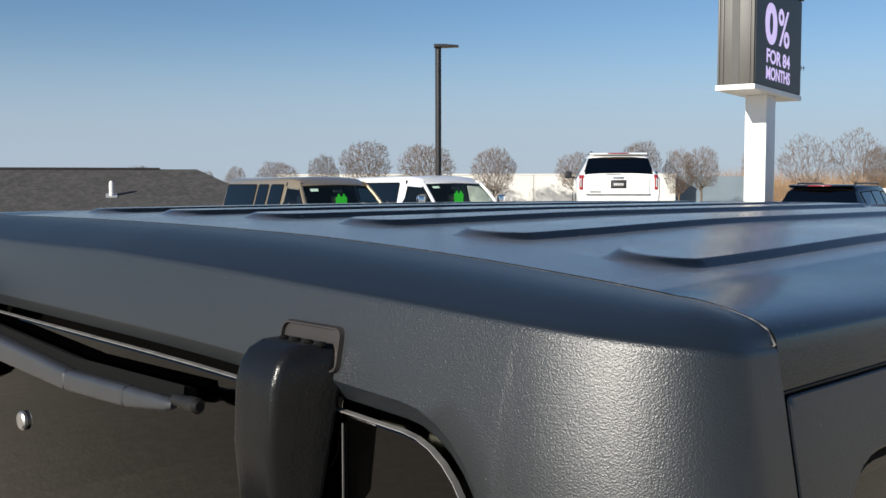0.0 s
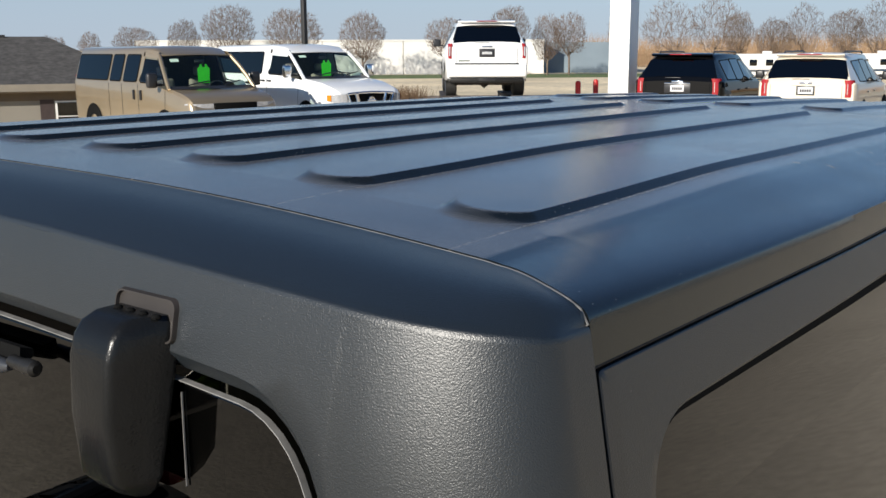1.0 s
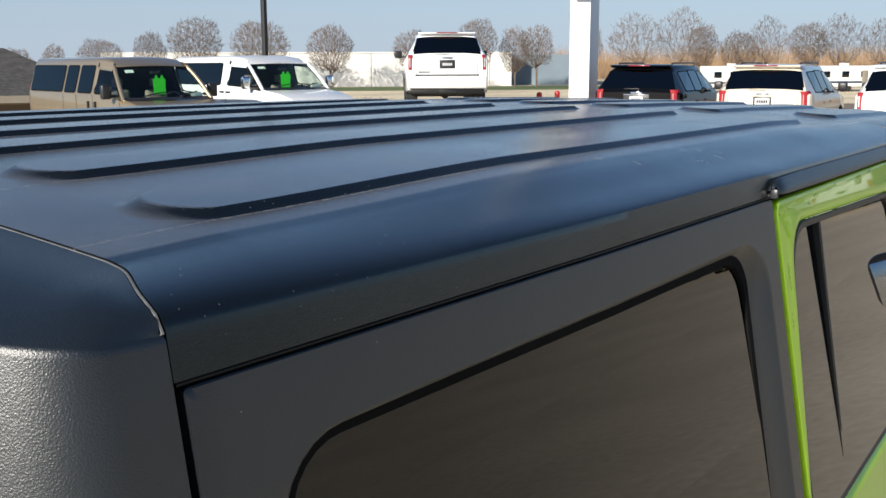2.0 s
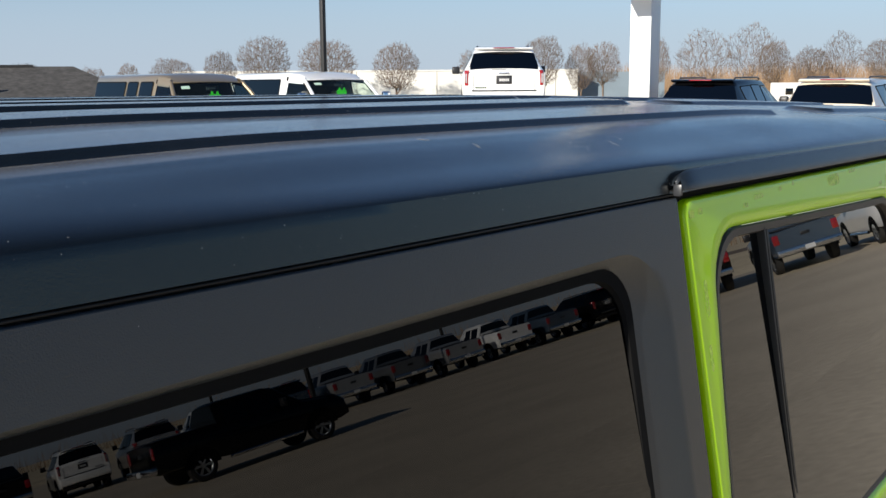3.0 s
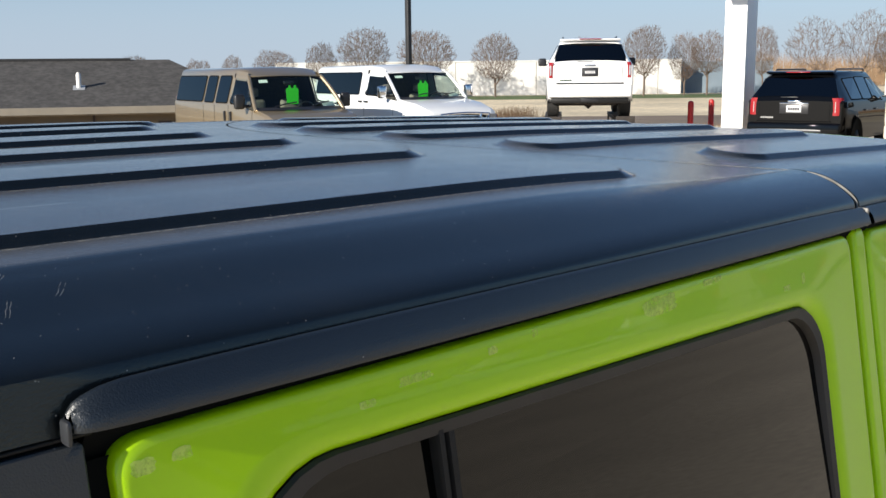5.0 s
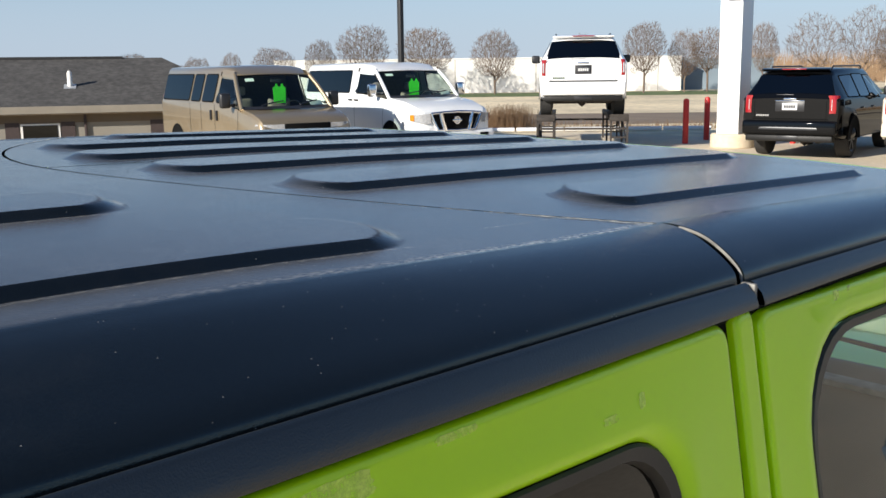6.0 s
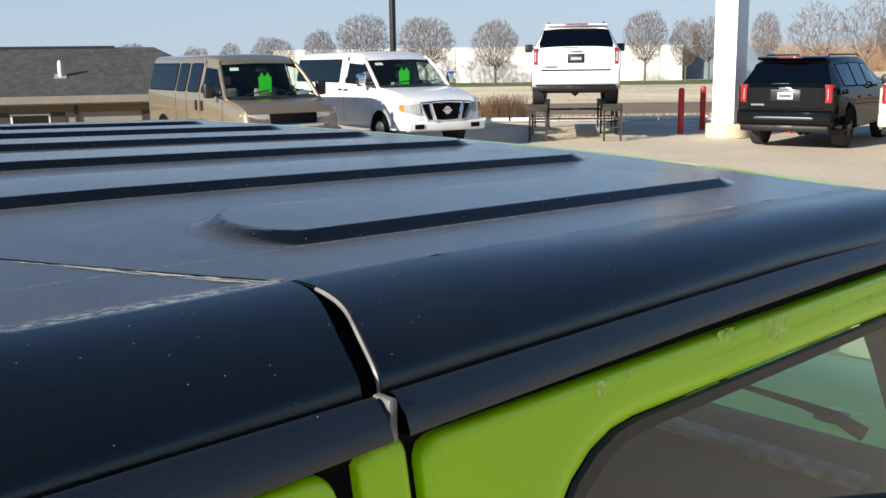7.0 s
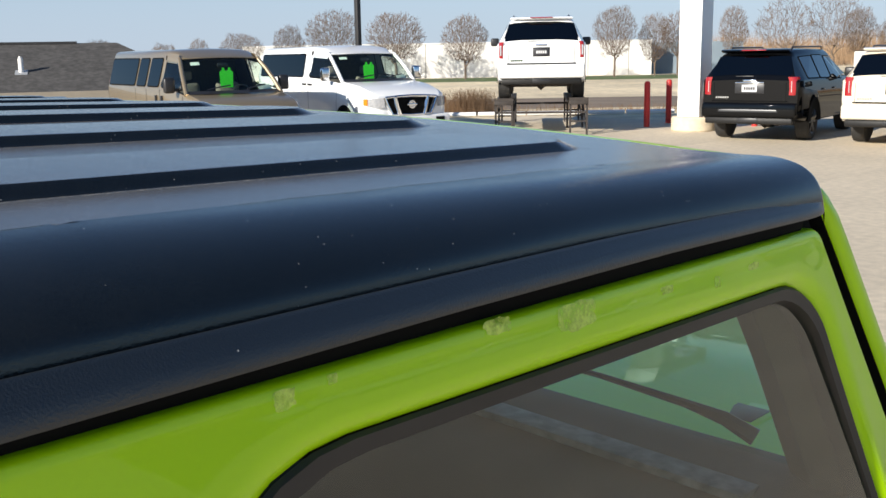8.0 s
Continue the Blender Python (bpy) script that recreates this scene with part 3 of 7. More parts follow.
# longer scuffs: from x, y to x, y
for x0, y0, x1, y1 in ((0.612, 1.856, 0.631, 1.8505), (0.6405, 1.847, 0.6477, 1.845), (0.6566, 1.7275, 0.652, 1.739), (0.600, 1.7594, 0.612, 1.762), (0.6578, 1.728, 0.6615, 1.7287), (0.657, 1.7105, 0.660, 1.711), (0.591, 1.8515, 0.5885, 1.8565),
                       (0.5775, 0.718, 0.585, 0.7245), (0.584, 0.719, 0.5825, 0.7235), (0.606, 0.7605, 0.6205, 0.753), (0.593, 0.962, 0.615, 0.948), (0.590, 0.926, 0.6035, 0.9195), (0.629, 0.951, 0.649, 0.942), (0.6145, 0.986, 0.637, 0.972)):
    for j in range(2):
        pts = []
        for k in range(6):
            f = k / 5
            x, y = x0 + (x1 - x0) * f + 0.0012 * j + rs.gauss(0, 0.0003), y0 + (y1 - y0) * f + 0.0015 * j + rs.gauss(0, 0.0003)
            sec = half_section(y, [], 0.5, False)
            pts.append((x, y, lerp_table(x, [q[0] for q in sec[:-4]], [q[1] for q in sec[:-4]]) + 0.0001))
        part("scratch", tube(bmesh.new(), pts, [0.00005, 0.00014, 0.00010, 0.00018, 0.00012, 0.00004], 4), "edge_worn", jeep)
# lining under the roof
bm = bmesh.new()
skin(bm, [[(x, y, z_mid(y) - 0.045 - 0.04 * (x / 0.6) ** 2) for x in np.linspace(-0.66, 0.66, 12)] for y in np.linspace(-0.05, 2.46, 14)], False)
part("headliner", bm, "interior", jeep, "dark roof lining")

# ---- rear cap of the hardtop
YR = -0.095                          # its back at z = 1.74
RX, YC = 0.125, -0.020               # its rounded corners, and where they end on the side
FLAT, ARC = side_top(0) - RX, 0.150


def lean_in(z):
    """How far the back has curved forward at the height z."""
    return 0.85 * max(0.0, z - 1.70) ** 2


def rear_point(u, z, off=0.0):
    """Round the back from the middle (u = 0) to the side (u = 1 or -1), at the height z."""
    s, sg = abs(u) * (FLAT + ARC + 0.0315), 1 if u >= 0 else -1
    y0 = YR + lean_in(z)
    lean = (ZS - z) * LEAN
    if s <= FLAT + 1e-6:
        return sg * s * (1 + lean / FLAT), y0 - off, z
    if s > FLAT + ARC:
        return sg * (FLAT + lean + RX + off), YC + (s - FLAT - ARC), z
    a = (s - FLAT) / ARC * math.pi / 2
    return sg * (FLAT + lean + (RX + off) * math.sin(a)), y0 + (YC - y0) * (1 - math.cos(a)) - off * math.cos(a), z


def z_edge(u):
    return lerp_table(abs(u), [0, 0.29, 0.453, 0.58, 0.76, 0.84, 0.95, 1.0], [1.868, 1.8625, 1.8575, 1.854, 1.8485, 1.8445, 1.839, 1.837])


us = [i / 80 for i in range(-80, 81)]
sec = half_section(0.04, [], 0.0, False)
lens = [0.0]
for a, b in zip(sec, sec[1:]):
    lens.append(lens[-1] + math.hypot(b[0] - a[0], b[1] - a[1]))
LAST = float(np.interp(-1.8385, [-p[1] for p in sec], lens))


def seam_at(u):
    """The roof's last section, at the share u of its way out."""
    s = abs(u) * LAST
    x = float(np.interp(s, lens, [p[0] for p in sec]))
    return (x if u >= 0 else -x, seam_y(x) - 0.004, float(np.interp(s, lens, [p[1] for p in sec])))


rows = [[(x, y, z - 0.014) for x, y, z in (seam_at(u) for u in us)], [(x, y + 0.0012, z - 0.0015) for x, y, z in (seam_at(u) for u in us)]]
for k in range(15):
    t = k / 14
    row = []
    for u in us:
        a = Vector(seam_at(u))
        b = Vector(rear_point(u, z_edge(u)))
        p = a.lerp(b, t)
        # a gently swelling top that turns over into the back
        p.z += 0.0085 * math.sin(math.pi * t ** 1.15) * min(1, (b - a).length / 0.10)
        row.append(tuple(p))
    rows.append(row)
for dz, off in ((0.0008, 0.0010), (0.0022, 0.0018), (0.0050, 0.0020)):
    rows.append([rear_point(u, z_edge(u) - dz, off) for u in us])
bm = skin(bmesh.new(), rows, False)
# the rounded corners going down
UF = FLAT / (FLAT + ARC + 0.0315)
# the flat back with the opening for its window


def rear_loop(corners, r, y, follow=False):
    out = []
    for x, z in rounded(corners, r, 8, 9):
        if follow:
            z = z_edge(x / FLAT * UF) - 0.005 if z > 1.84 else z
            x = x * (1 + (ZS - z) * LEAN / FLAT)
        elif z > 1.70:
            z += 0.020 * (1 - (x / 0.57) ** 2) * min(1, (z - 1.70) / 0.06)
        out.append((x, y + lean_in(z), z))
    return out


HOLE = [(-0.549, 1.22), (0.549, 1.22), (0.549, 1.762), (-0.549, 1.762)]
outer = rear_loop([(-FLAT, 1.20), (FLAT, 1.20), (FLAT, 1.85), (-FLAT, 1.85)], 0.001, YR - 0.002, True)
ZT = z_edge(UF) - 0.005
shares = sorted({round((ZT - p[2]) / (ZT - 1.20), 9) for p in outer if abs(p[0] - (FLAT + (ZS - p[2]) * LEAN)) < 1e-6} | {0.0, 1.0})
for sg in (1, -1):
    rows = []
    for t in shares:
        row = []
        for i in range(37):
            u = UF + (1 - UF) * i / 36
            row.append(rear_point(sg * u, (z_edge(u) - 0.005) * (1 - t) + 1.20 * t, 0.002))
        row.append((row[-1][0] - sg * 0.012, row[-1][1] + 0.0005, row[-1][2]))
        rows.append(row)
    skin(bm, rows, False)
edge_in = rear_loop(inset(HOLE, -0.017), 0.090, YR - 0.002)


def between(t):
    """Part of the way from the back's outline to the window's recess."""
    return [(a[0] + (b[0] - a[0]) * t, YR - 0.002 + lean_in(a[2] + (b[2] - a[2]) * t), a[2] + (b[2] - a[2]) * t) for a, b in zip(outer, edge_in)]


skin(bm, [outer, between(0.12), between(0.4), between(0.7), edge_in, rear_loop(inset(HOLE, -0.015), 0.089, YR - 0.001), rear_loop(inset(HOLE, -0.001), 0.081, YR + 0.013), rear_loop(HOLE, 0.080, YR + 0.016), rear_loop(inset(HOLE, 0.002), 0.079, YR + 0.032)])
bmesh.ops.remove_doubles(bm, verts=bm.verts, dist=0.00002)
part("seam_sealant", tube(bmesh.new(), [(x, y + 0.0020, z - 0.0012) for x, y, z in [seam_at(i / 60) for i in range(-60, 61)]], 0.0013, 6), "seal_light", jeep, "pale sealant line across the roof seam")
part("rear_cap", bm, "top", jeep, "pebble-textured dark grey rear end of the hardtop", 26)
bm = bmesh.new()
skin(bm, [rear_loop(inset(HOLE, 0.0066), 0.074, YR + 0.014), rear_loop(inset(HOLE, 0.0068), 0.074, YR + 0.0085), rear_loop(inset(HOLE, 0.0074), 0.073, YR + 0.0082),
          rear_loop(inset(HOLE, 0.0078), 0.072, YR + 0.0110)])
rear_glass = part("rear_window", skin(bmesh.new(), [[(x, YR + 0.0125, z) for x, _, z in rear_loop(inset(HOLE, 0.0080), 0.072, 0)], [(x, YR + 0.0120, z) for x, _, z in rear_loop(inset(HOLE, 0.0090), 0.071, 0)]], True, False, True),
                  "rear_glass", jeep, "dark tinted lift-up rear window", 0)
part("window_seal", bm, "seal_light", rear_glass, "weathered pale grey rubber edge")
for sg in (1, -1):
    # strap hinge of the rear window
    hx = sg * 0.366
    bm = bmesh.new()
    skin(bm, [[(hx + sg * a, b, z) for a, b in rounded([(-w0, yb), (w1, yb), (w1 * 0.50, y), (-w0 * 0.96, y)], 0.006, 5, 2)]
              for w0, w1, yb, y, z in ((0.022, 0.016, -0.100, -0.112, 1.672), (0.030, 0.022, -0.098, -0.122, 1.678), (0.034, 0.026, -0.094, -0.132, 1.690), (0.035, 0.032, -0.088, -0.136, 1.740),
                                       (0.035, 0.037, -0.082, -0.134, 1.785), (0.035, 0.038, -0.080, -0.129, 1.801), (0.033, 0.037, -0.079, -0.123, 1.810), (0.030, 0.034, -0.078, -0.113, 1.8155))], True, True, True)
    hinge = part("window_hinge", bm, "hinge", jeep, "black plastic hinge cover of the rear window", 40)
    bm = bmesh.new()
    skin(bm, [[(hx + sg * a, YR + lean_in(z) - 0.001 - d, z) for a, z in rounded(inset([(-0.034, 1.795), (0.040, 1.795), (0.040, 1.8275), (-0.034, 1.8275)], e), 0.007, 5, 2)] for e, d in
              ((-0.001, 0.0), (0.0, 0.0050), (0.0012, 0.0050), (0.0018, 0.0020))], True, False, True)
    part("hinge_plate", bm, "seal", hinge, "dusty hinge plate with a raised rim")
    for k in range(4):
        bm = bmesh.new()
        lathe(bm, [(0.0035, 0), (0.004, 0.0015), (0.0025, 0.003)], "z", 8, (hx + sg * (-0.020 + 0.016 * k), -0.096, 1.8145))
        part("hinge_screw", bm, "gap", hinge)
    part("hinge_strip", box(bmesh.new(), *sorted((hx + sg * 0.0375, hx + sg * 0.0381)), -0.0852, -0.0838, 1.680, 1.756), "seal_light", hinge)
# rear wiper
wiper = part("rear_wiper", skin(bmesh.new(), [[(x, -0.107 - a, z + b) for a, b in rounded([(-w, -h), (w, -h), (w * 0.8, h), (-w * 0.8, h)], 0.005, 4, 1)]
             for x, w, h, z in ((-0.36, 0.011, 0.015, 1.748), (-0.214, 0.0105, 0.0135, 1.7395), (-0.018, 0.010, 0.0105, 1.7325), (-0.0165, 0.0088, 0.0092, 1.7325), (-0.0145, 0.0088, 0.0092, 1.7325), (-0.013, 0.010, 0.0103, 1.7325),
                                (0.110, 0.009, 0.0098, 1.7355), (0.1112, 0.0078, 0.0085, 1.7355), (0.113, 0.0078, 0.0085, 1.7355), (0.1145, 0.009, 0.0096, 1.7356), (0.185, 0.007, 0.0062, 1.7395), (0.194, 0.004, 0.0035, 1.740))], True, True, True), "satin", jeep, "satin grey rear wiper arm")
part("wiper_blade", skin(bmesh.new(), [[(x, -0.098 + a, z + 0.006 + b) for a, b in ((-0.004, -0.010), (0.010, -0.004), (0.010, 0.003), (-0.002, 0.007))] for x, z in
                                       ((-0.30, 1.750), (-0.02, 1.741), (0.11, 1.743), (0.20, 1.744))], True, True, True), "gap", wiper, "black wiper blade")
part("blade_tip", lathe(bmesh.new(), [(0.003, 0.188), (0.006, 0.192), (0.006, 0.212), (0.0072, 0.215), (0.0072, 0.229), (0.004, 0.232)], "x", 12, (0, -0.104, 1.744)), "rubber", wiper)
part("glass_knob", lathe(bmesh.new(), [(0.009, 0.001), (0.0115, 0.0), (0.0115, -0.0035), (0.0095, -0.0055)], "y", 20, (-0.205, -0.0832, 1.649)), "metal", jeep, "round metal glass stud")

# ---- quarter sides with their windows


def s_loop(corners, r, off, sg, n=7, m=6, lean=None):
    pts = rounded(corners, r, n, m)
    if lean is None:
        return [S(y, z, off, sg) for y, z in pts]
    zt = max(c[1] for c in corners)
    ya, yb = min(c[0] for c in corners), max(c[0] for c in corners)
    xa, xb = side_top(ya), side_top(yb)
    return [(sg * (xa + (xb - xa) * (y - ya) / (yb - ya) + (ZS - zt) * LEAN + (zt - z) * lean + off), y, z) for y, z in pts]


GLASS_Q = [(0.082, 1.27), (0.852, 1.27), (0.850, 1.752), (0.080, 1.750)]
REC_Q = [(0.072, 1.255), (0.918, 1.255), (0.906, 1.766), (0.070, 1.756)]
for sg in (1, -1):
    bm = skin(bmesh.new(), [s_loop([(0.019, 1.20), (0.950, 1.20), (0.950, 1.8058), (0.019, 1.8058)], 0.004, -0.018, sg),
                            s_loop([(0.019, 1.20), (0.950, 1.20), (0.950, 1.8058), (0.019, 1.8058)], 0.004, -0.001, sg),
                            s_loop([(0.020, 1.20), (0.949, 1.20), (0.949, 1.8048), (0.020, 1.8048)], 0.004, 0.0, sg),
                            s_loop([(0.026, 1.206), (0.943, 1.206), (0.943, 1.7988), (0.026, 1.7988)], 0.004, 0.0, sg), s_loop(inset(REC_Q, -0.008), [0.06, 0.05, 0.08, 0.07], 0.0, sg),
                            s_loop(REC_Q, [0.06, 0.05, 0.075, 0.065], 0.0, sg), s_loop(inset(REC_Q, 0.003), [0.06, 0.05, 0.072, 0.062], -0.002, sg),
                            s_loop(GLASS_Q, [0.055, 0.05, 0.05, 0.055], -0.011, sg), s_loop(GLASS_Q, [0.055, 0.05, 0.05, 0.055], -0.035, sg)])
    q = part("hardtop_side", bm, "top", jeep, "dark grey textured side of the hardtop")
    part("quarter_window", skin(bmesh.new(), [s_loop(inset(GLASS_Q, 0.003), [0.053, 0.05, 0.047, 0.053], -0.014, sg, lean=GLEAN),
                                              s_loop(inset(GLASS_Q, 0.004), [0.053, 0.05, 0.047, 0.053], -0.0141, sg, lean=GLEAN)], True, False, True), "dark_glass", q, "dark tinted quarter window", 0)
    part("window_rubber", skin(bmesh.new(), [s_loop(inset(GLASS_Q, d), [0.053, 0.05, 0.047, 0.053], o, sg) for d, o in ((-0.003, -0.0078), (0.006, -0.009), (0.009, -0.016))]), "gap", q, "black rubber round the quarter window")

for sg in (1, -1):
    part("side_lip", skin(bmesh.new(), [[S(y, z, o, sg) for y in np.linspace(0.016, 0.955, 30)] for z, o in ((1.8040, -0.012), (1.8064, -0.006), (1.8070, -0.0022), (1.8082, -0.0015), (1.8094, -0.0022), (1.8100, -0.006), (1.8120, -0.012))], False), "rubber", jeep, "black lip under the roof's edge", 60)

# ---- doors
RD = [(0.985, 0.78), (1.820, 0.78), (1.823, 1.7918), (0.962, 1.8015)]
RW = [(0.985, 1.335), (1.745, 1.340), (1.742, 1.734), (1.030, 1.762)]
FD = [(1.876, 0.78), (2.86, 0.78), (2.86, 1.17), (2.544, 1.7790), (1.873, 1.7903)]
FW = [(1.950, 1.335), (2.660, 1.335), (2.685, 1.360), (2.526, 1.742), (1.946, 1.757)]


def door(name, outer, hole, ro, rh, sg, glassmat, label):
    loops = [s_loop(outer, ro, -0.012, sg), s_loop(outer, ro, -0.0035, sg), s_loop(inset(outer, 0.001), ro, -0.0012, sg), s_loop(inset(outer, 0.003), ro, 0.0, sg), s_loop(inset(outer, 0.007), ro, 0.0, sg), s_loop(inset(hole, -0.020), rh, 0.0, sg),
             s_loop(inset(hole, -0.013), rh, 0.001, sg), s_loop(inset(hole, -0.006), rh, -0.001, sg), s_loop(hole, rh, -0.007, sg), s_loop(hole, rh, -0.03, sg)]
    d = part(name, skin(bmesh.new(), loops), "green", jeep, label, 40)
    part("window_seal", skin(bmesh.new(), [s_loop(inset(hole, a), rh, o, sg) for a, o in ((0.0005, -0.006), (0.002, -0.0035), (0.010, -0.005), (0.013, -0.011), (0.014, -0.024))]), "seal", d, "brown-black rubber window seal")
    part("door_window", skin(bmesh.new(), [s_loop(inset(hole, 0.0115), rh, -0.014, sg, lean=GLEAN), s_loop(inset(hole, 0.0125), rh, -0.0141, sg, lean=GLEAN)], True, False, True), glassmat, d, "", 0)
    return d


for sg in (1, -1):
    d = door("rear_door", RD, RW, [0.05, 0.05, 0.016, 0.018], [0.05, 0.05, 0.055, 0.066], sg, "dark_glass", "lime green rear door with a dark window")
    part("division_bar", skin(bmesh.new(), [[S(y, z, o + 0.0015, sg) for z in np.linspace(1.335, 1.752, 6)] for y, o in
                              ((1.177, -0.020), (1.177, -0.009), (1.1785, -0.006), (1.1825, -0.006), (1.184, -0.010), (1.1865, -0.010), (1.188, -0.007), (1.193, -0.007), (1.1945, -0.018))], False), "rubber", d, "black window divider")
    part("door_handle", box(bmesh.new(), *sorted((sg * 0.80, sg * 0.835)), 1.02, 1.16, 1.07, 1.11, 0.01), "plastic", d)
    d = door("front_door", FD, FW, [0.05, 0.05, 0.03, 0.010, 0.014], [0.05, 0.03, 0.04, 0.05, 0.10], sg, "door_glass", "lime green front door with a lightly tinted window")
    part("door_handle", box(bmesh.new(), *sorted((sg * 0.80, sg * 0.835)), 1.90, 2.04, 1.07, 1.11, 0.01), "plastic", d)
    # pillar between the doors, and the black gaps
    part("door_pillar", skin(bmesh.new(), [s_loop([(1.836, 0.80), (1.865, 0.80), (1.865, 1.7953), (1.836, 1.7953)], 0.008, o, sg) for o in (-0.02, -0.004)]
                             + [s_loop(inset([(1.836, 0.80), (1.865, 0.80), (1.865, 1.7953), (1.836, 1.7953)], d), 0.008, o, sg) for d, o in ((0.0012, -0.0015), (0.004, 0.0), (0.008, 0.0))], True, False, True), "green", jeep, "lime green door pillar", 50)
    part("door_frame", skin(bmesh.new(), [[S(y, z, -0.032, sg) for z in (0.75, 1.0, 1.21)] for y in (0.93, 1.5, 2.0, 2.5, 2.9)], False), "gap", jeep)
    part("door_rubber", skin(bmesh.new(), [[S(y, rail_top(y) + z, o, sg) for y in np.linspace(0.952, 2.522, 20)] for z, o in ((-0.010, -0.002), (-0.020, -0.003), (-0.0265, -0.004), (-0.033, -0.009), (-0.06, -0.024), (-0.078, -0.03))], False), "gap", jeep, "black door rubber")
    for y0, y1 in ((0.950, 0.968), (1.815, 1.840), (1.862, 1.880)):
        part("door_rubber", skin(bmesh.new(), [[S(y, z, -0.009, sg) for y in (y0, y1)] for z in (0.8, 1.2, 1.6, 1.793)], False), "gap", jeep)
    part("door_rubber", skin(bmesh.new(), [[S(y + d, z, -0.010, sg) for d in (-0.008, 0.016)] for y, z in ((2.522, 1.800), (2.62, 1.61), (2.74, 1.39), (2.86, 1.17))], False), "gap", jeep)
    # drip rails, with a rounded end at the back
    for y0, y1, tail in ((0.942, 1.8425, True), (1.8525, 2.526, False)):
        ys = [y0, y0 + 0.003, y0 + 0.008, y0 + 0.016, y0 + 0.026, y0 + 0.04] + list(np.linspace(y0 + 0.08, y1 - 0.05, 16)) + [y1 - 0.03, y1 - 0.015, y1 - 0.006, y1]
        rows = []
        for y in ys:
            t = min(1.0, (y - y0) / 0.030) if tail else min(1.0, (y1 - y) / 0.04 + 0.05)
            t = math.sqrt(max(0.0, 1 - (1 - t) ** 2))
            zb = rail_bottom(y)
            zt = zb + 0.008 + (rail_top(y) - zb - 0.008) * t
            w = 0.005 + 0.006 * t
            rows.append([S(y, zt - 0.004, -0.004, sg), S(y, zt - 0.0035, w * 0.35, sg), S(y, zt - 0.0005, w * 0.55, sg), S(y, zt, w * 0.75, sg), S(y, zt - 0.0012, w * 0.95, sg), S(y, zt - 0.003, w + 0.0005, sg), S(y, zb + 0.010, w + 0.0050, sg), S(y, zb + 0.0030, w + 0.0066, sg), S(y, zb + 0.0008, w + 0.0060, sg),
                         S(y, zb, w * 0.8, sg), S(y, zb + 0.001, -0.006, sg)])
        part("drip_rail", skin(bmesh.new(), rows, False), "top", jeep, "black drip rail along the roof", 60)
    part("rail_end", box(bmesh.new(), *sorted((sg * (side_top(0.942) + 0.001), sg * (side_top(0.942) + 0.0105))), 0.9385, 0.9415, 1.808, 1.820, 0.002), "satin", jeep, "worn bare end of the drip rail")
    part("rail_clip", box(bmesh.new(), *sorted((sg * (side_top(1.847) + 0.0), sg * (side_top(1.847) + 0.0125))), 1.8455, 1.8505, 1.799, 1.819, 0.0015), "edge_worn", jeep, "dirty metal clip between the drip rails")

# pale patches painted as reflections on the doors' upper frames: place, half width and half height
rr = random.Random(21)
for y, z, w, h in ((2.216, 1.775, 0.0200, 0.0085), (2.011, 1.781, 0.0060, 0.0045), (2.037, 1.783, 0.0030, 0.0024), (2.374, 1.765, 0.0040, 0.0050), (2.427, 1.768, 0.0090, 0.0026), (2.148, 1.783, 0.0110, 0.0045), (2.311, 1.772, 0.0080, 0.0026),
                   (1.437, 1.783, 0.0280, 0.0080), (1.120, 1.781, 0.0070, 0.0026), (1.277, 1.792, 0.0034, 0.0027), (0.998, 1.787, 0.0060, 0.0036), (1.663, 1.760, 0.0080, 0.0030), (0.977, 1.786, 0.0070, 0.0042), (1.524, 1.789, 0.0180, 0.0026),
                   (1.160, 1.787, 0.0150, 0.0030), (1.232, 1.789, 0.0050, 0.0030), (1.700, 1.764, 0.0040, 0.0060), (0.990, 1.700, 0.0050, 0.0200), (0.985, 1.640, 0.0040, 0.0140)):
    n = 26
    rim = []
    for k in range(n):
        a = 2 * math.pi * k / n
        q = 0.88 + 0.10 * rr.random() + 0.20 * noise.noise((y * 40, math.cos(a) * 2, math.sin(a) * 2))
        box_shape = 1 / max(abs(math.cos(a)), abs(math.sin(a))) ** 0.7
        rim.append(S(y + w * q * box_shape * math.cos(a), z + h * q * box_shape * math.sin(a), 0.0005))
    part("dried_polish", skin(bmesh.new(), [[S(y + (p[1] - y) * f, z + (p[2] - z) * f, 0.0005) for p in rim] for f in (0.04, 0.5, 1.0)], True, True), "glare_patch", jeep, "pale patch painted as a reflection on the green paint", 60)

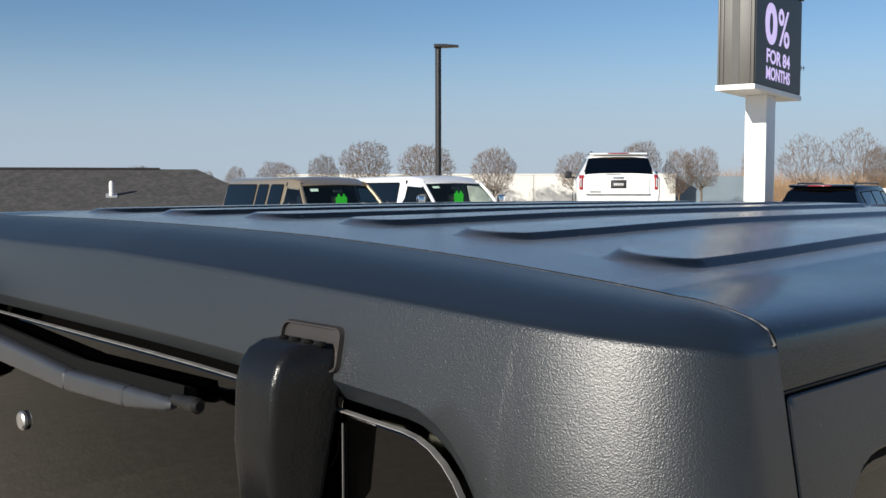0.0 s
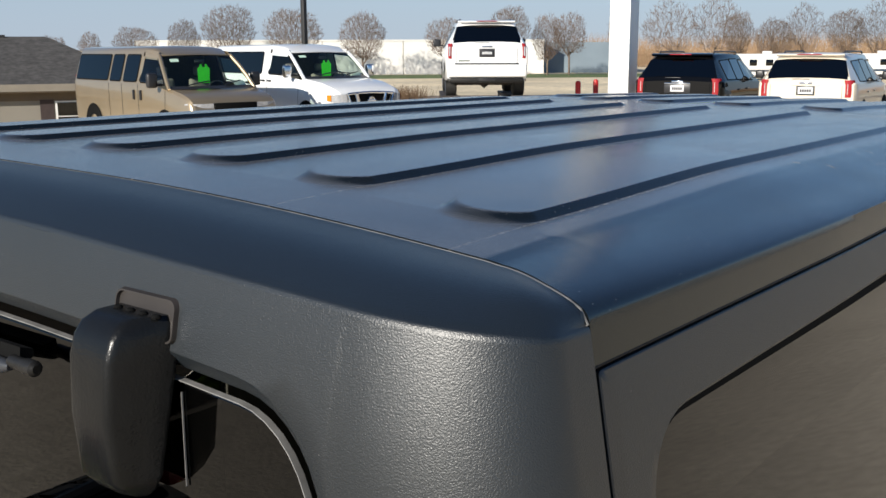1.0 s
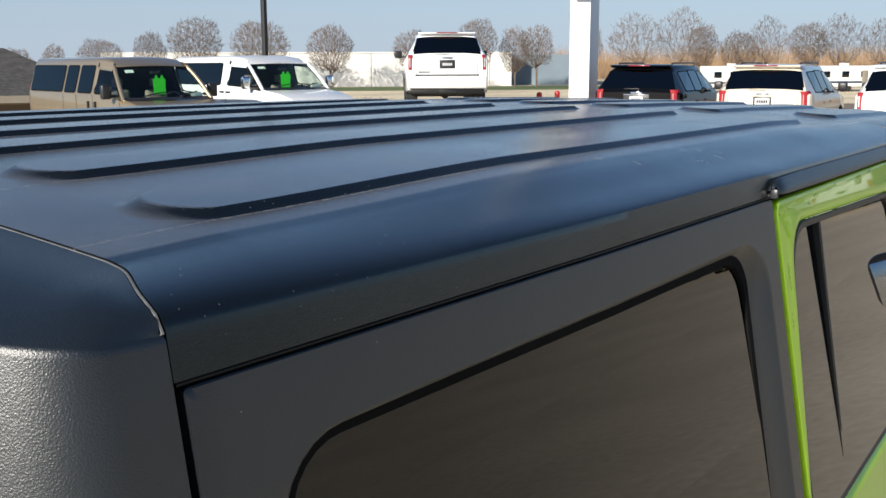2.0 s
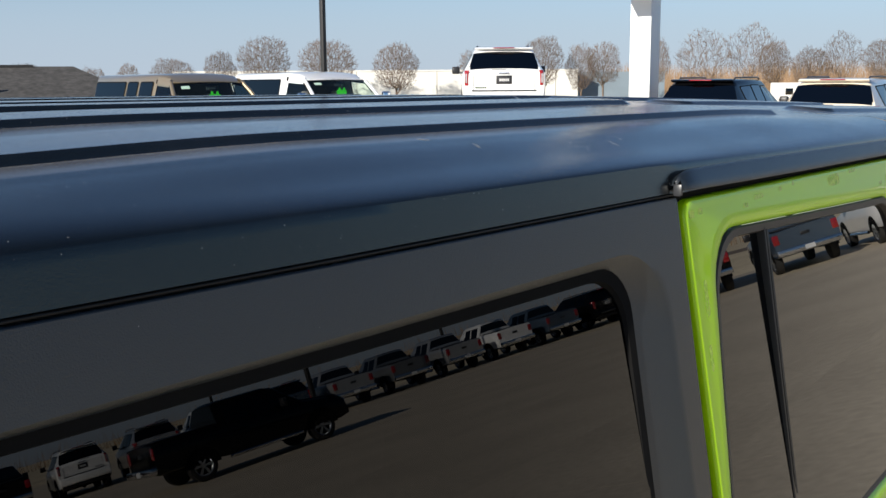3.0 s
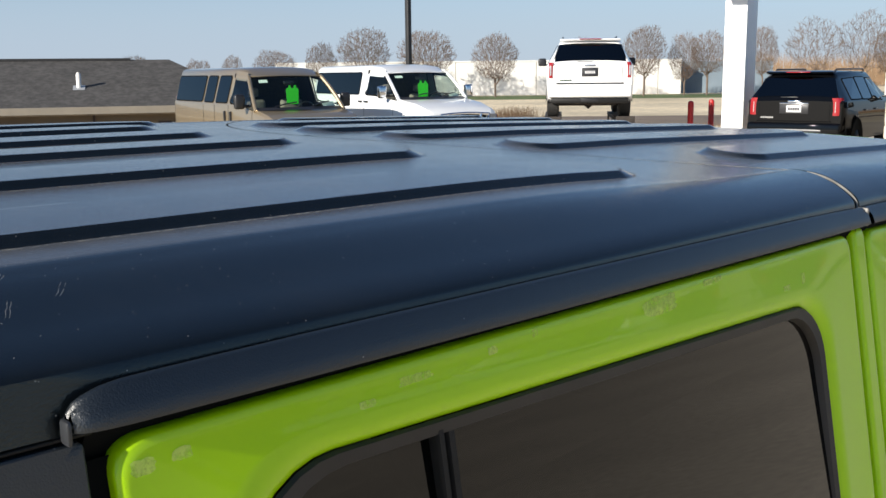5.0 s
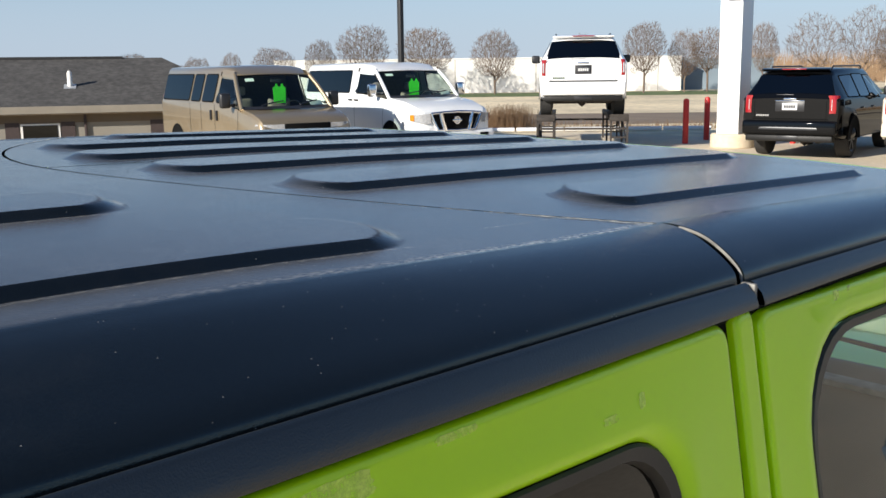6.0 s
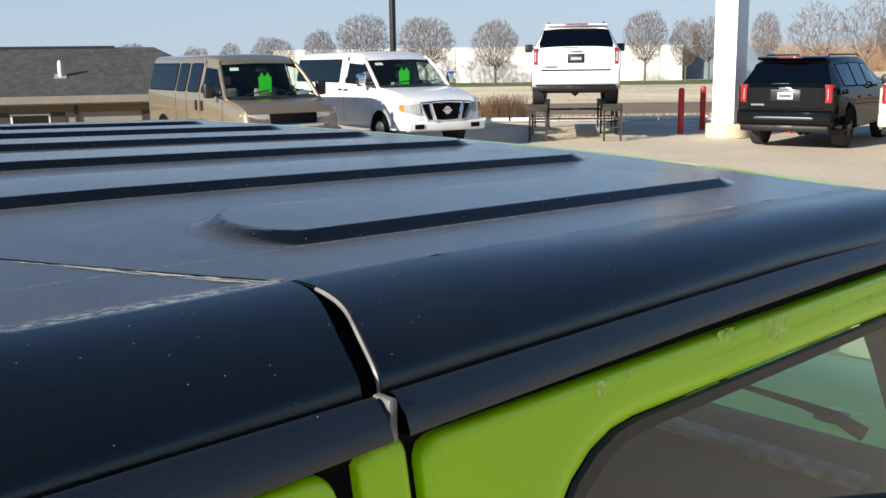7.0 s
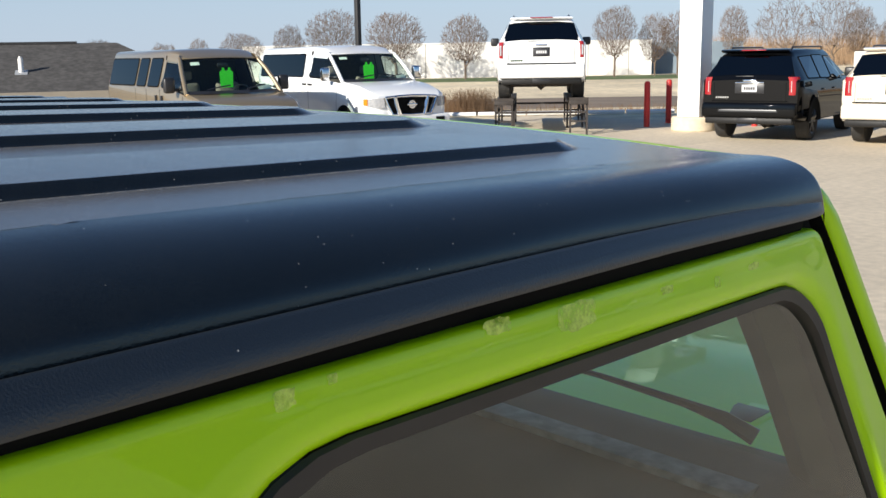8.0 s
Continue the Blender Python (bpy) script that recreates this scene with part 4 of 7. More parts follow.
# ---- windshield frame, hood, body, wheels
for sg in (1, -1):
    stations = [(2.517, 1.8145, -0.014), (2.520, 1.8125, -0.008), (2.524, 1.8085, -0.004), (2.529, 1.802, -0.002), (2.540, 1.786, 0.0), (2.554, 1.762, 0.0), (2.60, 1.677, 0.0), (2.70, 1.493, 0.0), (2.86, 1.19, 0.0)]
    profile = [(0.018, -0.05), (0.018, -0.006), (0.0195, 0.0), (0.024, 0.003), (0.034, 0.003), (0.045, -0.005), (0.053, -0.025), (0.048, -0.06)]
    part("windshield_pillar", skin(bmesh.new(), [[S(y + dy, z, o + d, sg) for dy, o in profile] for y, z, d in stations], True, True, True), "green", jeep, "lime green windshield pillar", 50)
    # black strip added over the pillar's rear face, as the shade in the door gap
    part("pillar_seal", skin(bmesh.new(), [[S(y + dy, z, o + d, sg) for dy, o in ((0.0165, -0.055), (0.0165, -0.008), (0.0172, -0.004), (0.0180, -0.004))] for y, z, d in stations[3:]], False), "gap", jeep, "black strip standing in for the dark gap between door and pillar", 50)


def header_z(x):
    return z_mid(2.505) - crown(x, 2.505) - 0.0040 - 2.6 * max(0.0, abs(x) - 0.59) ** 2 - 8 * max(0.0, abs(x) - 0.640) ** 2


part("windshield_header", skin(bmesh.new(), [[(x, 2.49 + dy * (1 - 0.55 * smooth01((abs(x) - 0.56) / 0.10)) + 0.026 * smooth01((abs(x) - 0.56) / 0.10), header_z(x) + dz * (1 - 0.8 * smooth01((abs(x) - 0.58) / 0.06))) for x in np.linspace(-0.656, 0.656, 60)] for dy, dz in
                               ((0.010, -0.004), (0.016, 0.0016), (0.030, 0.0028), (0.045, -0.005), (0.075, -0.050), (0.06, -0.08), (0.010, -0.06), (0.010, -0.006))], False), "green", jeep, "lime green windshield frame top", 50)
part("windshield", skin(bmesh.new(), [[(x, y - 0.03 * (x / 0.65) ** 2, z) for x in np.linspace(-w, w, 12)] for y, z, w in ((2.565, 1.775, 0.560), (2.63, 1.643, 0.582), (2.700, 1.500, 0.598))], False), "windshield", jeep, "green-tinted windshield")
for sg in (1, -1):
    part("pillar_trim", skin(bmesh.new(), [[(sg * (w + d), y - 0.03 * (w / 0.65) ** 2 + e, z) for d, e in ((-0.002, 0.004), (0.0, -0.012), (0.03, -0.030), (0.075, -0.015))] for y, z, w in ((2.565, 1.775, 0.560), (2.63, 1.643, 0.582), (2.705, 1.490, 0.598), (2.86, 1.19, 0.625))], False), "dash", jeep, "grey pillar trim")
    part("wiper_arm", tube(bmesh.new(), [(0.27 * sg + 0.265, 2.700, 1.522), (0.27 * sg + 0.235, 2.690, 1.538), (0.27 * sg + 0.19, 2.686, 1.545), (0.27 * sg + 0.08, 2.684, 1.552), (0.27 * sg - 0.20, 2.684, 1.556)], [0.010, 0.008, 0.005, 0.0035, 0.003], 8), "plastic", jeep)
    part("hood_latch", box(bmesh.new(), *sorted((sg * 0.55, sg * 0.63)), 3.50, 3.58, 1.245, 1.275, 0.008), "plastic", jeep, "black hood latch")
    part("hood_vent", box(bmesh.new(), *sorted((sg * 0.195, sg * 0.292)), 3.165, 3.298, 1.300, 1.328, 0.010, 3), "green", jeep, "raised green hood vent")
    part("vent_slot", box(bmesh.new(), *sorted((sg * 0.215, sg * 0.275)), 3.20, 3.27, 1.324, 1.3295, 0.002), "plastic", jeep)
    part("washer_nozzle", box(bmesh.new(), *sorted((sg * 0.125, sg * 0.150)), 3.36, 3.39, 1.300, 1.322, 0.005), "plastic", jeep, "black washer nozzle")
# pale bar added on the dashboard to imitate a reflected streak
part("defroster_grille", box(bmesh.new(), -0.58, 0.58, 2.59, 2.625, 1.499, 1.5085, 0.002), "edge_worn", jeep, "pale strip on the dashboard, standing in for a reflection")
part("inside_mirror", box(bmesh.new(), -0.12, 0.12, 2.40, 2.43, 1.66, 1.72, 0.012), "plastic", jeep)
bm = bmesh.new()
rows = []
for y, w, z in ((2.71, 0.74, 1.462), (2.80, 0.73, 1.41), (2.90, 0.71, 1.300), (3.4, 0.63, 1.290), (3.9, 0.55, 1.262), (4.02, 0.53, 1.19), (4.06, 0.51, 1.04), (4.06, 0.50, 0.60)):
    rows.append([(-w, y, z - 0.30), (-w, y, z - 0.05), (-w + 0.03, y, z - 0.01), (-w * 0.72, y, z + 0.008), (-w * 0.5, y, z + 0.030), (-w * 0.2, y, z + 0.042), (0, y, z + 0.044), (w * 0.2, y, z + 0.042), (w * 0.5, y, z + 0.030), (w * 0.72, y, z + 0.008), (w - 0.03, y, z - 0.01), (w, y, z - 0.05), (w, y, z - 0.30)])
part("hood", skin(bm, rows, False), "green", jeep, "lime green hood")
tub = [(0.79, 0.45), (0.80, 0.50), (0.795, 1.0), (0.785, 1.18), (0.77, 1.20)]
bm = skin(bmesh.new(), [[(-x, y, z) for x, z in reversed(tub)] + [(x, y, z) for x, z in tub] for y in (-0.10, 0.0, 0.95, 1.8, 2.9)], False, False, False)
for y in (-0.10, 2.9):
    skin(bm, [[(-0.79, y, 0.45), (-0.785, y, 1.20)], [(0.79, y, 0.45), (0.785, y, 1.20)]], False)
skin(bm, [[(-0.8, y, 0.45), (0.8, y, 0.45)] for y in (-0.1, 2.9, 4.06)], False)
part("tub", bm, "green", jeep, "lime green body tub")
for sg in (1, -1):
    for yc in (0.52, 3.46):
        rows = []
        for k in range(9):
            a = math.pi * k / 8
            rows.append([(sg * x, yc - math.cos(a) * r * 1.12, 0.42 + math.sin(a) * r * 1.05) for x, r in ((0.74, 0.46), (0.90, 0.47), (0.935, 0.455), (0.935, 0.435))])
        part("fender_flare", skin(bmesh.new(), rows, False), "plastic", jeep, "black plastic fender flare")
        wheel = part("wheel", lathe(bmesh.new(), [(0.02, sg * 0.60), (0.30, sg * 0.60), (0.38, sg * 0.61), (0.405, sg * 0.64), (0.41, sg * 0.73), (0.405, sg * 0.83), (0.38, sg * 0.87), (0.25, sg * 0.875), (0.24, sg * 0.84), (0.02, sg * 0.83)], "x", 32, (0, yc, 0.41)), "tyre", jeep)
        part("rim", lathe(bmesh.new(), [(0.02, sg * 0.862), (0.10, sg * 0.868), (0.20, sg * 0.852), (0.236, sg * 0.866)], "x", 24, (0, yc, 0.41)), "rim", wheel)
    part("headlight", lathe(bmesh.new(), [(0.01, 4.10), (0.06, 4.095), (0.09, 4.075), (0.095, 4.05)], "y", 24, (sg * 0.36, 0, 0.92)), "clear_lens", jeep)
    part("tail_light", box(bmesh.new(), *sorted((sg * 0.67, sg * 0.79)), -0.16, -0.098, 0.86, 1.06, 0.012), "red_lens", jeep, "red tail light")
    mirror = part("side_mirror", box(bmesh.new(), *sorted((sg * 0.77, sg * 0.935)), 2.60, 2.69, 1.37, 1.525, 0.035, 4), "plastic", jeep, "black door mirror")
    part("mirror_arm", tube(bmesh.new(), [(sg * 0.74, 2.70, 1.27), (sg * 0.79, 2.69, 1.29), (sg * 0.84, 2.66, 1.39)], 0.025), "plastic", mirror)
    part("mirror_glass", box(bmesh.new(), *sorted((sg * 0.785, sg * 0.92)), 2.594, 2.5995, 1.385, 1.51, 0.002), "chrome", mirror)
    for name, yy in (("front_seat", 1.78), ("rear_seat", 0.85)):
        st = part(name, box(bmesh.new(), *sorted((sg * 0.12, sg * 0.60)), yy, yy + 0.52, 0.72, 0.90, 0.06, 3), "interior", jeep, "dark cloth seat")
        part("backrest", box(bmesh.new(), *sorted((sg * 0.13, sg * 0.59)), yy - 0.14, yy + 0.06, 0.88, 1.40, 0.06, 3), "interior", st)
        part("headrest", box(bmesh.new(), *sorted((sg * 0.24, sg * 0.48)), yy - 0.16, yy - 0.05, 1.42, 1.58, 0.04, 3), "interior", st)
    part("roll_bar", tube(bmesh.new(), [(sg * 0.64, 0.02, 1.15), (sg * 0.60, 0.02, 1.62), (sg * 0.575, 0.10, 1.75), (sg * 0.575, 1.0, 1.775), (sg * 0.57, 2.0, 1.77), (sg * 0.57, 2.42, 1.75)], 0.028, 10), "interior", jeep, "padded black roll bar")
part("dashboard", skin(bmesh.new(), [[(x, y, z) for x in np.linspace(-0.70, 0.70, 8)] for y, z in ((2.47, 0.80), (2.43, 1.25), (2.45, 1.38), (2.50, 1.455), (2.58, 1.492), (2.655, 1.518), (2.69, 1.515))], False), "dash", jeep, "grey dashboard")
part("steering_wheel", skin(bmesh.new(), [[(-0.36 + (0.185 + 0.016 * math.cos(b)) * math.cos(a), 2.22 + 0.30 * (0.185 * math.sin(a)) + 0.016 * math.sin(b) * 0.9, 1.22 + 0.95 * (0.185 + 0.016 * math.cos(b)) * math.sin(a))
     for b in [2 * math.pi * j / 8 for j in range(8)]] for a in [2 * math.pi * i / 32 for i in range(33)]]), "plastic", jeep)
part("cabin_floor", box(bmesh.new(), -0.76, 0.76, -0.05, 2.85, 0.50, 0.55), "interior", jeep)
part("grille", box(bmesh.new(), -0.48, 0.48, 4.062, 4.085, 0.72, 1.05, 0.01), "green", jeep)
for k in range(7):
    part("grille_slot", box(bmesh.new(), -0.215 + k * 0.0615, -0.185 + k * 0.0615, 4.0855, 4.090, 0.76, 1.02, 0.004), "gap", jeep)
for y0, y1, nm in ((4.10, 4.26, "front_bumper"), (-0.30, -0.12, "rear_bumper")):
    part(nm, box(bmesh.new(), -0.80, 0.80, y0, y1, 0.48, 0.66, 0.03, 3), "plastic", jeep, "black plastic bumper")
spare = part("spare_wheel", lathe(bmesh.new(), [(0.05, -0.18), (0.28, -0.18), (0.37, -0.19), (0.398, -0.21), (0.405, -0.26), (0.405, -0.36), (0.398, -0.40), (0.37, -0.42), (0.24, -0.42), (0.22, -0.38), (0.05, -0.37)], "y", 48, (-0.06, 0, 1.03)), "tyre", jeep, "spare wheel on the tailgate")
for k in range(40):
    a = 2 * math.pi * k / 40
    for j, yy in enumerate((-0.25, -0.305, -0.36)):
        r = 0.404
        b2 = box(bmesh.new(), -0.024, 0.024, yy - 0.022, yy + 0.022, r - 0.004, r + 0.010)
        bmesh.ops.rotate(b2, verts=b2.verts, cent=(0, 0, 0), matrix=Matrix.Rotation(a + 0.04 * j, 3, "Y"))
        bmesh.ops.translate(b2, verts=b2.verts, vec=(-0.06, 0, 1.03))
        part("tread_block", b2, "tyre", spare, smooth=0)
part("brake_light", box(bmesh.new(), -0.17, -0.02, -0.40, -0.365, 1.452, 1.48, 0.008), "red_lens", jeep, "red high brake light above the spare wheel")
part("brake_light_mast", tube(bmesh.new(), [(-0.09, -0.11, 1.12), (-0.09, -0.15, 1.445), (-0.09, -0.37, 1.462)], 0.012), "plastic", jeep)

# the roof leans a little: its far half stands higher than its near half, which is fuller towards its shoulder
for ob in list(jeep.children_recursive):
    if ob.type == "MESH":
        for v in ob.data.vertices:
            x, y, z = v.co
            if x < 0.1 and z > 1.2:
                v.co.z = z + (0.060 - 0.013 * smooth01((y - 0.8) / 1.4)) * min(0.1 - x, 0.85) ** 2 * min(1.0, (z - 1.2) / 0.5)
            if x > -0.05 and z > 1.83:
                full = smooth01((y - 0.15) / 0.45) * (1 - smooth01((y - 1.35) / 0.45))
                v.co.z += 0.008 * full * min(1.0, (x + 0.05) / 0.6) * (1 - smooth01((x - 0.57) / 0.10)) * smooth01((z - 1.83) / 0.02)
        ob.data.update()

# ---------------------------------------------------------------- ground
EYE0 = Vector((1.0, 1.5))
AX_S, AX_U = Vector((-0.70, 0.714)), Vector((0.714, 0.70))     # away from and across the view


def su(s, u):
    """A place s metres out and u metres to the right of the lot's axis."""
    p = EYE0 + AX_S * s + AX_U * u
    return p.x, p.y


def ground_z(x, y):
    d = Vector((x, y)) - EYE0
    s, u = d.dot(AX_S), d.dot(AX_U)
    k = smooth01((u + 6) / 6)
    s0, run = 25 + 7 * k, 5 + 25 * k
    return -0.012 - 1.75 * smooth01((s - s0) / run)


def spread(a, b, near, grow):
    v, st, out = 0.0, near, [0.0]
    while v < b:
        v += st
        st *= grow
        out.append(v)
    return out


xs = spread(0, 3500, 2.0, 1.09)
line = sorted({-v for v in xs} | set(xs))
ground = tagged(part("ground", skin(bmesh.new(), [[(1 + AX_S.x * s + AX_U.x * u, 1.5 + AX_S.y * s + AX_U.y * u, ground_z(1 + AX_S.x * s + AX_U.x * u, 1.5 + AX_S.y * s + AX_U.y * u)) for u in line] for s in line], False), "grass"),
                "dry tan grass ground", "ground", kind="structure")

# ---------------------------------------------------------------- vehicles in the lot


def sect(st, y):
    cols = list(zip(*st))
    return [lerp_table(y, cols[0], c) for c in cols[1:]]


def section_points(y, zb, zbelt, zt, wb, wbelt, wt):
    r = min(0.10, max(0.012, (zt - zbelt) * 0.35))
    half = [(wb * 0.90, zb), (wb * 0.985, zb + 0.03), (wb, zb + 0.10), (max(wb, wbelt) * 1.005, zb + (zbelt - zb) * 0.55), (wbelt, zbelt - 0.02), (wbelt - 0.012, zbelt + 0.004),
            (wt, zt - r), (wt - r * 0.25, zt - r * 0.45), (wt - r * 0.7, zt - r * 0.12), (wt - r * 1.4, zt), (wt * 0.45, zt + 0.018), (0.0, zt + 0.024)]
    return [(-x, y, z) for x, z in half] + [(x, y, z) for x, z in reversed(half[:-1])]


def side_pane(st, ya, yb, za, zb, sg, off=0.004, n=4):
    """A pane on the side of a body, from the share za to zb of the way up from its belt line."""
    rows = []
    for f in (za, zb):
        row = []
        for k in range(n + 1):
            y = ya + (yb - ya) * k / n
            _, zbelt, zt, _, wbelt, wt = sect(st, y)
            r = min(0.10, max(0.012, (zt - zbelt) * 0.35))
            row.append((sg * (wbelt - 0.012 + (wt - wbelt + 0.012) * f + off), y, zbelt + 0.004 + (zt - r - zbelt - 0.004) * f))
        rows.append(row)
    return rows


def slope_pane(st, ya, yb, fa, fb, inset_x, off):
    """A pane on the sloping front or back, between two stations."""
    rows = []
    for k in range(7):
        f = fa + (fb - fa) * k / 6
        y = ya + (yb - ya) * f
        _, zbelt, zt, _, wbelt, wt = sect(st, y)
        w = wt - inset_x
        dy, dz = yb - ya, sect(st, yb)[2] - sect(st, ya)[2]
        nrm = Vector((0, -dz, dy)).normalized()
        if nrm.z < 0:
            nrm = -nrm
        rows.append([(x * w, y + nrm.y * off, zt + 0.024 - 0.024 * (abs(x) ** 3) * 1.6 + nrm.z * off) for x in (-1, -0.8, -0.5, 0, 0.5, 0.8, 1)])
    return rows


def wheel_at(parent, x, y, r, w, sg, rim="rim"):
    tyre = part("wheel", lathe(bmesh.new(), [(0.05, x - sg * w), (r * 0.8, x - sg * w), (r * 0.97, x - sg * w * 0.9), (r, x - sg * w * 0.5), (r * 0.97, x - sg * 0.02), (r * 0.86, x), (r * 0.66, x - sg * 0.01), (r * 0.62, x - sg * 0.05), (0.05, x - sg * 0.05)], "x", 28, (0, y, r)), "tyre", parent)
    part("wheel_well", lathe(bmesh.new(), [(0.02, x - sg * 0.048), (r * 0.60, x - sg * 0.047)], "x", 24, (0, y, r)), "gap", tyre)
    bm = bmesh.new()
    lathe(bm, [(0.02, x - sg * 0.018), (r * 0.14, x - sg * 0.020), (r * 0.17, x - sg * 0.045)], "x", 24, (0, y, r))
    skin(bm, [[(x - sg * d, y + math.cos(2 * math.pi * k / 24) * q, r + math.sin(2 * math.pi * k / 24) * q) for k in range(24)] for q, d in ((r * 0.57, 0.045), (r * 0.62, 0.018), (r * 0.67, 0.004))])
    for k in range(6):
        a = 2 * math.pi * k / 6
        b2 = [(x - sg * 0.016, y + math.cos(a + da) * rr, r + math.sin(a + da) * rr) for rr, da in ((r * 0.14, -0.5), (r * 0.60, -0.16), (r * 0.60, 0.16), (r * 0.14, 0.5))]
        b3 = [(p[0] - sg * 0.03, p[1], p[2]) for p in b2]
        skin(bm, [b3, b2], True, False, True)
    part("rim", bm, rim, tyre)
    return tyre


def arch(parent, st, y, r, sg, mat="gap"):
    zb, zbelt, zt, wb, wbelt, wt = sect(st, y)
    rows = []
    for k in range(13):
        a = math.pi * k / 12
        rows.append([(sg * (max(wb, wbelt) * 1.005 + o), y - math.cos(a) * rr, r + math.sin(a) * rr) for o, rr in ((0.006, r * 0.6), (0.008, r * 1.15), (0.012, r * 1.17), (0.004, r * 1.24))])
    part("wheel_arch", skin(bmesh.new(), rows, False), mat, parent)


def shell(name, label, category, st, paint, m, group=""):
    ob = thing(name, label, category, m, group)
    bm = skin(bmesh.new(), [section_points(y, *v) for y, *v in st], False, False, False)
    part("body", bm, paint, ob, "", 30)
    bm = bmesh.new()
    for y, *v in (st[0], st[-1]):
        bm.faces.new([bm.verts.new(p) for p in section_points(y, *v)])
    skin(bm, [[(-v[3] * 0.9, y, v[0]), (v[3] * 0.9, y, v[0])] for y, *v in st], False)
    part("end_panel", bm, paint, ob, "", 0)
    return ob


def bars(parent, x0, x1, y, z0, z1, n, mat, depth=0.003, name="lettering"):
    """Unreadable writing, as plain bars."""
    bm = bmesh.new()
    w = (x1 - x0) / n
    for k in range(n):
        box(bm, x0 + k * w + w * 0.12, x0 + (k + 1) * w - w * 0.12, y - depth, y, z0, z1)
    part(name, bm, mat, parent, smooth=0)


SUV = [(0.0, 0.50, 1.22, 1.25, 0.93, 0.965, 0.93), (0.05, 0.46, 1.26, 1.32, 0.97, 0.995, 0.90), (0.30, 0.42, 1.27, 1.76, 1.00, 1.005, 0.755), (0.36, 0.42, 1.27, 1.80, 1.00, 1.005, 0.745), (0.50, 0.40, 1.27, 1.845, 1.01, 1.005, 0.74),
       (1.6, 0.38, 1.25, 1.870, 1.01, 1.01, 0.75), (2.8, 0.38, 1.22, 1.860, 1.01, 1.01, 0.74), (3.15, 0.38, 1.20, 1.80, 1.01, 1.01, 0.71), (3.95, 0.38, 1.17, 1.26, 1.01, 1.00, 0.84),
       (4.1, 0.38, 1.15, 1.21, 1.01, 1.0, 0.88), (4.95, 0.40, 1.07, 1.12, 0.99, 0.97, 0.84), (5.12, 0.45, 0.93, 1.00, 0.95, 0.90, 0.78), (5.18, 0.50, 0.70, 0.75, 0.90, 0.85, 0.75)]


def suv(label, paint, m, rim="rim", group=""):
    ob = shell("suv", label, "car", SUV, paint, m, group)
    part("rear_window", skin(bmesh.new(), slope_pane(SUV, 0.05, 0.30, 0.06, 0.97, 0.03, 0.006), False), "suv_glass", ob, "dark privacy glass", 60)
    part("windshield", skin(bmesh.new(), slope_pane(SUV, 3.15, 3.95, 0.06, 0.96, 0.05, 0.006), False), "van_glass", ob, "", 60)
    for sg in (1, -1):
        for ya, yb, f in ((0.62, 1.42, 0.92), (1.52, 2.28, 0.94), (2.38, 3.25, 0.90)):
            side_glass(ob, SUV, ya, yb, 0.06, f, sg, 0.06)
        k0, dk = (0.86, 0.020) if paint == "white" else (0.80, 0.030)
        rows = [[(sg * (k0 + dk * k + o), y, 0.97 + h) for h, o in ((0.0, 0), (0.10, 0.008), (0.27, 0.0), (0.36, -0.025))] for k, y in ((0, -0.012), (2, -0.016), (4, -0.010), (5.6, 0.06), (6.0, 0.16))]
        part("tail_light", skin(bmesh.new(), rows, False), "red_lens", ob, "red tail light", 60)
        part("light_strip", skin(bmesh.new(), [[(sg * x, y, z) for z in (1.03, 1.25)] for x, y in (((0.895, -0.022), (0.93, -0.022)) if paint == "white" else ((0.845, -0.022), (0.857, -0.022)))], False), "clear_lens", ob)
        part("headlight", box(bmesh.new(), *sorted((sg * 0.55, sg * 0.93)), 5.02, 5.13, 0.80, 0.97, 0.02), "clear_lens", ob)
        mir = part("side_mirror", box(bmesh.new(), *sorted((sg * 1.06, sg * 1.27)), 3.18, 3.30, 1.26, 1.46, 0.04, 3), "plastic", ob)
        part("mirror_arm", box(bmesh.new(), *sorted((sg * 0.98, sg * 1.08)), 3.22, 3.28, 1.27, 1.31, 0.01), "plastic", mir)
        part("roof_rail", tube(bmesh.new(), [(sg * 0.62, 0.62, 1.86), (sg * 0.63, 0.70, 1.915), (sg * 0.64, 2.7, 1.915), (sg * 0.64, 2.8, 1.87)], 0.018), "plastic", ob)
        for y in (1.10, 4.15):
            arch(ob, SUV, y, 0.40, sg)
            wheel_at(ob, sg * 1.0, y, 0.40, 0.29, sg, rim)
        for y in (1.60, 2.45):
            part("door_handle", box(bmesh.new(), *sorted((sg * 1.005, sg * 1.035)), y, y + 0.2, 1.02, 1.055, 0.008), paint, ob)
    part("bumper", box(bmesh.new(), -0.97, 0.97, -0.10, 0.12, 0.52, 0.81, 0.05, 3), paint, ob)
    part("bumper_valance", box(bmesh.new(), -0.90, 0.90, -0.06, 0.14, 0.38, 0.51, 0.03), "rubber", ob, "black lower valance")
    if paint == "black":
        part("bumper_step", skin(bmesh.new(), [[(x, -0.104 - o + 0.05 * (x / 0.93) ** 4, z) for x in np.linspace(-0.93, 0.93, 17)] for z, o in ((0.625, 0.0), (0.632, 0.006), (0.672, 0.004), (0.690, -0.006))], False), "satin", ob, "grey strip along the bumper", 50)
    part("hitch_cover", box(bmesh.new(), -0.20, 0.20, -0.068, -0.061, 0.42, 0.50, 0.004), "plastic", ob)
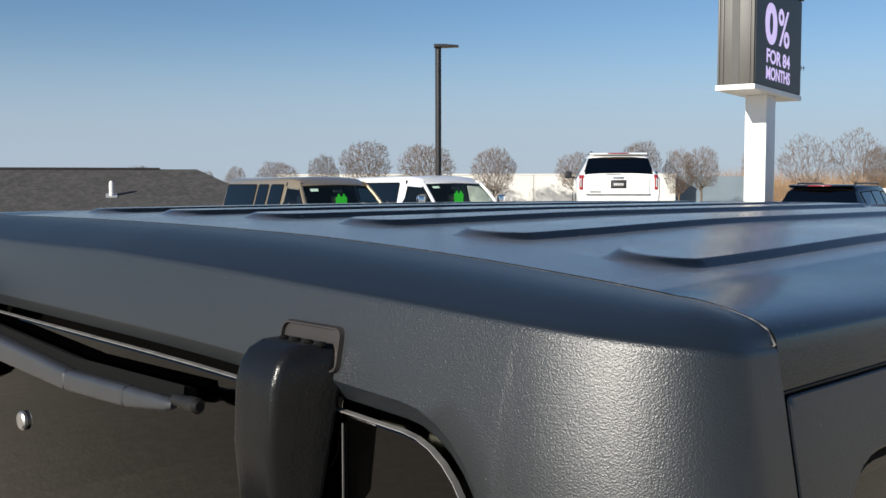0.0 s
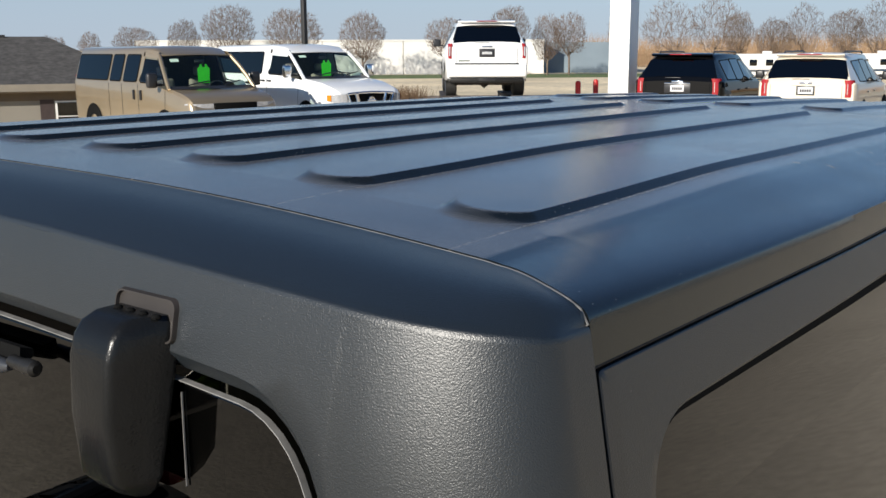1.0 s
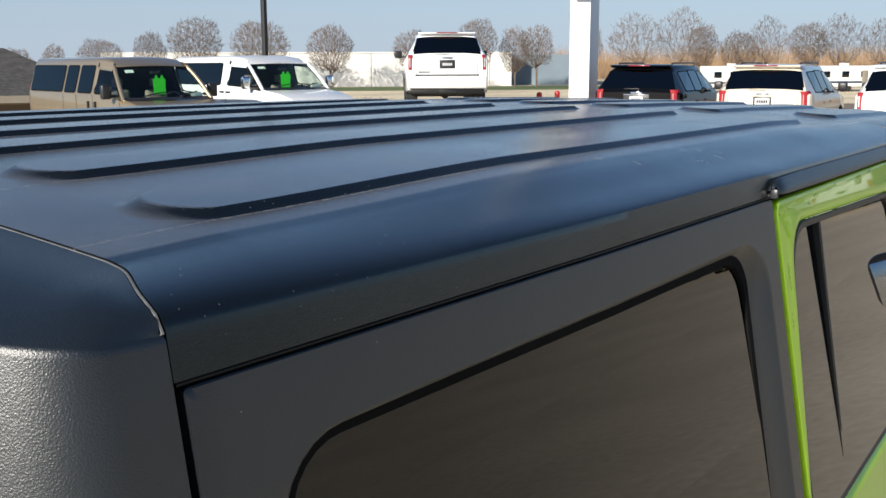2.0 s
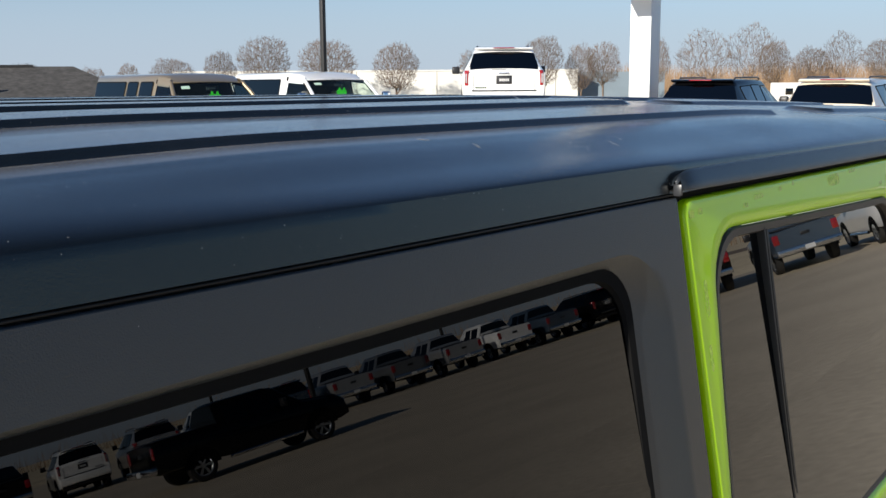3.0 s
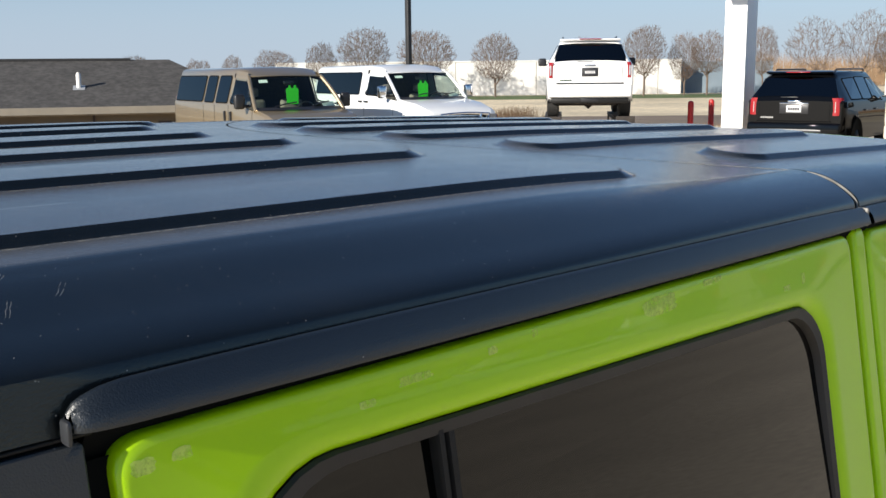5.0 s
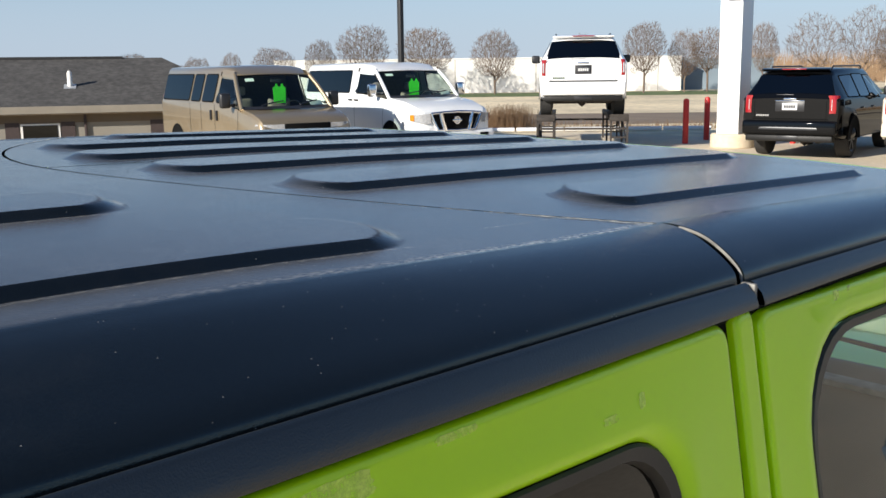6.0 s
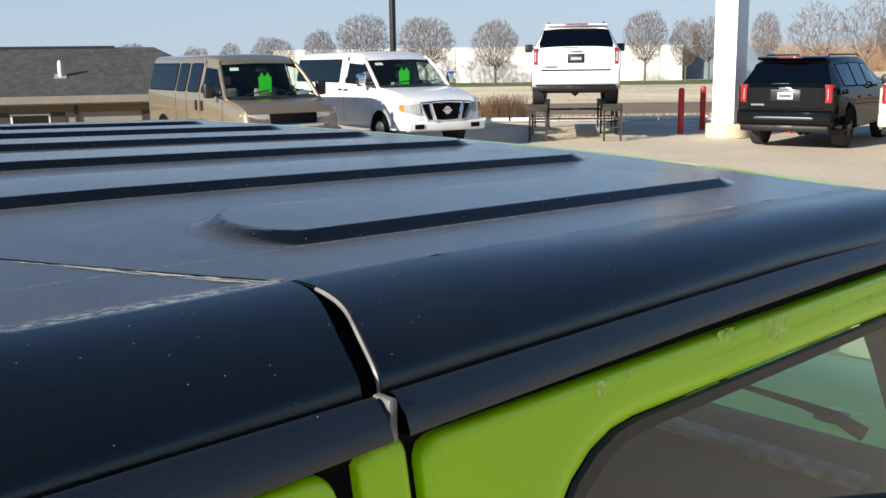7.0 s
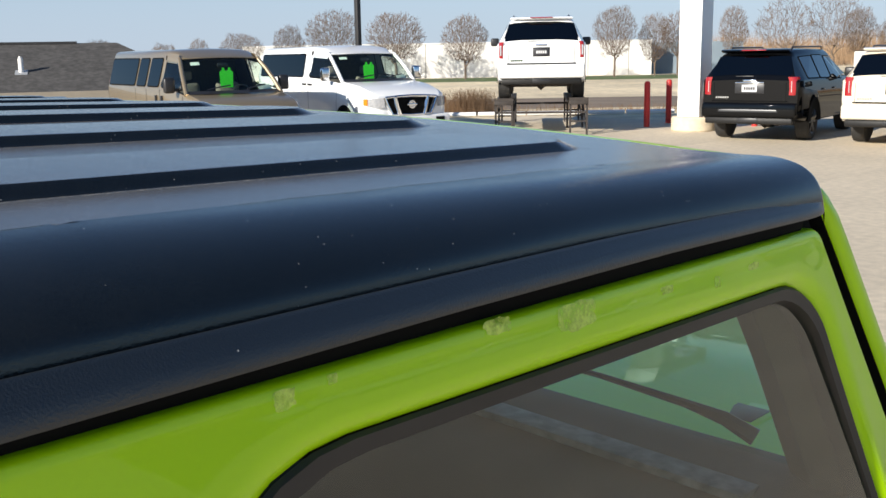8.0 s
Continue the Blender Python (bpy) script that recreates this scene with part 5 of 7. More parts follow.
    part("spoiler", skin(bmesh.new(), [[(x, y - 0.05 * (1 - (x / 0.72) ** 2), z) for x in np.linspace(-0.70, 0.70, 13)] for y, z in ((0.52, 1.885), (0.36, 1.885), (0.25, 1.868), (0.24, 1.845), (0.34, 1.815))], False), paint, ob, "roof spoiler")
    part("brake_light", box(bmesh.new(), -0.25, 0.25, 0.165, 0.196, 1.853, 1.872, 0.004), "red_lens", ob)
    part("wiper", box(bmesh.new(), -0.30, 0.06, 0.035, 0.05, 1.335, 1.35, 0.004), "plastic", ob)
    part("plate_recess", box(bmesh.new(), -0.30 if paint == "black" else -0.19, 0.30 if paint == "black" else 0.19, -0.008, 0.002, 1.00, 1.20, 0.004), "plastic", ob)
    part("plate_trim", box(bmesh.new(), -0.30, 0.30, -0.018, -0.004, 1.205, 1.228, 0.006), "chrome" if paint == "black" else paint, ob, "trim bar over the plate")
    part("license_plate", box(bmesh.new(), -0.155, 0.155, -0.014, -0.009, 1.03, 1.17, 0.003), "ink" if paint == "white" else "plate", ob)
    bars(ob, -0.12, 0.12, -0.0145, 1.07, 1.13, 5, "plate" if paint == "white" else "ink")
    part("emblem", box(bmesh.new(), -0.13, 0.13, -0.016, -0.004, 1.235, 1.275, 0.008), "chrome", ob, "plain chrome emblem")
    bars(ob, -0.70, -0.42, -0.010, 0.90, 0.935, 6, "chrome")
    part("tailgate_seam", box(bmesh.new(), -0.78, 0.78, -0.012, 0.0, 0.828, 0.858), "gap", ob)
    for sg in (1, -1):
        part("tailgate_seam", box(bmesh.new(), *sorted((sg * 0.735, sg * 0.742)), -0.006, 0.0, 0.86, 1.22), "gap", ob)
    part("axle", tube(bmesh.new(), [(-0.8, 1.10, 0.34), (-0.1, 1.10, 0.34), (0.0, 1.10, 0.34), (0.1, 1.10, 0.34), (0.8, 1.10, 0.34)], [0.05, 0.05, 0.13, 0.05, 0.05]), "steel", ob)
    part("muffler", tube(bmesh.new(), [(0.55, 0.15, 0.42), (0.55, 0.9, 0.42)], [0.09, 0.09]), "steel", ob)
    part("cabin_seats", box(bmesh.new(), -0.7, 0.7, 1.2, 2.6, 0.6, 1.35, 0.1), "interior", ob)
    return ob


EXPRESS = [(0.0, 0.46, 1.33, 1.93, 0.92, 0.955, 0.76), (0.05, 0.42, 1.34, 2.01, 0.975, 0.985, 0.79), (0.18, 0.40, 1.34, 2.06, 1.0, 1.005, 0.82), (3.45, 0.40, 1.34, 2.06, 1.0, 1.005, 0.82), (3.80, 0.40, 1.33, 2.03, 1.0, 1.0, 0.81), (4.095, 0.40, 1.31, 1.905, 1.0, 1.0, 0.79),
           (4.72, 0.40, 1.215, 1.25, 1.0, 0.985, 0.945), (4.85, 0.40, 1.19, 1.228, 1.0, 0.98, 0.935), (5.20, 0.41, 1.12, 1.165, 0.99, 0.965, 0.925), (5.45, 0.42, 1.045, 1.090, 0.98, 0.95, 0.915), (5.56, 0.44, 0.97, 1.018, 0.96, 0.935, 0.90), (5.62, 0.47, 0.86, 0.90, 0.945, 0.915, 0.87), (5.66, 0.50, 0.68, 0.71, 0.93, 0.90, 0.86)]
NV = [(0.0, 0.46, 1.39, 1.98, 0.95, 0.98, 0.82), (0.05, 0.42, 1.40, 2.06, 0.99, 1.0, 0.85), (0.18, 0.40, 1.40, 2.10, 1.01, 1.01, 0.87), (3.12, 0.40, 1.40, 2.11, 1.01, 1.01, 0.87), (3.60, 0.40, 1.39, 2.07, 1.01, 1.01, 0.85), (3.95, 0.40, 1.37, 1.94, 1.01, 1.0, 0.817),
      (4.676, 0.40, 1.30, 1.334, 1.01, 0.97, 0.90), (4.80, 0.40, 1.28, 1.318, 1.01, 0.965, 0.89), (5.40, 0.40, 1.20, 1.250, 1.0, 0.95, 0.87), (5.75, 0.41, 1.11, 1.165, 0.985, 0.945, 0.85), (5.93, 0.42, 1.05, 1.105, 0.945, 0.91, 0.82), (6.02, 0.43, 0.99, 1.040, 0.88, 0.85, 0.77), (6.07, 0.45, 0.88, 0.92, 0.79, 0.76, 0.69), (6.10, 0.48, 0.68, 0.71, 0.70, 0.68, 0.62)]


def side_glass(parent, st, ya, yb, za, zb, sg, r=0.08, lean=0.0):
    """A dark side pane with rounded corners and a black rubber edge, a little proud of the body."""
    for name, grow, off, mat in (("window_rubber", 0.018, 0.010, "gap"), ("side_window", 0.0, 0.014, "suv_glass")):
        loop = []
        for y, f in rounded([(ya - grow, za - grow * 2), (yb + grow, za - grow * 2), (yb + grow + lean, zb + grow * 2), (ya - grow, zb + grow * 2)], r, 5, 3):
            _, zbelt, zt, _, wbelt, wt = sect(st, y)
            rr = min(0.10, max(0.012, (zt - zbelt) * 0.35))
            loop.append((sg * (wbelt - 0.012 + (wt - wbelt + 0.012) * f + off), y, zbelt + 0.004 + (zt - rr - zbelt - 0.004) * f))
        bm = bmesh.new()
        skin(bm, [[(p[0] - sg * 0.02, p[1], p[2]) for p in loop], loop], True, False, True)
        part(name, bm, mat, parent, "", 0)


def van(label, paint, m, st, yb, yt, wt, zt, ya, wa, za, panes, nv):
    """A full-size van. yb: behind its front doors; yt, wt, zt and ya, wa, za: the windshield's upper and lower corners."""
    ob = thing("passenger_van", label, "van", m, "vans for sale")
    bm = skin(bmesh.new(), [section_points(y, *v) for y, *v in st], False)
    gone = []
    for f in bm.faces:
        c = f.calc_center_median()
        if yb < c.y < ya:
            _, zbelt, ztop, _, _, _ = sect(st, c.y)
            r = min(0.10, max(0.012, (ztop - zbelt) * 0.35))
            if c.z > zbelt + 0.015 and (c.y > yt or c.z < ztop - r + 0.002):
                gone.append(f)
    bmesh.ops.delete(bm, geom=gone, context="FACES")
    part("body", bm, paint, ob, "", 30)
    bm = bmesh.new()
    for y, *v in (st[0], st[-1]):
        bm.faces.new([bm.verts.new(p) for p in section_points(y, *v)])
    skin(bm, [[(-v[3] * 0.9, y, v[0]), (v[3] * 0.9, y, v[0])] for y, *v in st], False)
    part("end_panel", bm, paint, ob, "", 0)

    def pane_point(x, f):
        """On the bowed windshield: x from -1 to 1, f from its top to its foot."""
        w = wt + (wa - wt) * f - 0.025
        bow = (0.07 + 0.13 * f) * (1 - x * x)
        return Vector((x * w, yt + (ya - yt) * f + bow, zt + 0.022 * (1 - x * x) * (1 - f) + (za - zt) * f + 0.05 * math.sin(math.pi * f) * 0.5))

    cols = [i / 8 - 1 for i in range(17)]
    ws = part("windshield", skin(bmesh.new(), [[pane_point(x, 0.02 + 0.96 * k / 8) for x in cols] for k in range(9)], False), "van_windshield", ob, "green-tinted windshield with paper tags", 60)
    part("windshield_seal", skin(bmesh.new(), [[pane_point(x, f) + Vector((0, 0.004, 0.004)) for x in cols] for f in (0.005, 0.035)], False), "gap", ws)
    part("roof_header", skin(bmesh.new(), [[(x * (wt - 0.02), yt - 0.03, zt + 0.024 + 0.020 * (1 - x * x)) for x in cols], [(x * (wt - 0.02), yt + 0.02 + 0.04 * (1 - x * x), zt + 0.020 + 0.020 * (1 - x * x)) for x in cols], [pane_point(x, 0.01) + Vector((0, 0.006, 0.002)) for x in cols]], False), paint, ob, "", 60)
    part("cowl", skin(bmesh.new(), [[pane_point(x, 0.94) + Vector((0, 0.005, 0.006)) for x in cols], [pane_point(x, 1.0) + Vector((0, 0.02, 0.018)) for x in cols], [pane_point(x, 1.0) + Vector((0, 0.09, -0.004)) for x in cols]], False), "plastic", ob, "black plastic cowl", 60)
    for sg in (1, -1):
        lo, hi = Vector((sg * (wa + 0.012), ya + 0.03, za - 0.02)), Vector((sg * (wt + 0.004), yt - 0.03, zt + 0.01))
        part("windshield_pillar", tube(bmesh.new(), [lo, lo.lerp(hi, 0.33) + Vector((sg * 0.012, 0.012, 0.02)), lo.lerp(hi, 0.66) + Vector((sg * 0.012, 0.012, 0.02)), hi], 0.042, 10), paint, ob)
        rear = Vector((sg * (wt + 0.06), yb + 0.06, zt - 0.02))
        quad = [Vector((sg * 0.995, yb + 0.05, sect(st, yb)[1] + 0.03)), Vector((sg * (wa + 0.03), ya - 0.14, za + 0.07)), Vector((sg * (wt + 0.028), yt - 0.07, zt - 0.055)), rear]
        for name, grow, off, mat in (("window_frame", 0.05, -0.004, "gap"), ("door_window", 0.0, 0.0, "van_glass")):
            loops = []
            for inner in ((0.0, 0.06) if name == "window_frame" else (0.0, 0.001)):
                lp = []
                for a, b in rounded(inset([(0, 0), (1, 0), (1, 1), (0, 1)], inner - grow * 0.7), 0.10, 5, 3):
                    p = quad[0].lerp(quad[1], a).lerp(quad[3].lerp(quad[2], a), b)
                    lp.append((p.x + sg * off, p.y, p.z))
                loops.append(lp)
            part(name, skin(bmesh.new(), loops, True, False, name == "door_window"), mat, ob, "", 0)
        # wall over the door's window, from the body up to the roof's edge
        part("door_pillar", skin(bmesh.new(), [[(sg * 1.0, yb - 0.01, sect(st, yb)[1]), (sg * (wt + 0.075), yb - 0.01, zt + 0.0)], [(sg * 0.992, yb + 0.07, sect(st, yb)[1]), (sg * (wt + 0.062), yb + 0.09, zt - 0.01)]], False), paint, ob, "", 0)
        part("door_header", skin(bmesh.new(), [[tuple(rear.lerp(quad[2], k / 4) + Vector((sg * (0.006 - e), 0.0, d))) for k in range(5)] for d, e in ((-0.03, 0.0), (0.05, 0.018), (0.14, 0.05))], False), paint, ob, "", 0)
        for pa in panes:
            side_glass(ob, st, *pa, sg)
        for y in (yb - 0.02, panes[-1][0] - 0.06, ya - 0.10, panes[min(1, len(panes) - 1)][0] - 0.05):
            zb, zbelt, ztt, wb, wbelt, _ = sect(st, y)
            part("door_seam", skin(bmesh.new(), [[(sg * (wx + 0.004), yq, z) for yq in (y - 0.006, y + 0.006)] for wx, z in ((wb * 1.0, zb + 0.15), (max(wb, wbelt) * 1.005, zb + (zbelt - zb) * 0.55), (wbelt, zbelt - 0.02))], False), "gap", ob)
        for y in (yb + 0.12, yb - 0.20):
            _, zbelt, _, _, wbelt, _ = sect(st, y)
            if nv:
                part("door_handle", box(bmesh.new(), *sorted((sg * (wbelt - 0.01), sg * (wbelt + 0.04))), y - 0.09, y + 0.09, zbelt - 0.16, zbelt - 0.12, 0.01), "plastic", ob, "black door handle")
            else:
                part("door_handle", box(bmesh.new(), *sorted((sg * (wbelt - 0.01), sg * (wbelt + 0.04))), y - 0.03, y + 0.03, zbelt - 0.34, zbelt - 0.14, 0.01), "plastic", ob, "black upright door handle")
        yv, zm = ya - 0.30, za + 0.02
        mir = part("side_mirror", box(bmesh.new(), *sorted((sg * 1.06, sg * 1.27)), yv - 0.06, yv + 0.07, zm + 0.0, zm + 0.29, 0.045, 3), "chrome" if nv else "plastic", ob, "chrome door mirror" if nv else "black door mirror")
        part("mirror_arm", box(bmesh.new(), *sorted((sg * 0.96, sg * 1.10)), yv - 0.04, yv + 0.05, zm + 0.03, zm + 0.09, 0.015), "plastic", mir)
        part("mirror_glass", box(bmesh.new(), *sorted((sg * 1.08, sg * 1.25)), yv - 0.066, yv - 0.061, zm + 0.03, zm + 0.26, 0.002), "chrome", mir)
        part("seat", box(bmesh.new(), *sorted((sg * 0.18, sg * 0.66)), yt - 0.80, yt - 0.62, 0.75, 1.42, 0.07, 3), "seat_tan", ob)
        part("headrest", box(bmesh.new(), *sorted((sg * 0.30, sg * 0.54)), yt - 0.80, yt - 0.70, 1.47, 1.66, 0.05, 3), "seat_tan", ob)
        for y in ((1.10, 4.60) if not nv else (1.15, 4.95)):
            arch(ob, st, y, 0.38, sg)
            wheel_at(ob, sg * 0.99, y, 0.38, 0.25, sg, "rim")
        a, b = pane_point(sg * 0.42 + 0.22, 0.95), pane_point(sg * 0.42 - 0.30, 0.83)
        part("wiper", tube(bmesh.new(), [a + Vector((0, 0.03, 0.03)), a.lerp(b, 0.5) + Vector((0, 0.02, 0.035)), b + Vector((0, 0.01, 0.02))], 0.013, 6), "plastic", ob)
        part("tail_light", box(bmesh.new(), *sorted((sg * 0.84, sg * 0.93)), -0.03, 0.02, 0.95, 1.45, 0.01), "red_lens", ob)
    part("cabin_lining", skin(bmesh.new(), [[(x, y, z) for x in (-0.80, 0.80)] for y, z in ((yb - 0.5, 0.70), (yb - 0.5, zt - 0.03), (yt - 0.02, zt - 0.01))], False), "interior", ob, "dark cabin lining", 0)
    part("cabin_floor", box(bmesh.new(), -0.9, 0.9, yb - 0.5, ya, 0.62, 0.66), "interior", ob)
    part("dashboard", skin(bmesh.new(), [[(x, y, z) for x in np.linspace(-0.84, 0.84, 7)] for y, z in ((ya - 0.42, 0.75), (ya - 0.44, za - 0.10), (ya - 0.38, za - 0.025), (ya - 0.10, za - 0.02), (ya + 0.10, za - 0.035))], False), "dash_green" if not nv else "dash", ob, "dashboard", 50)
    rim = [(-0.36 + 0.18 * math.cos(a), ya - 0.52 + 0.05 * math.sin(a), za - 0.04 + 0.17 * math.sin(a)) for a in [2 * math.pi * k / 20 for k in range(21)]]
    part("steering_wheel", tube(bmesh.new(), rim, 0.016, 6, False), "plastic", ob)
    part("inside_mirror", box(bmesh.new(), -0.11, 0.11, yt + 0.10, yt + 0.13, zt - 0.15, zt - 0.08, 0.015), "plastic", ob)
    zc, yc = zt - 0.36, yt + 0.28
    tag = skin(bmesh.new(), [[(1.2 * x, yc + 0.01 * d, zc + 1.12 * h) for x, h in ((-0.105, -0.165), (0.105, -0.165), (0.115, 0.10), (0.075, 0.125), (0.068, 0.17), (0.035, 0.17), (0.025, 0.12), (-0.025, 0.12), (-0.035, 0.17), (-0.068, 0.17), (-0.075, 0.125), (-0.115, 0.10))] for d in (0, 0.3)], True, True, True)
    part("price_tag", tag, "tag", ws, "bright green paper price tag", 0)
    for name, x0, x1, f0, f1 in (("paper_sheet", 0.60, 0.82, 0.10, 0.20), ("dash_sheet", -0.86, -0.52, 0.80, 0.93)):
        part(name, skin(bmesh.new(), [[pane_point(x0 + (x1 - x0) * k / 3, f) - Vector((0, 0.012, 0.012)) for k in range(4)] for f in (f0, f1)], False), "paper", ws, "white paper sheet", 0)
    yf = st[-1][0]
    if nv:
        grille = part("grille", skin(bmesh.new(), [[(x, yf + 0.035 - 0.10 * abs(x) ** 2 + d, z) for x, z in ((-0.60, 1.02), (-0.42, 0.66), (0.42, 0.66), (0.60, 1.02))] for d in (-0.10, 0.0)], True, True, True), "gap", ob, "black grille with chrome bars", 0)

        def grille_bar(pts, w):
            part("grille_bar", tube(bmesh.new(), [(x, yf + 0.055 - 0.10 * x * x, z) for x, z in pts], w, 10), "chrome", grille, "chrome grille bar")

        grille_bar([(-0.63, 1.01), (-0.3, 1.035), (0.0, 1.045), (0.3, 1.035), (0.63, 1.01)], 0.030)
        for sg in (1, -1):
            grille_bar([(sg * 0.635, 1.02), (sg * 0.57, 0.85), (sg * 0.47, 0.66)], 0.034)
            grille_bar([(sg * 0.40, 1.02), (sg * 0.36, 0.85), (sg * 0.29, 0.64)], 0.048)
            part("headlight", skin(bmesh.new(), [[(sg * x, y, z) for z in (0.80 + d, 0.90, 1.01 - d * 0.3)] for x, y, d in ((0.64, 6.125, 0.0), (0.76, 6.105, 0.0), (0.88, 6.04, 0.02), (0.965, 5.93, 0.04), (0.985, 5.84, 0.06))], False), "clear_lens", ob, "clear headlight", 60)
            part("turn_signal", skin(bmesh.new(), [[(sg * x, y, z) for z in (0.86, 0.99)] for x, y in ((0.962, 5.955), (0.99, 5.82))], False), "amber", ob, "amber turn signal")
            part("fog_light_recess", box(bmesh.new(), *sorted((sg * 0.58, sg * 0.80)), 6.165, 6.185, 0.48, 0.58, 0.01), "gap", ob)
        grille_bar([(-0.45, 0.66), (0.0, 0.645), (0.45, 0.66)], 0.026)
        part("emblem", lathe(bmesh.new(), [(0.045, yf + 0.050), (0.055, yf + 0.07), (0.085, yf + 0.07), (0.095, yf + 0.04)], "y", 24, (0, 0, 0.86)), "chrome", grille, "plain round chrome emblem")
        part("emblem_bar", box(bmesh.new(), -0.12, 0.12, yf + 0.04, yf + 0.072, 0.84, 0.88, 0.004), "chrome", grille)
        part("front_bumper", box(bmesh.new(), -0.97, 0.97, 5.98, 6.17, 0.42, 0.64, 0.06, 3), paint, ob)
    else:
        grille = part("grille", box(bmesh.new(), -0.47, 0.47, yf - 0.09, yf - 0.01, 0.74, 0.99, 0.02), "gap", ob, "black grille with a chrome bar")
        part("grille_bar", box(bmesh.new(), -0.60, 0.60, yf - 0.03, yf + 0.02, 0.73, 0.80, 0.015), "chrome", grille, "chrome grille bar")
        part("emblem", box(bmesh.new(), -0.09, 0.09, yf + 0.02, yf + 0.035, 0.745, 0.79, 0.008), "chrome", grille, "plain chrome emblem")
        for sg in (1, -1):
            part("headlight", skin(bmesh.new(), [[(sg * x, y, z) for z in (0.82, 0.90, 0.985)] for x, y in ((0.48, 5.625), (0.72, 5.62), (0.88, 5.59), (0.955, 5.47), (0.968, 5.38))], False), "clear_lens", ob, "clear headlight", 60)
            part("turn_signal", skin(bmesh.new(), [[(sg * x, y, z) for z in (0.73, 0.81)] for x, y in ((0.62, 5.655), (0.90, 5.62))], False), "amber", ob)
        part("front_bumper", box(bmesh.new(), -0.97, 0.97, 5.57, 5.74, 0.44, 0.70, 0.06, 3), "grey", ob)
    return ob


van("tan full-size passenger van for sale with a green price tag", "tan", pose(-19.92, 13.454, 0, 0, 0, -100.5), EXPRESS, 3.45, 4.095, 0.789, 1.883, 4.722, 0.948, 1.245,
    [(0.20, 1.90, 0.06, 0.90), (2.03, 2.56, 0.05, 0.90), (2.70, 3.34, 0.05, 0.90)], False)
van("white full-size passenger van with a chrome grille and green price tag", "white", pose(-20.45, 17.89, 0, 0, 0, -103.4), NV, 3.12, 3.951, 0.817, 1.917, 4.676, 0.885, 1.334,
    [(0.22, 2.82, 0.05, 0.88)], True)

# white SUV on its show ramp
RAMP_Z = 0.80
YUK = pose(-13.446, 19.536, RAMP_Z, 0, 0, 39.5)
suv("white full-size SUV parked up on a steel display ramp", "white", YUK)
ramp = thing("display_ramp", "rusty dark steel display ramp carrying a white SUV", "ramp", pose(-13.446, 19.536, 0, 0, 0, 39.5))
for sx in (-0.86, 0.86):
    part("track", box(bmesh.new(), sx - 0.22, sx + 0.22, 0.35, 5.0, RAMP_Z - 0.10, RAMP_Z - 0.005, 0.01), "steel", ramp, "steel wheel track")
    for y in (0.42, 2.6, 4.9):
        for dx in (-0.19, 0.19):
            part("post", box(bmesh.new(), sx + dx - 0.024, sx + dx + 0.024, y - 0.024, y + 0.024, 0.0, RAMP_Z - 0.10), "steel", ramp)
        part("cross_bar", box(bmesh.new(), sx - 0.19, sx + 0.19, y - 0.02, y + 0.02, 0.30, 0.34), "steel", ramp)
    for a, b in ((0.42, 2.6), (2.6, 4.9)):
        part("brace", tube(bmesh.new(), [(sx + 0.19, a, 0.08), (sx + 0.19, b, RAMP_Z - 0.12)], 0.02, 6), "steel", ramp)
    part("wheel_stop", box(bmesh.new(), sx - 0.22, sx + 0.22, 0.36, 0.42, RAMP_Z - 0.004, RAMP_Z + 0.06), "steel", ramp)
part("cross_beam", box(bmesh.new(), -1.05, 1.05, 0.42, 0.47, RAMP_Z - 0.30, RAMP_Z - 0.25), "steel", ramp)
part("cross_beam", box(bmesh.new(), -1.05, 1.05, 4.7, 4.75, RAMP_Z - 0.30, RAMP_Z - 0.25), "steel", ramp)

suv("glossy black full-size SUV with black wheels parked on concrete", "black", pose(-9.005, 20.769, 0, 0, 0, 9.4), "black_rim", group="row of SUVs")
suv("pearl white full-size SUV parked beside a black SUV", "pearl", pose(-6.25, 21.20, 0, 0, 0, 97 - 90), group="row of SUVs")
suv("white full-size SUV at the end of the row", "white", pose(-3.35, 21.3, 0, 0, 0, 97 - 90), group="row of SUVs")

PICKUP = [(0.0, 0.55, 1.22, 1.28, 0.95, 0.98, 0.955), (0.04, 0.52, 1.24, 1.31, 0.98, 1.0, 0.965), (1.86, 0.48, 1.25, 1.33, 1.0, 1.0, 0.965), (1.92, 0.45, 1.25, 1.84, 1.0, 1.0, 0.70), (2.05, 0.45, 1.25, 1.90, 1.0, 1.0, 0.72),
          (3.5, 0.45, 1.22, 1.90, 1.0, 1.0, 0.72), (3.75, 0.45, 1.22, 1.85, 1.0, 1.0, 0.70), (4.42, 0.45, 1.20, 1.29, 1.0, 1.0, 0.86), (5.55, 0.45, 1.08, 1.16, 1.0, 0.97, 0.84), (5.75, 0.5, 0.95, 1.02, 0.97, 0.93, 0.80), (5.82, 0.5, 0.75, 0.80, 0.94, 0.90, 0.78)]


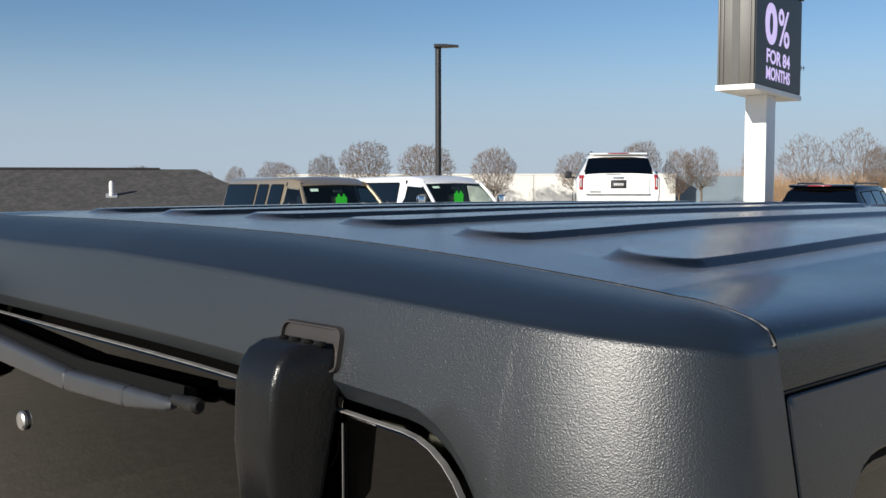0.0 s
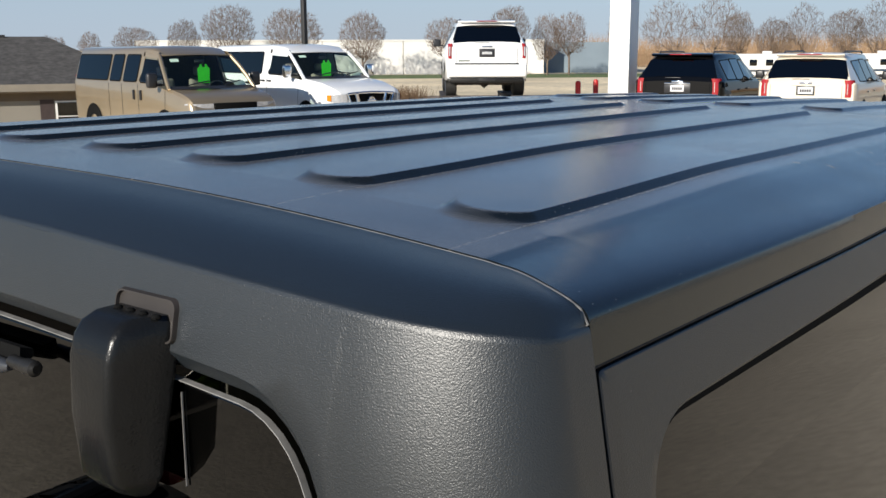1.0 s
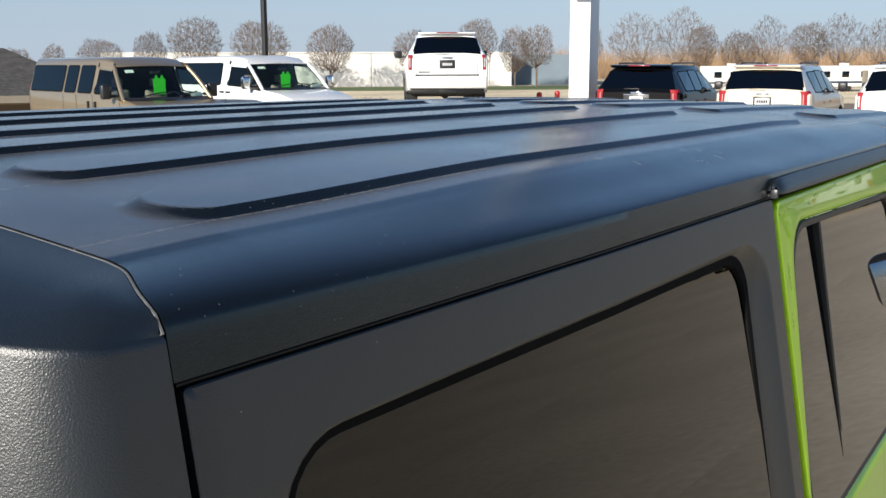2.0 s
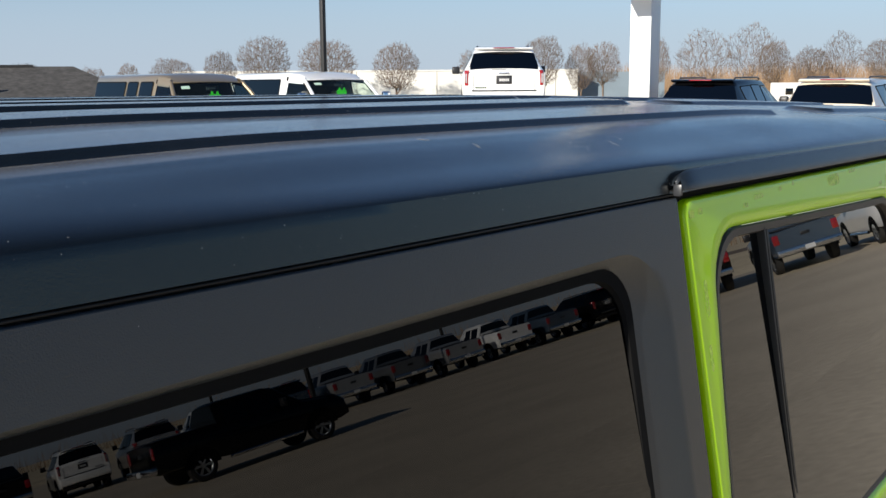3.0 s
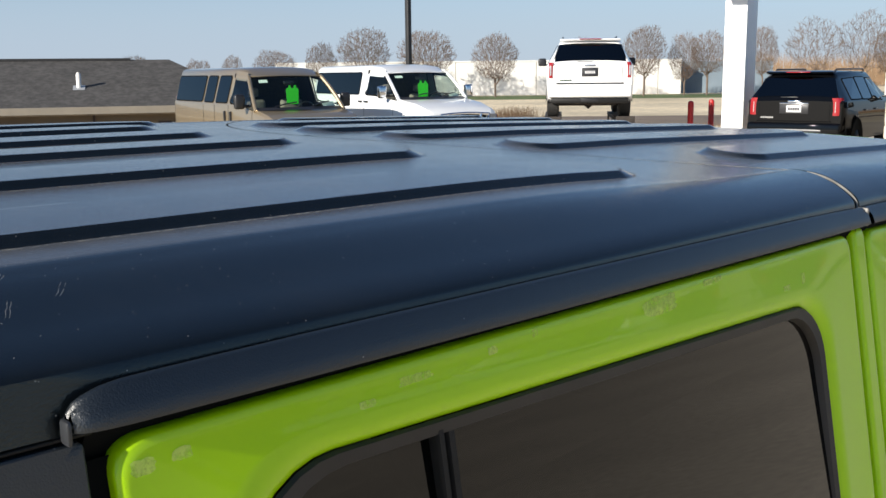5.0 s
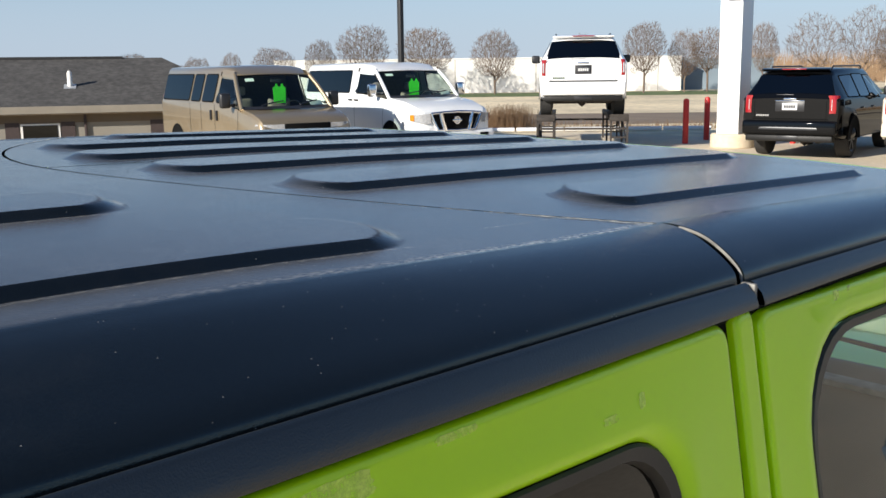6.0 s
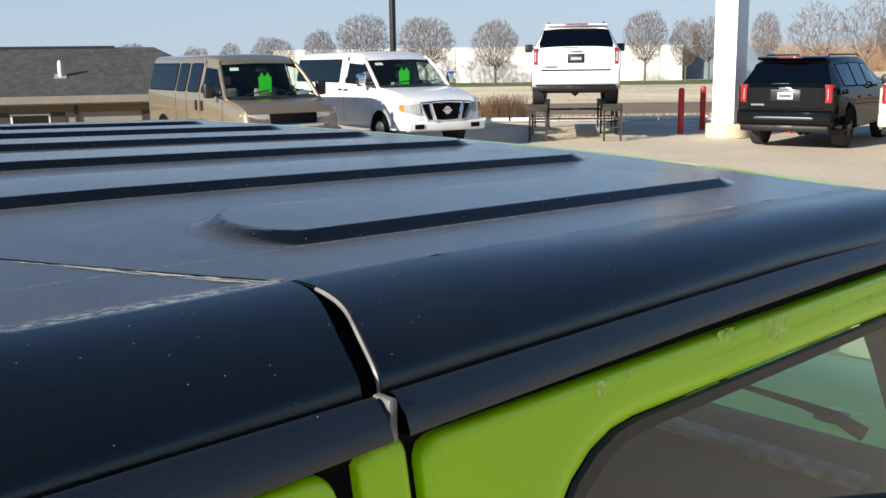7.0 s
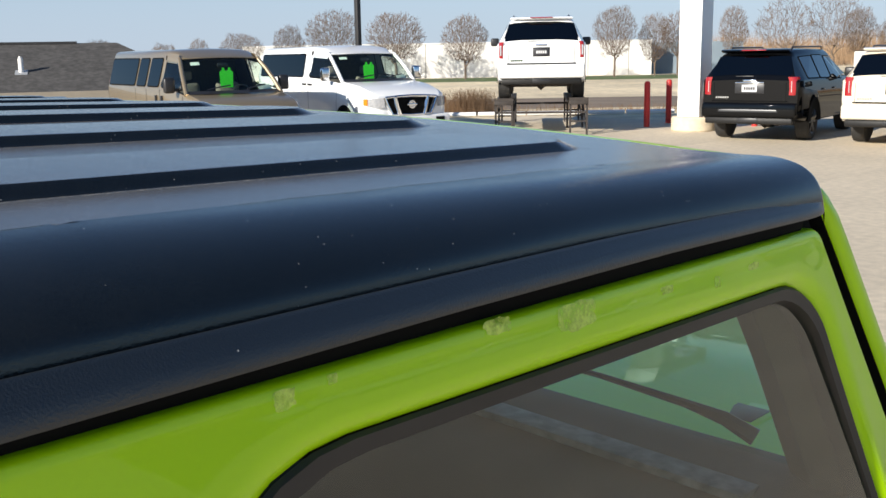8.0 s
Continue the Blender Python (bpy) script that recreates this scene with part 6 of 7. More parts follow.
def pickup(label, paint, m, rim="rim"):
    ob = shell("pickup_truck", label, "pickup", PICKUP, paint, m, "parked pickup row")
    part("bed_cover", box(bmesh.new(), -0.86, 0.86, 0.10, 1.80, 1.34, 1.365, 0.01), "plastic", ob, "black bed cover")
    part("rear_window", skin(bmesh.new(), slope_pane(PICKUP, 1.86, 1.92, 0.25, 0.92, 0.06, 0.008), False), "suv_glass", ob, "", 60)
    part("windshield", skin(bmesh.new(), slope_pane(PICKUP, 3.75, 4.42, 0.05, 0.95, 0.05, 0.006), False), "van_glass", ob, "", 60)
    for sg in (1, -1):
        for ya, yb in ((2.12, 2.78), (2.88, 3.80)):
            part("side_window", skin(bmesh.new(), side_pane(PICKUP, ya, yb, 0.08, 0.92, sg), False), "suv_glass", ob, "", 60)
        part("tail_light", box(bmesh.new(), *sorted((sg * 0.80, sg * 0.99)), -0.012, 0.14, 0.92, 1.22, 0.01), "red_lens", ob, "red tail light")
        part("headlight", box(bmesh.new(), *sorted((sg * 0.55, sg * 0.92)), 5.66, 5.80, 0.82, 0.99, 0.02), "clear_lens", ob)
        part("side_mirror", box(bmesh.new(), *sorted((sg * 1.03, sg * 1.25)), 3.72, 3.86, 1.24, 1.48, 0.03), "plastic", ob)
        part("side_step", tube(bmesh.new(), [(sg * 0.98, 2.0, 0.42), (sg * 0.98, 4.2, 0.42)], 0.05), "chrome", ob)
        for y in (1.20, 4.85):
            arch(ob, PICKUP, y, 0.41, sg)
            wheel_at(ob, sg * 1.0, y, 0.41, 0.28, sg, rim)
    part("bumper", box(bmesh.new(), -0.98, 0.98, -0.16, 0.0, 0.55, 0.74, 0.03), "chrome", ob, "chrome rear bumper")
    part("tailgate_trim", box(bmesh.new(), -0.14, 0.14, -0.014, 0.0, 1.02, 1.12, 0.01), "plastic", ob)
    part("license_plate", box(bmesh.new(), -0.15, 0.15, -0.168, -0.161, 0.58, 0.71), "plate", ob)
    return ob


pickup("black crew-cab pickup truck standing in the open lot", "black", pose(24.4, 13.2, 0, 0, 0, 99.7 - 90))
ROW = Vector((0.324, -0.946))
for x, y, paint, shade in ((12.5, 28.9, "black", "black"), (9.6, 30.6, "bluegrey", "slate blue"), (6.7, 31.9, "white", "white"), (3.8, 33.2, "black", "black"), (15.5, 27.7, "black", "black")):
    pickup(shade + " pickup truck parked with its tail to the open lot", paint, pose(x, y, 0, 0, 0, 62 - 90))
for k, (what, paint, shade) in enumerate((("p", "white", "white"), ("s", "black", "black"), ("p", "bluegrey", "slate blue"), ("p", "white", "white"), ("p", "silver", "silver"), ("p", "grey", "grey"), ("p", "silver", "silver"), ("s", "bluegrey", "slate blue"), ("p", "white", "white"),
                                          ("s", "silver", "silver"), ("s", "white", "white"), ("p", "black", "black"), ("p", "white", "white"), ("p", "white", "white"), ("s", "grey", "grey"), ("p", "white", "white"), ("p", "white", "white"), ("s", "white", "white"), ("p", "silver", "silver"))):
    q = Vector((29.6, 43.4)) + ROW * (2.95 * (k - 1))
    m = pose(q.x, q.y, 0, 0, 0, 19 - 90)
    if what == "p":
        pickup(shade + " pickup truck in the long parked row", paint, m)
    else:
        suv(shade + " SUV in the long parked row of trucks", paint, m, group="parked pickup row")

# ---------------------------------------------------------------- sign, bollards, lamp
sign = thing("pylon_sign", "tall white pylon sign with an LED message board", "sign", pose(-11.564, 22.953, 0, 0, 0, 11.8))
part("footing", lathe(bmesh.new(), [(0.50, 0.0), (0.52, 0.02), (0.52, 0.30), (0.49, 0.34)], "z", 32), "concrete", sign, "round concrete footing")
part("pillar", box(bmesh.new(), -0.265, 0.265, -0.40, 0.40, 0.345, 4.115, 0.01), "sign_white", sign, "white metal pillar")
part("tray", box(bmesh.new(), -0.47, 0.47, -2.10, 2.10, 4.12, 4.245, 0.01), "sign_white", sign, "white metal tray under the screen")
part("cabinet", box(bmesh.new(), -0.43, 0.43, -2.05, 2.05, 4.25, 6.79, 0.01), "sign_grey", sign, "dark grey LED cabinet")
for x in (-0.43, -0.335, 0.30, 0.385):
    part("corner_trim", box(bmesh.new(), x, x + 0.045, -2.075, -2.053, 4.25, 6.79, 0.004), "sign_grey", sign)
part("centre_panel", box(bmesh.new(), -0.10, 0.08, -2.060, -2.053, 4.25, 6.79), "lamp", sign)
part("upper_cabinet", box(bmesh.new(), -0.46, 0.46, -2.10, 2.10, 6.80, 7.5, 0.02), "galv", sign)
part("eave_light", box(bmesh.new(), 0.44, 0.50, -2.05, 2.08, 6.74, 6.80, 0.01), "lamp", sign, "dark strip over the screen")
screen = part("led_screen", box(bmesh.new(), 0.432, 0.450, -2.02, 2.04, 4.28, 6.72), "led", sign, "LED message screen")


def text(body, y0, y1, z0, z1, heavy):
    """Lit letters on the screen, facing +x, filling the given width and height."""
    cu = bpy.data.curves.new("letters", "FONT")
    cu.body, cu.extrude, cu.offset = body, 0.002, heavy
    tmp = new("letters", cu)
    dg = bpy.context.evaluated_depsgraph_get()
    me = bpy.data.meshes.new_from_object(tmp.evaluated_get(dg))
    bpy.data.objects.remove(tmp)
    xs, ys = [v.co.x for v in me.vertices], [v.co.y for v in me.vertices]
    kx, ky = (y1 - y0) / (max(xs) - min(xs)), (z1 - z0) / (max(ys) - min(ys))
    me.transform(Matrix(((0, 0, 1, 0.4535), (kx, 0, 0, y0 - kx * min(xs)), (0, ky, 0, z0 - ky * min(ys)), (0, 0, 0, 1))))
    me.materials.clear()
    me.materials.append(M["led_on"])
    ob = new("letters", me)
    ob.parent = screen
    return ob


part("antenna", tube(bmesh.new(), [(0.0, 2.05, 5.03), (0.35, 2.85, 5.07)], 0.012, 6), "lamp", sign, "small antenna on the sign")
for k in range(6):
    f = 0.35 + 0.12 * k
    part("antenna_rod", tube(bmesh.new(), [(0.35 * f, 2.05 + 0.80 * f, 4.99), (0.35 * f, 2.05 + 0.80 * f, 5.13)], 0.007, 5), "lamp", sign)

text("0", -1.277, -0.265, 5.285, 6.288, 0.045)
text("%", -0.16, 0.853, 5.333, 6.269, 0.012)
text("FOR 84", -1.13, 0.939, 4.831, 5.177, 0.032)
text("MONTHS", -1.148, 0.973, 4.434, 4.753, 0.032)

for x, y in ((-13.1, 23.3), (-13.35, 24.7), (-11.3, 23.6), (-11.0, 24.9)):
    b = thing("bollard", "red painted steel bollard beside the sign", "bollard", pose(x, y, 0), "bollards round the sign")
    part("post", lathe(bmesh.new(), [(0.075, 0.0), (0.075, 1.08), (0.06, 1.12), (0.02, 1.14)], "z", 20), "red", b)

lamp = thing("street_lamp", "dark bronze parking lot lamp post with a flat head", "lamp post", pose(-20.15, 19.9, -0.012))
part("post", box(bmesh.new(), -0.065, 0.065, -0.065, 0.065, 0.0, 5.9, 0.008), "lamp", lamp)
part("base", box(bmesh.new(), -0.15, 0.15, -0.15, 0.15, 0.0, 0.12, 0.01), "lamp", lamp)
bm = bmesh.new()
skin(bm, [[(x * AX_U.x - w * AX_S.x, x * AX_U.y - w * AX_S.y, z) for w, z in rounded([(-0.16, 5.93 - 0.5 * h), (0.16, 5.93 - 0.5 * h), (0.16, 5.93 + h), (-0.16, 5.93 + h)], 0.02, 3, 1)] for x, h in ((-0.12, 0.06), (0.2, 0.06), (0.55, 0.03), (0.60, 0.02))], True, True, True)
part("lamp_head", bm, "lamp", lamp)

for x, y in ((33.0, 26.0), (46.0, 48.0), (40.0, 8.0), (62.0, 40.0)):
    copy_thing(lamp, Matrix.Translation((x, y, 0)) @ Matrix.Scale(1.25, 4))

# ---------------------------------------------------------------- house on the lower ground
hx, hy = su(31.8, -16.5)
HB = -1.75
house = thing("low_building", "low beige building with a dark shingle roof and brown shutters", "house", pose(hx, hy, HB, 0, 0, math.degrees(math.atan2(AX_U.y, AX_U.x)) + 18))
L0, L1, W0, W1 = -14.0, 9.3, 0.0, 9.0
part("wall", box(bmesh.new(), L0 + 0.5, L1 - 0.5, W0 + 0.5, W1 - 0.5, 0, 2.55), "siding", house, "beige siding wall")
bm = bmesh.new()
EZ, RZ = 2.62, 4.25
a = [(L0, W0, EZ), (L1, W0, EZ), (L1 - 3.2, (W0 + W1) / 2, RZ), (L0 + 3.2, (W0 + W1) / 2, RZ), (L1, W1, EZ), (L0, W1, EZ)]
vs = [bm.verts.new(p) for p in a]
for f in ((0, 1, 2, 3), (1, 4, 2), (4, 5, 3, 2), (5, 0, 3)):
    bm.faces.new([vs[i] for i in f])
roof = part("roof", bm, "shingle", house, "dark grey shingle hip roof", 0)
part("ridge_cap", box(bmesh.new(), L0 + 3.2, L1 - 4.6, (W0 + W1) / 2 - 0.12, (W0 + W1) / 2 + 0.12, RZ - 0.03, RZ + 0.06), "lamp", roof)
part("fascia", box(bmesh.new(), L0 - 0.02, L1 + 0.02, W0 - 0.03, W0 + 0.02, EZ - 0.22, EZ + 0.02), "soffit", house, "pale gutter along the eave")
part("soffit", box(bmesh.new(), L0, L1, W0, W0 + 0.5, EZ - 0.26, EZ - 0.21), "fascia", house)
part("frieze", box(bmesh.new(), L0 + 0.5, L1 - 0.5, W0 + 0.46, W0 + 0.499, EZ - 0.55, EZ - 0.265), "fascia", house, "brown band under the eave")
for xc in (-11.9, -7.3, -2.65, 2.0, 6.65):
    part("downspout", box(bmesh.new(), xc + 1.40, xc + 1.48, W0 + 0.40, W0 + 0.498, 0.1, 2.38, 0.01), "shutter", house, "brown downspout")
    win = part("window", box(bmesh.new(), xc - 0.62, xc + 0.62, W0 + 0.44, W0 + 0.497, 1.0, 2.05), "wall_white", house, "white window frame")
    for k in range(2):
        part("pane", box(bmesh.new(), xc - 0.55, xc + 0.55, W0 + 0.425, W0 + 0.436, 1.06 + 0.49 * k, 1.51 + 0.49 * k), "suv_glass", win)
    for sg in (-1, 1):
        part("shutter", box(bmesh.new(), xc + sg * 0.88 - 0.22, xc + sg * 0.88 + 0.22, W0 + 0.45, W0 + 0.495, 0.95, 2.10), "shutter", house, "dark brown shutter")
slope_z = lambda yy: EZ + (RZ - EZ) * (yy / ((W0 + W1) / 2))
vx, vy = 2.95, 1.75
part("vent_pipe", tube(bmesh.new(), [(vx, vy, slope_z(vy) - 0.05), (vx, vy, slope_z(vy) + 0.46), (vx, vy, slope_z(vy) + 0.54)], [0.085, 0.085, 0.04], 12), "wall_white", roof, "white vent pipe")
part("flashing", skin(bmesh.new(), [[(vx + a, vy + b, slope_z(vy + b) + h) for a in (-0.2, 0.2)] for b, h in ((-0.22, 0.012), (-0.08, 0.03), (0.08, 0.03), (0.2, 0.012))], False), "galv", roof)
part("roof_vent", box(bmesh.new(), -2.3, -1.8, 2.6, 3.0, slope_z(2.8) - 0.1, slope_z(2.8) + 0.16), "lamp", roof)

# ---------------------------------------------------------------- far building, trees
FAR = -1.76
bx, by = su(150, 0)
far = thing("long_building", "long low white commercial building behind bare trees", "building", pose(bx, by, FAR, 0, 0, math.degrees(math.atan2(AX_U.y, AX_U.x))))
part("wall", box(bmesh.new(), -30, 30.4, 0, 30, 0, 4.9), "wall_white", far, "white panel wall")
part("coping", box(bmesh.new(), -30.1, 30.5, -0.1, 30, 4.9, 5.1), "wall_white", far)
part("wing", box(bmesh.new(), 30.6, 45, 4, 30, 0, 4.7), "wall_blue", far, "blue-grey end wing")
for k in range(10):
    part("panel_joint", box(bmesh.new(), -27 + 6 * k - 0.04, -27 + 6 * k + 0.04, -0.03, 0.0, 0, 4.9), "soffit", far)


def bare_tree(seed, height, width, low, count):
    """A leafless tree: limbs that fan out of a short trunk and fork on towards points spread through a rounded crown."""
    rnd = random.Random(seed)
    fork = height * low
    nodes = [Vector((0, 0, 0)), Vector((0.03, 0.02, fork * 0.5)), Vector((0.0, 0.05, fork))]
    up = [-1, 0, 1]
    mid, half = (fork + height) / 2 + 0.04 * height, (height - fork) / 2
    aims = []
    while len(aims) < count:
        p = Vector((rnd.uniform(-1, 1), rnd.uniform(-1, 1), rnd.uniform(-1, 1)))
        d = p.length
        if d > 1 or rnd.random() > 0.35 + 0.65 * d or p.z < -0.82:
            continue
        lump = 0.96 + 0.20 * noise.noise(p.normalized() * 1.9 + Vector((seed, 0, 0)))
        wide = 1.0 if p.z > -0.2 else 1.0 + 0.35 * (p.z + 0.2)
        aims.append(Vector((p.x * width / 2 * lump * wide, p.y * width / 2 * lump * wide, mid + p.z * half * lump)))
    aims.sort(key=lambda p: (p - nodes[2]).length)
    pos = np.zeros((count * 5 + 10, 3))
    for k, p in enumerate(nodes):
        pos[k] = p
    reach = [0.0, 0.0, 0.0]
    for p in aims:
        n = len(nodes)
        away = np.linalg.norm(pos[2:n] - np.array(p), axis=1)
        out = pos[2:n] - pos[2]
        size = np.linalg.norm(out, axis=1) + 0.05
        along = ((np.array(p) - pos[2:n]) * out).sum(axis=1) / (size * (away + 0.01))
        k = int(np.argmin(away * (1 + 1.3 * (1 - along)) + 0.10 * np.array(reach[2:]))) + 2
        a = nodes[k]
        steps = 1 if (p - a).length < 0.5 else (2 if (p - a).length < 1.2 else 3)
        back = (a - nodes[up[k]]).normalized()
        bend = a + back * (p - a).length * 0.12
        last = k
        for i in range(1, steps + 1):
            t = i / steps
            q = a * (1 - t) ** 2 + bend * (2 * t * (1 - t)) + p * t * t
            nodes.append(q)
            pos[len(nodes) - 1] = q
            up.append(last)
            reach.append(reach[last] + (q - nodes[last]).length)
            last = len(nodes) - 1
    load = [0.0] * len(nodes)
    kids = [0] * len(nodes)
    for u in up[1:]:
        kids[u] += 1
    for k in range(len(nodes) - 1, 0, -1):
        if kids[k] == 0:
            load[k] = 0.0080 ** 2
        load[up[k]] += load[k]
    trunk, crown = bmesh.new(), bmesh.new()
    for k in range(1, len(nodes)):
        r = math.sqrt(load[k])
        if r > 0.045:
            tube(trunk, [nodes[up[k]], nodes[k]], [min(math.sqrt(load[up[k]]), r * 1.35), r], 6, False)
        else:
            tube(crown, [nodes[up[k]], nodes[k]], [max(r, 0.017) * 1.1, max(r, 0.015)], 3, False)
        if kids[k] == 0:
            d = (nodes[k] - nodes[up[k]]).normalized()
            for _ in range(4):
                e = (d + Vector((rnd.uniform(-1, 1), rnd.uniform(-1, 1), rnd.uniform(-0.5, 0.9))) * 0.8).normalized()
                b = nodes[k].lerp(nodes[up[k]], rnd.uniform(0, 0.8))
                tube(crown, [b, b + e * rnd.uniform(0.3, 0.7)], [0.014, 0.009], 3, False)
    return trunk, crown


kinds = []
SIZES = ((9.2, 8.4, 0.20, 2100), (8.7, 9.0, 0.16, 2300), (9.0, 7.4, 0.24, 1800), (11.4, 9.0, 0.20, 1100))
for k, (h, w, low, count) in enumerate(SIZES):
    proto = thing("tree", "bare round-crowned tree without leaves", "tree", pose(*su(124, -200 + 3 * k), FAR), "bare trees")
    t, c = bare_tree(31 + k, h, w, low, count)
    part("trunk", t, "bark", proto)
    part("crown", c, "twig", proto, "fine bare twigs")
    kinds.append(proto)
rt = random.Random(5)
# how far along the far row, height, width
for i, (u, h, w) in enumerate(((-48, 6.0, 5.5), (-39.3, 5.4, 4.7), (-34.2, 5.9, 3.2), (-27.5, 6.5, 5.9), (-21.8, 7.5, 4.8), (-15.6, 9.3, 7.6), (-6.8, 8.9, 8.3), (2.7, 8.4, 6.7), (14.0, 7.6, 6.0), (23.0, 9.2, 5.9), (29.0, 8.2, 5.0), (32.2, 8.4, 5.2), (39.6, 9.0, 4.2),
                               (45.6, 9.8, 8.4), (52.7, 10.6, 8.0), (57.5, 8.6, 4.6), (61.5, 7.6, 6.0), (66.5, 9.6, 6.5), (72.0, 8.8, 6.0), (78.5, 10.0, 7.5), (86.0, 9.6, 7.0), (94.0, 8.8, 6.5))):
    k = 3 if h > 9.5 else i % 3
    x, y = su(139 + rt.uniform(-2, 3), u)
    h0, w0 = SIZES[k][:2]
    copy_thing(kinds[k], Matrix.Translation((x, y, FAR)) @ Matrix.Rotation(rt.uniform(0, 6.28), 4, "Z") @ Matrix.Diagonal((w / w0, w / w0, h / h0, 1)))
for p in kinds:
    for ch in list(p.children):
        bpy.data.objects.remove(ch)
    bpy.data.objects.remove(p)



def caravan(label, m, length, stripe):
    """A white travel trailer."""
    ob = thing("travel_trailer", label, "trailer", m, "trailers on the far lot")
    bm = skin(bmesh.new(), [[(x, y, z) for y, z in rounded([(-1.2, 0.55), (1.2, 0.55), (1.2, 3.05), (-1.2, 3.05)], 0.15, 3, 1)] for x in (0, 0.04, length - 0.5, length)], True, True, True)
    part("body", bm, "wall_white", ob)
    part("stripe", box(bmesh.new(), 0.05, length - 0.3, -1.215, -1.203, 1.0, 1.25), stripe, ob)
    for k in range(3):
        part("window", box(bmesh.new(), 0.8 + k * length * 0.3, 1.7 + k * length * 0.3, -1.22, -1.204, 1.7, 2.4, 0.01), "suv_glass", ob)
    part("door", box(bmesh.new(), length * 0.72, length * 0.72 + 0.7, -1.225, -1.203, 0.65, 2.5, 0.01), "soffit", ob)
    part("air_conditioner", box(bmesh.new(), length * 0.45, length * 0.45 + 0.9, -0.4, 0.4, 3.05, 3.35, 0.08), "wall_white", ob)
    for k in range(2):
        part("wheel", lathe(bmesh.new(), [(0.05, -1.20), (0.25, -1.21), (0.36, -1.19), (0.36, -1.0), (0.05, -1.0)], "y", 16, (length * 0.42 + 0.8 * k, 0, 0.36)), "tyre", ob)
    return ob


turn = math.degrees(math.atan2(AX_U.y, AX_U.x))
for s, u, ln, stripe in ((112, 45.5, 6.5, "grey"), (112, 59.0, 8.0, "bluegrey"), (114, 68.5, 7.0, "grey"), (112, 78.0, 8.0, "bluegrey")):
    caravan("white travel trailer with a %s stripe on the far lot" % ("grey" if stripe == "grey" else "blue"), pose(*su(s, u), FAR, 0, 0, turn), ln, stripe)

# far brush and woods
bm = bmesh.new()
rb = random.Random(9)
for k in range(42000):
    if k < 34000:
        u, s = rb.uniform(-130, 230), rb.uniform(190, 230)
    else:
        a = rb.uniform(-2.9, 0.45)
        u, s = 260 * math.cos(a), 260 * math.sin(a)
    x, y = su(s, u)
    hmax = 4.0 + 1.6 * noise.noise((u * 0.05, 3.1, s * 0.05)) + 3.6 * smooth01((u - 40) / 18)
    h = hmax * rb.uniform(0.35, 1.0)
    w = rb.uniform(0.02, 0.07)
    lean = rb.uniform(-1.3, 1.3)
    p0 = Vector((x, y, FAR - 0.2 + rb.random() ** 2 * h * 0.7))
    h -= p0.z - FAR
    rt_v = Vector((y - EYE0.y, EYE0.x - x, 0)).normalized()
    bm.faces.new([bm.verts.new(p) for p in (p0 - rt_v * w, p0 + rt_v * w, p0 + rt_v * (lean + 0.03) + Vector((0, 0, h)))])
tagged(part("far_woods", bm, "willow", None, "", 0), "far orange-brown leafless woods along the horizon", "woods", kind="stuff")


# ---------------------------------------------------------------- pavement, road, lawn


def ribbon(name, s0, s1, u0, u1, mat, label, category, lift=0.02):
    rows = []
    for k in range(9):
        s = s0 + (s1 - s0) * k / 8
        rows.append([(*su(s, u), ground_z(*su(s, u)) + lift) for u in np.linspace(u0, u1, 60)])
    return tagged(part(name, skin(bmesh.new(), rows, False), mat, None, "", 60), label, category, kind="structure")


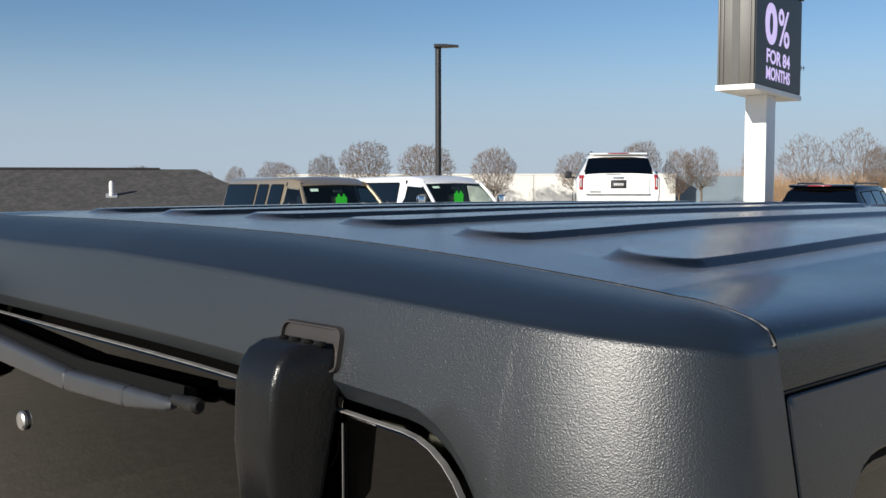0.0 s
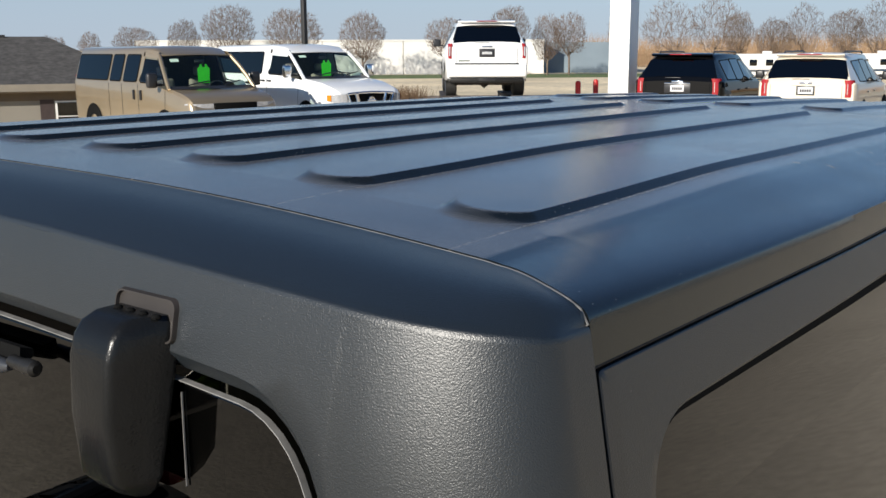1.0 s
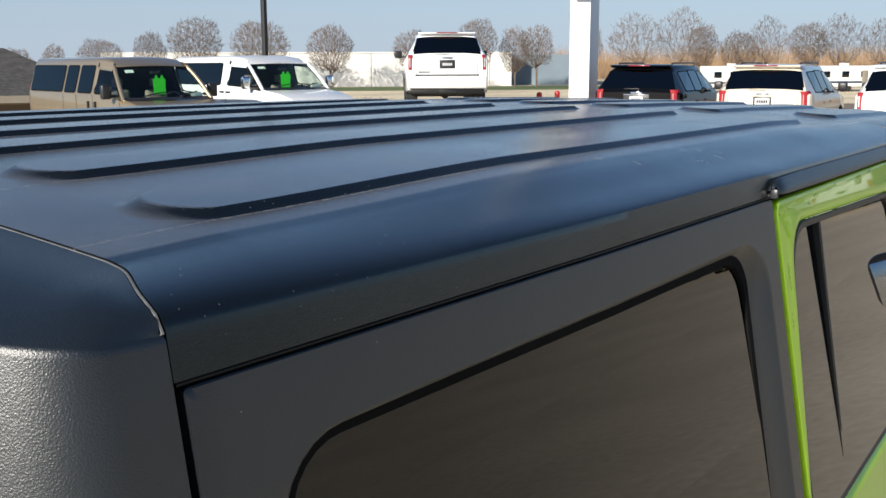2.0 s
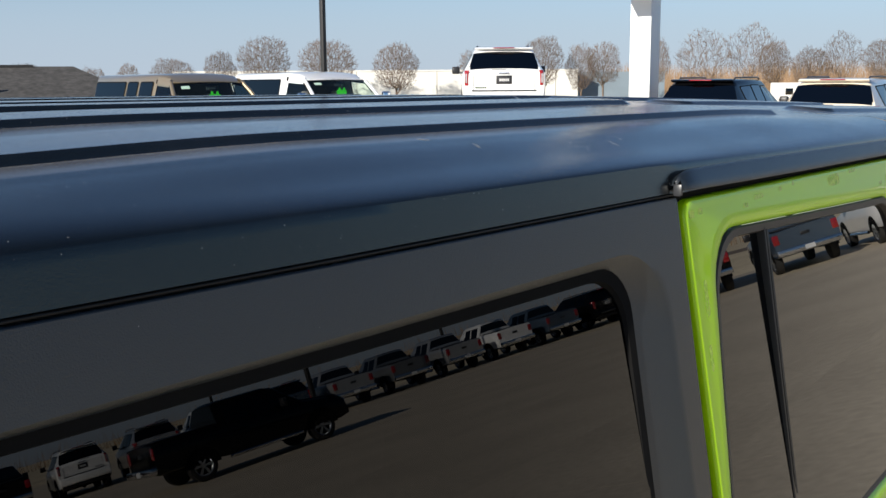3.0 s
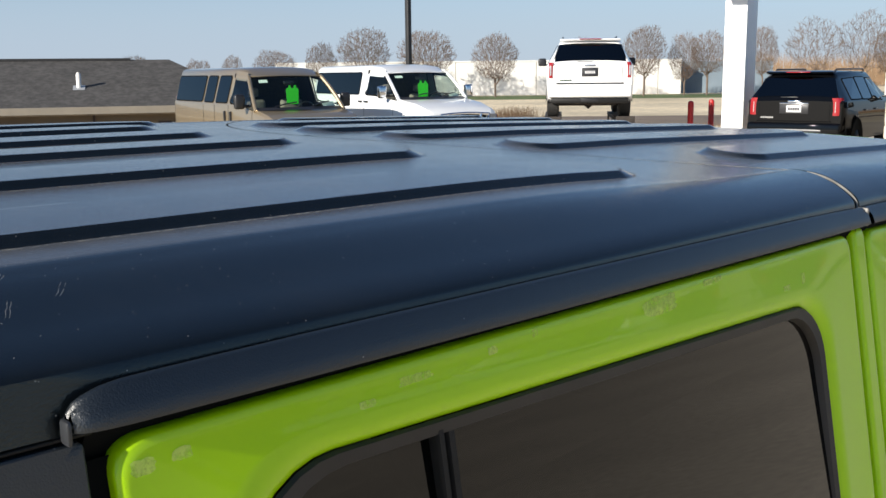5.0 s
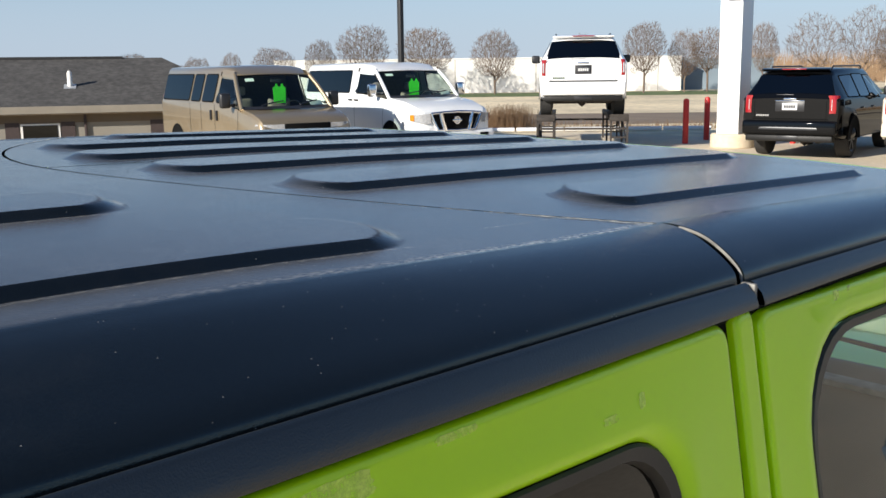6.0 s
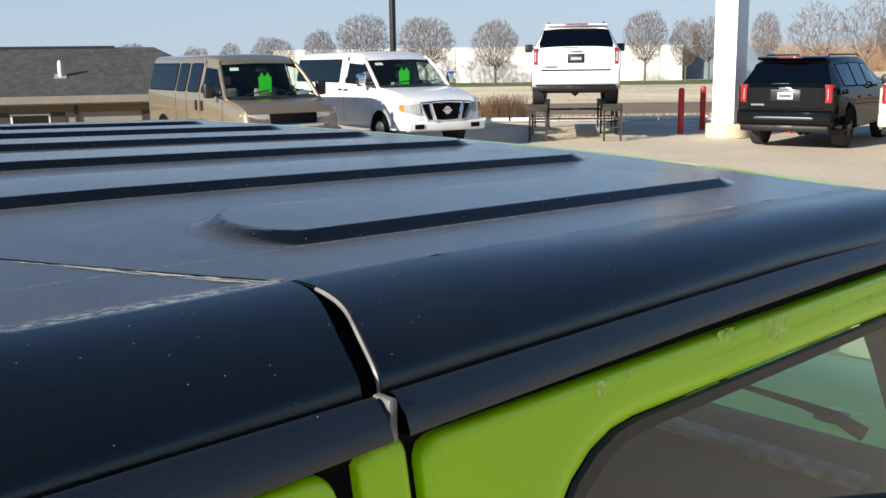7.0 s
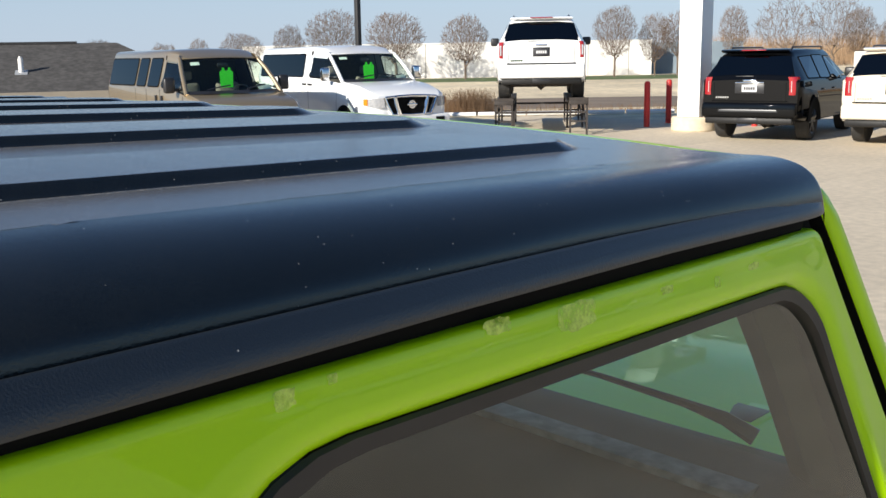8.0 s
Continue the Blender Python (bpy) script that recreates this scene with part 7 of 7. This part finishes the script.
ribbon("road", 58, 80, -140, 260, "asphalt", "brown-grey asphalt road below the lot", "road")
ribbon("lawn", 128, 146, -140, 260, "lawn", "strip of green lawn before the far building", "lawn")
rail = thing("guard_rail", "low pale rail lying along the edge of the lot", "rail")
for k in range(7):
    a, b = su(30.6, -3.4 + 1.5 * k), su(30.6, -3.4 + 1.5 * (k + 1) - 0.06)
    part("rail_length", tube(bmesh.new(), [(*a, 0.075), (*b, 0.075)], 0.065, 8), "sign_white", rail)
# dry weeds behind the rail
bm = bmesh.new()
rw = random.Random(17)
for k in range(2600):
    u = rw.gauss(0.9, 0.45) if k < 1300 else rw.uniform(-4.5, 9.0)
    s = 31.6 + rw.random() * 1.8
    x, y = su(s, u)
    h = (rw.uniform(0.25, 0.85) if k < 1300 else rw.uniform(0.08, 0.30))
    g = ground_z(x, y) - 0.02
    lean = Vector((rw.gauss(0, 0.22), rw.gauss(0, 0.22), 0)) * h
    tube(bm, [(x, y, g), (x + lean.x * 0.4, y + lean.y * 0.4, g + h * 0.6), (x + lean.x, y + lean.y, g + h)], [0.007, 0.005, 0.002], 3, False)
tagged(part("dry_weeds", bm, "willow", None, "", 0), "dry brown weeds at the edge of the lot", "weeds", kind="stuff")
SLAB = 4.5
bm = bmesh.new()
box(bm, -SLAB / 2 + 0.0006, SLAB / 2 - 0.0006, -SLAB / 2 + 0.0006, SLAB / 2 - 0.0006, -0.15, 0.0, 0.001, 1)
slab_mesh = bpy.data.meshes.new("slab")
bm.to_mesh(slab_mesh)
bm.free()
slab_mesh.materials.append(M["concrete"])
near, rest = [], bmesh.new()
for i in range(-16, 17):
    for j in range(-16, 9):
        x, y = 1.6 + i * SLAB, 0.8 + j * SLAB
        d = Vector((x, y)) - EYE0
        s, u = d.dot(AX_S), d.dot(AX_U)
        if s > (28.4 if u > -4 else 23.0):
            continue
        if abs(d.x) < 26 and -20 < d.y < 32:
            near.append((x, y))
        else:
            box(rest, x - SLAB / 2 + 0.0006, x + SLAB / 2 - 0.0006, y - SLAB / 2 + 0.0006, y + SLAB / 2 - 0.0006, -0.15, 0.0)
pavement = tagged(part("pavement", rest, "concrete", None, "", 0), "tan concrete parking lot slabs", "pavement", kind="structure")
for x, y in near:
    ob = new("slab", slab_mesh)
    ob.parent = pavement
    ob.location = (x, y, 0)
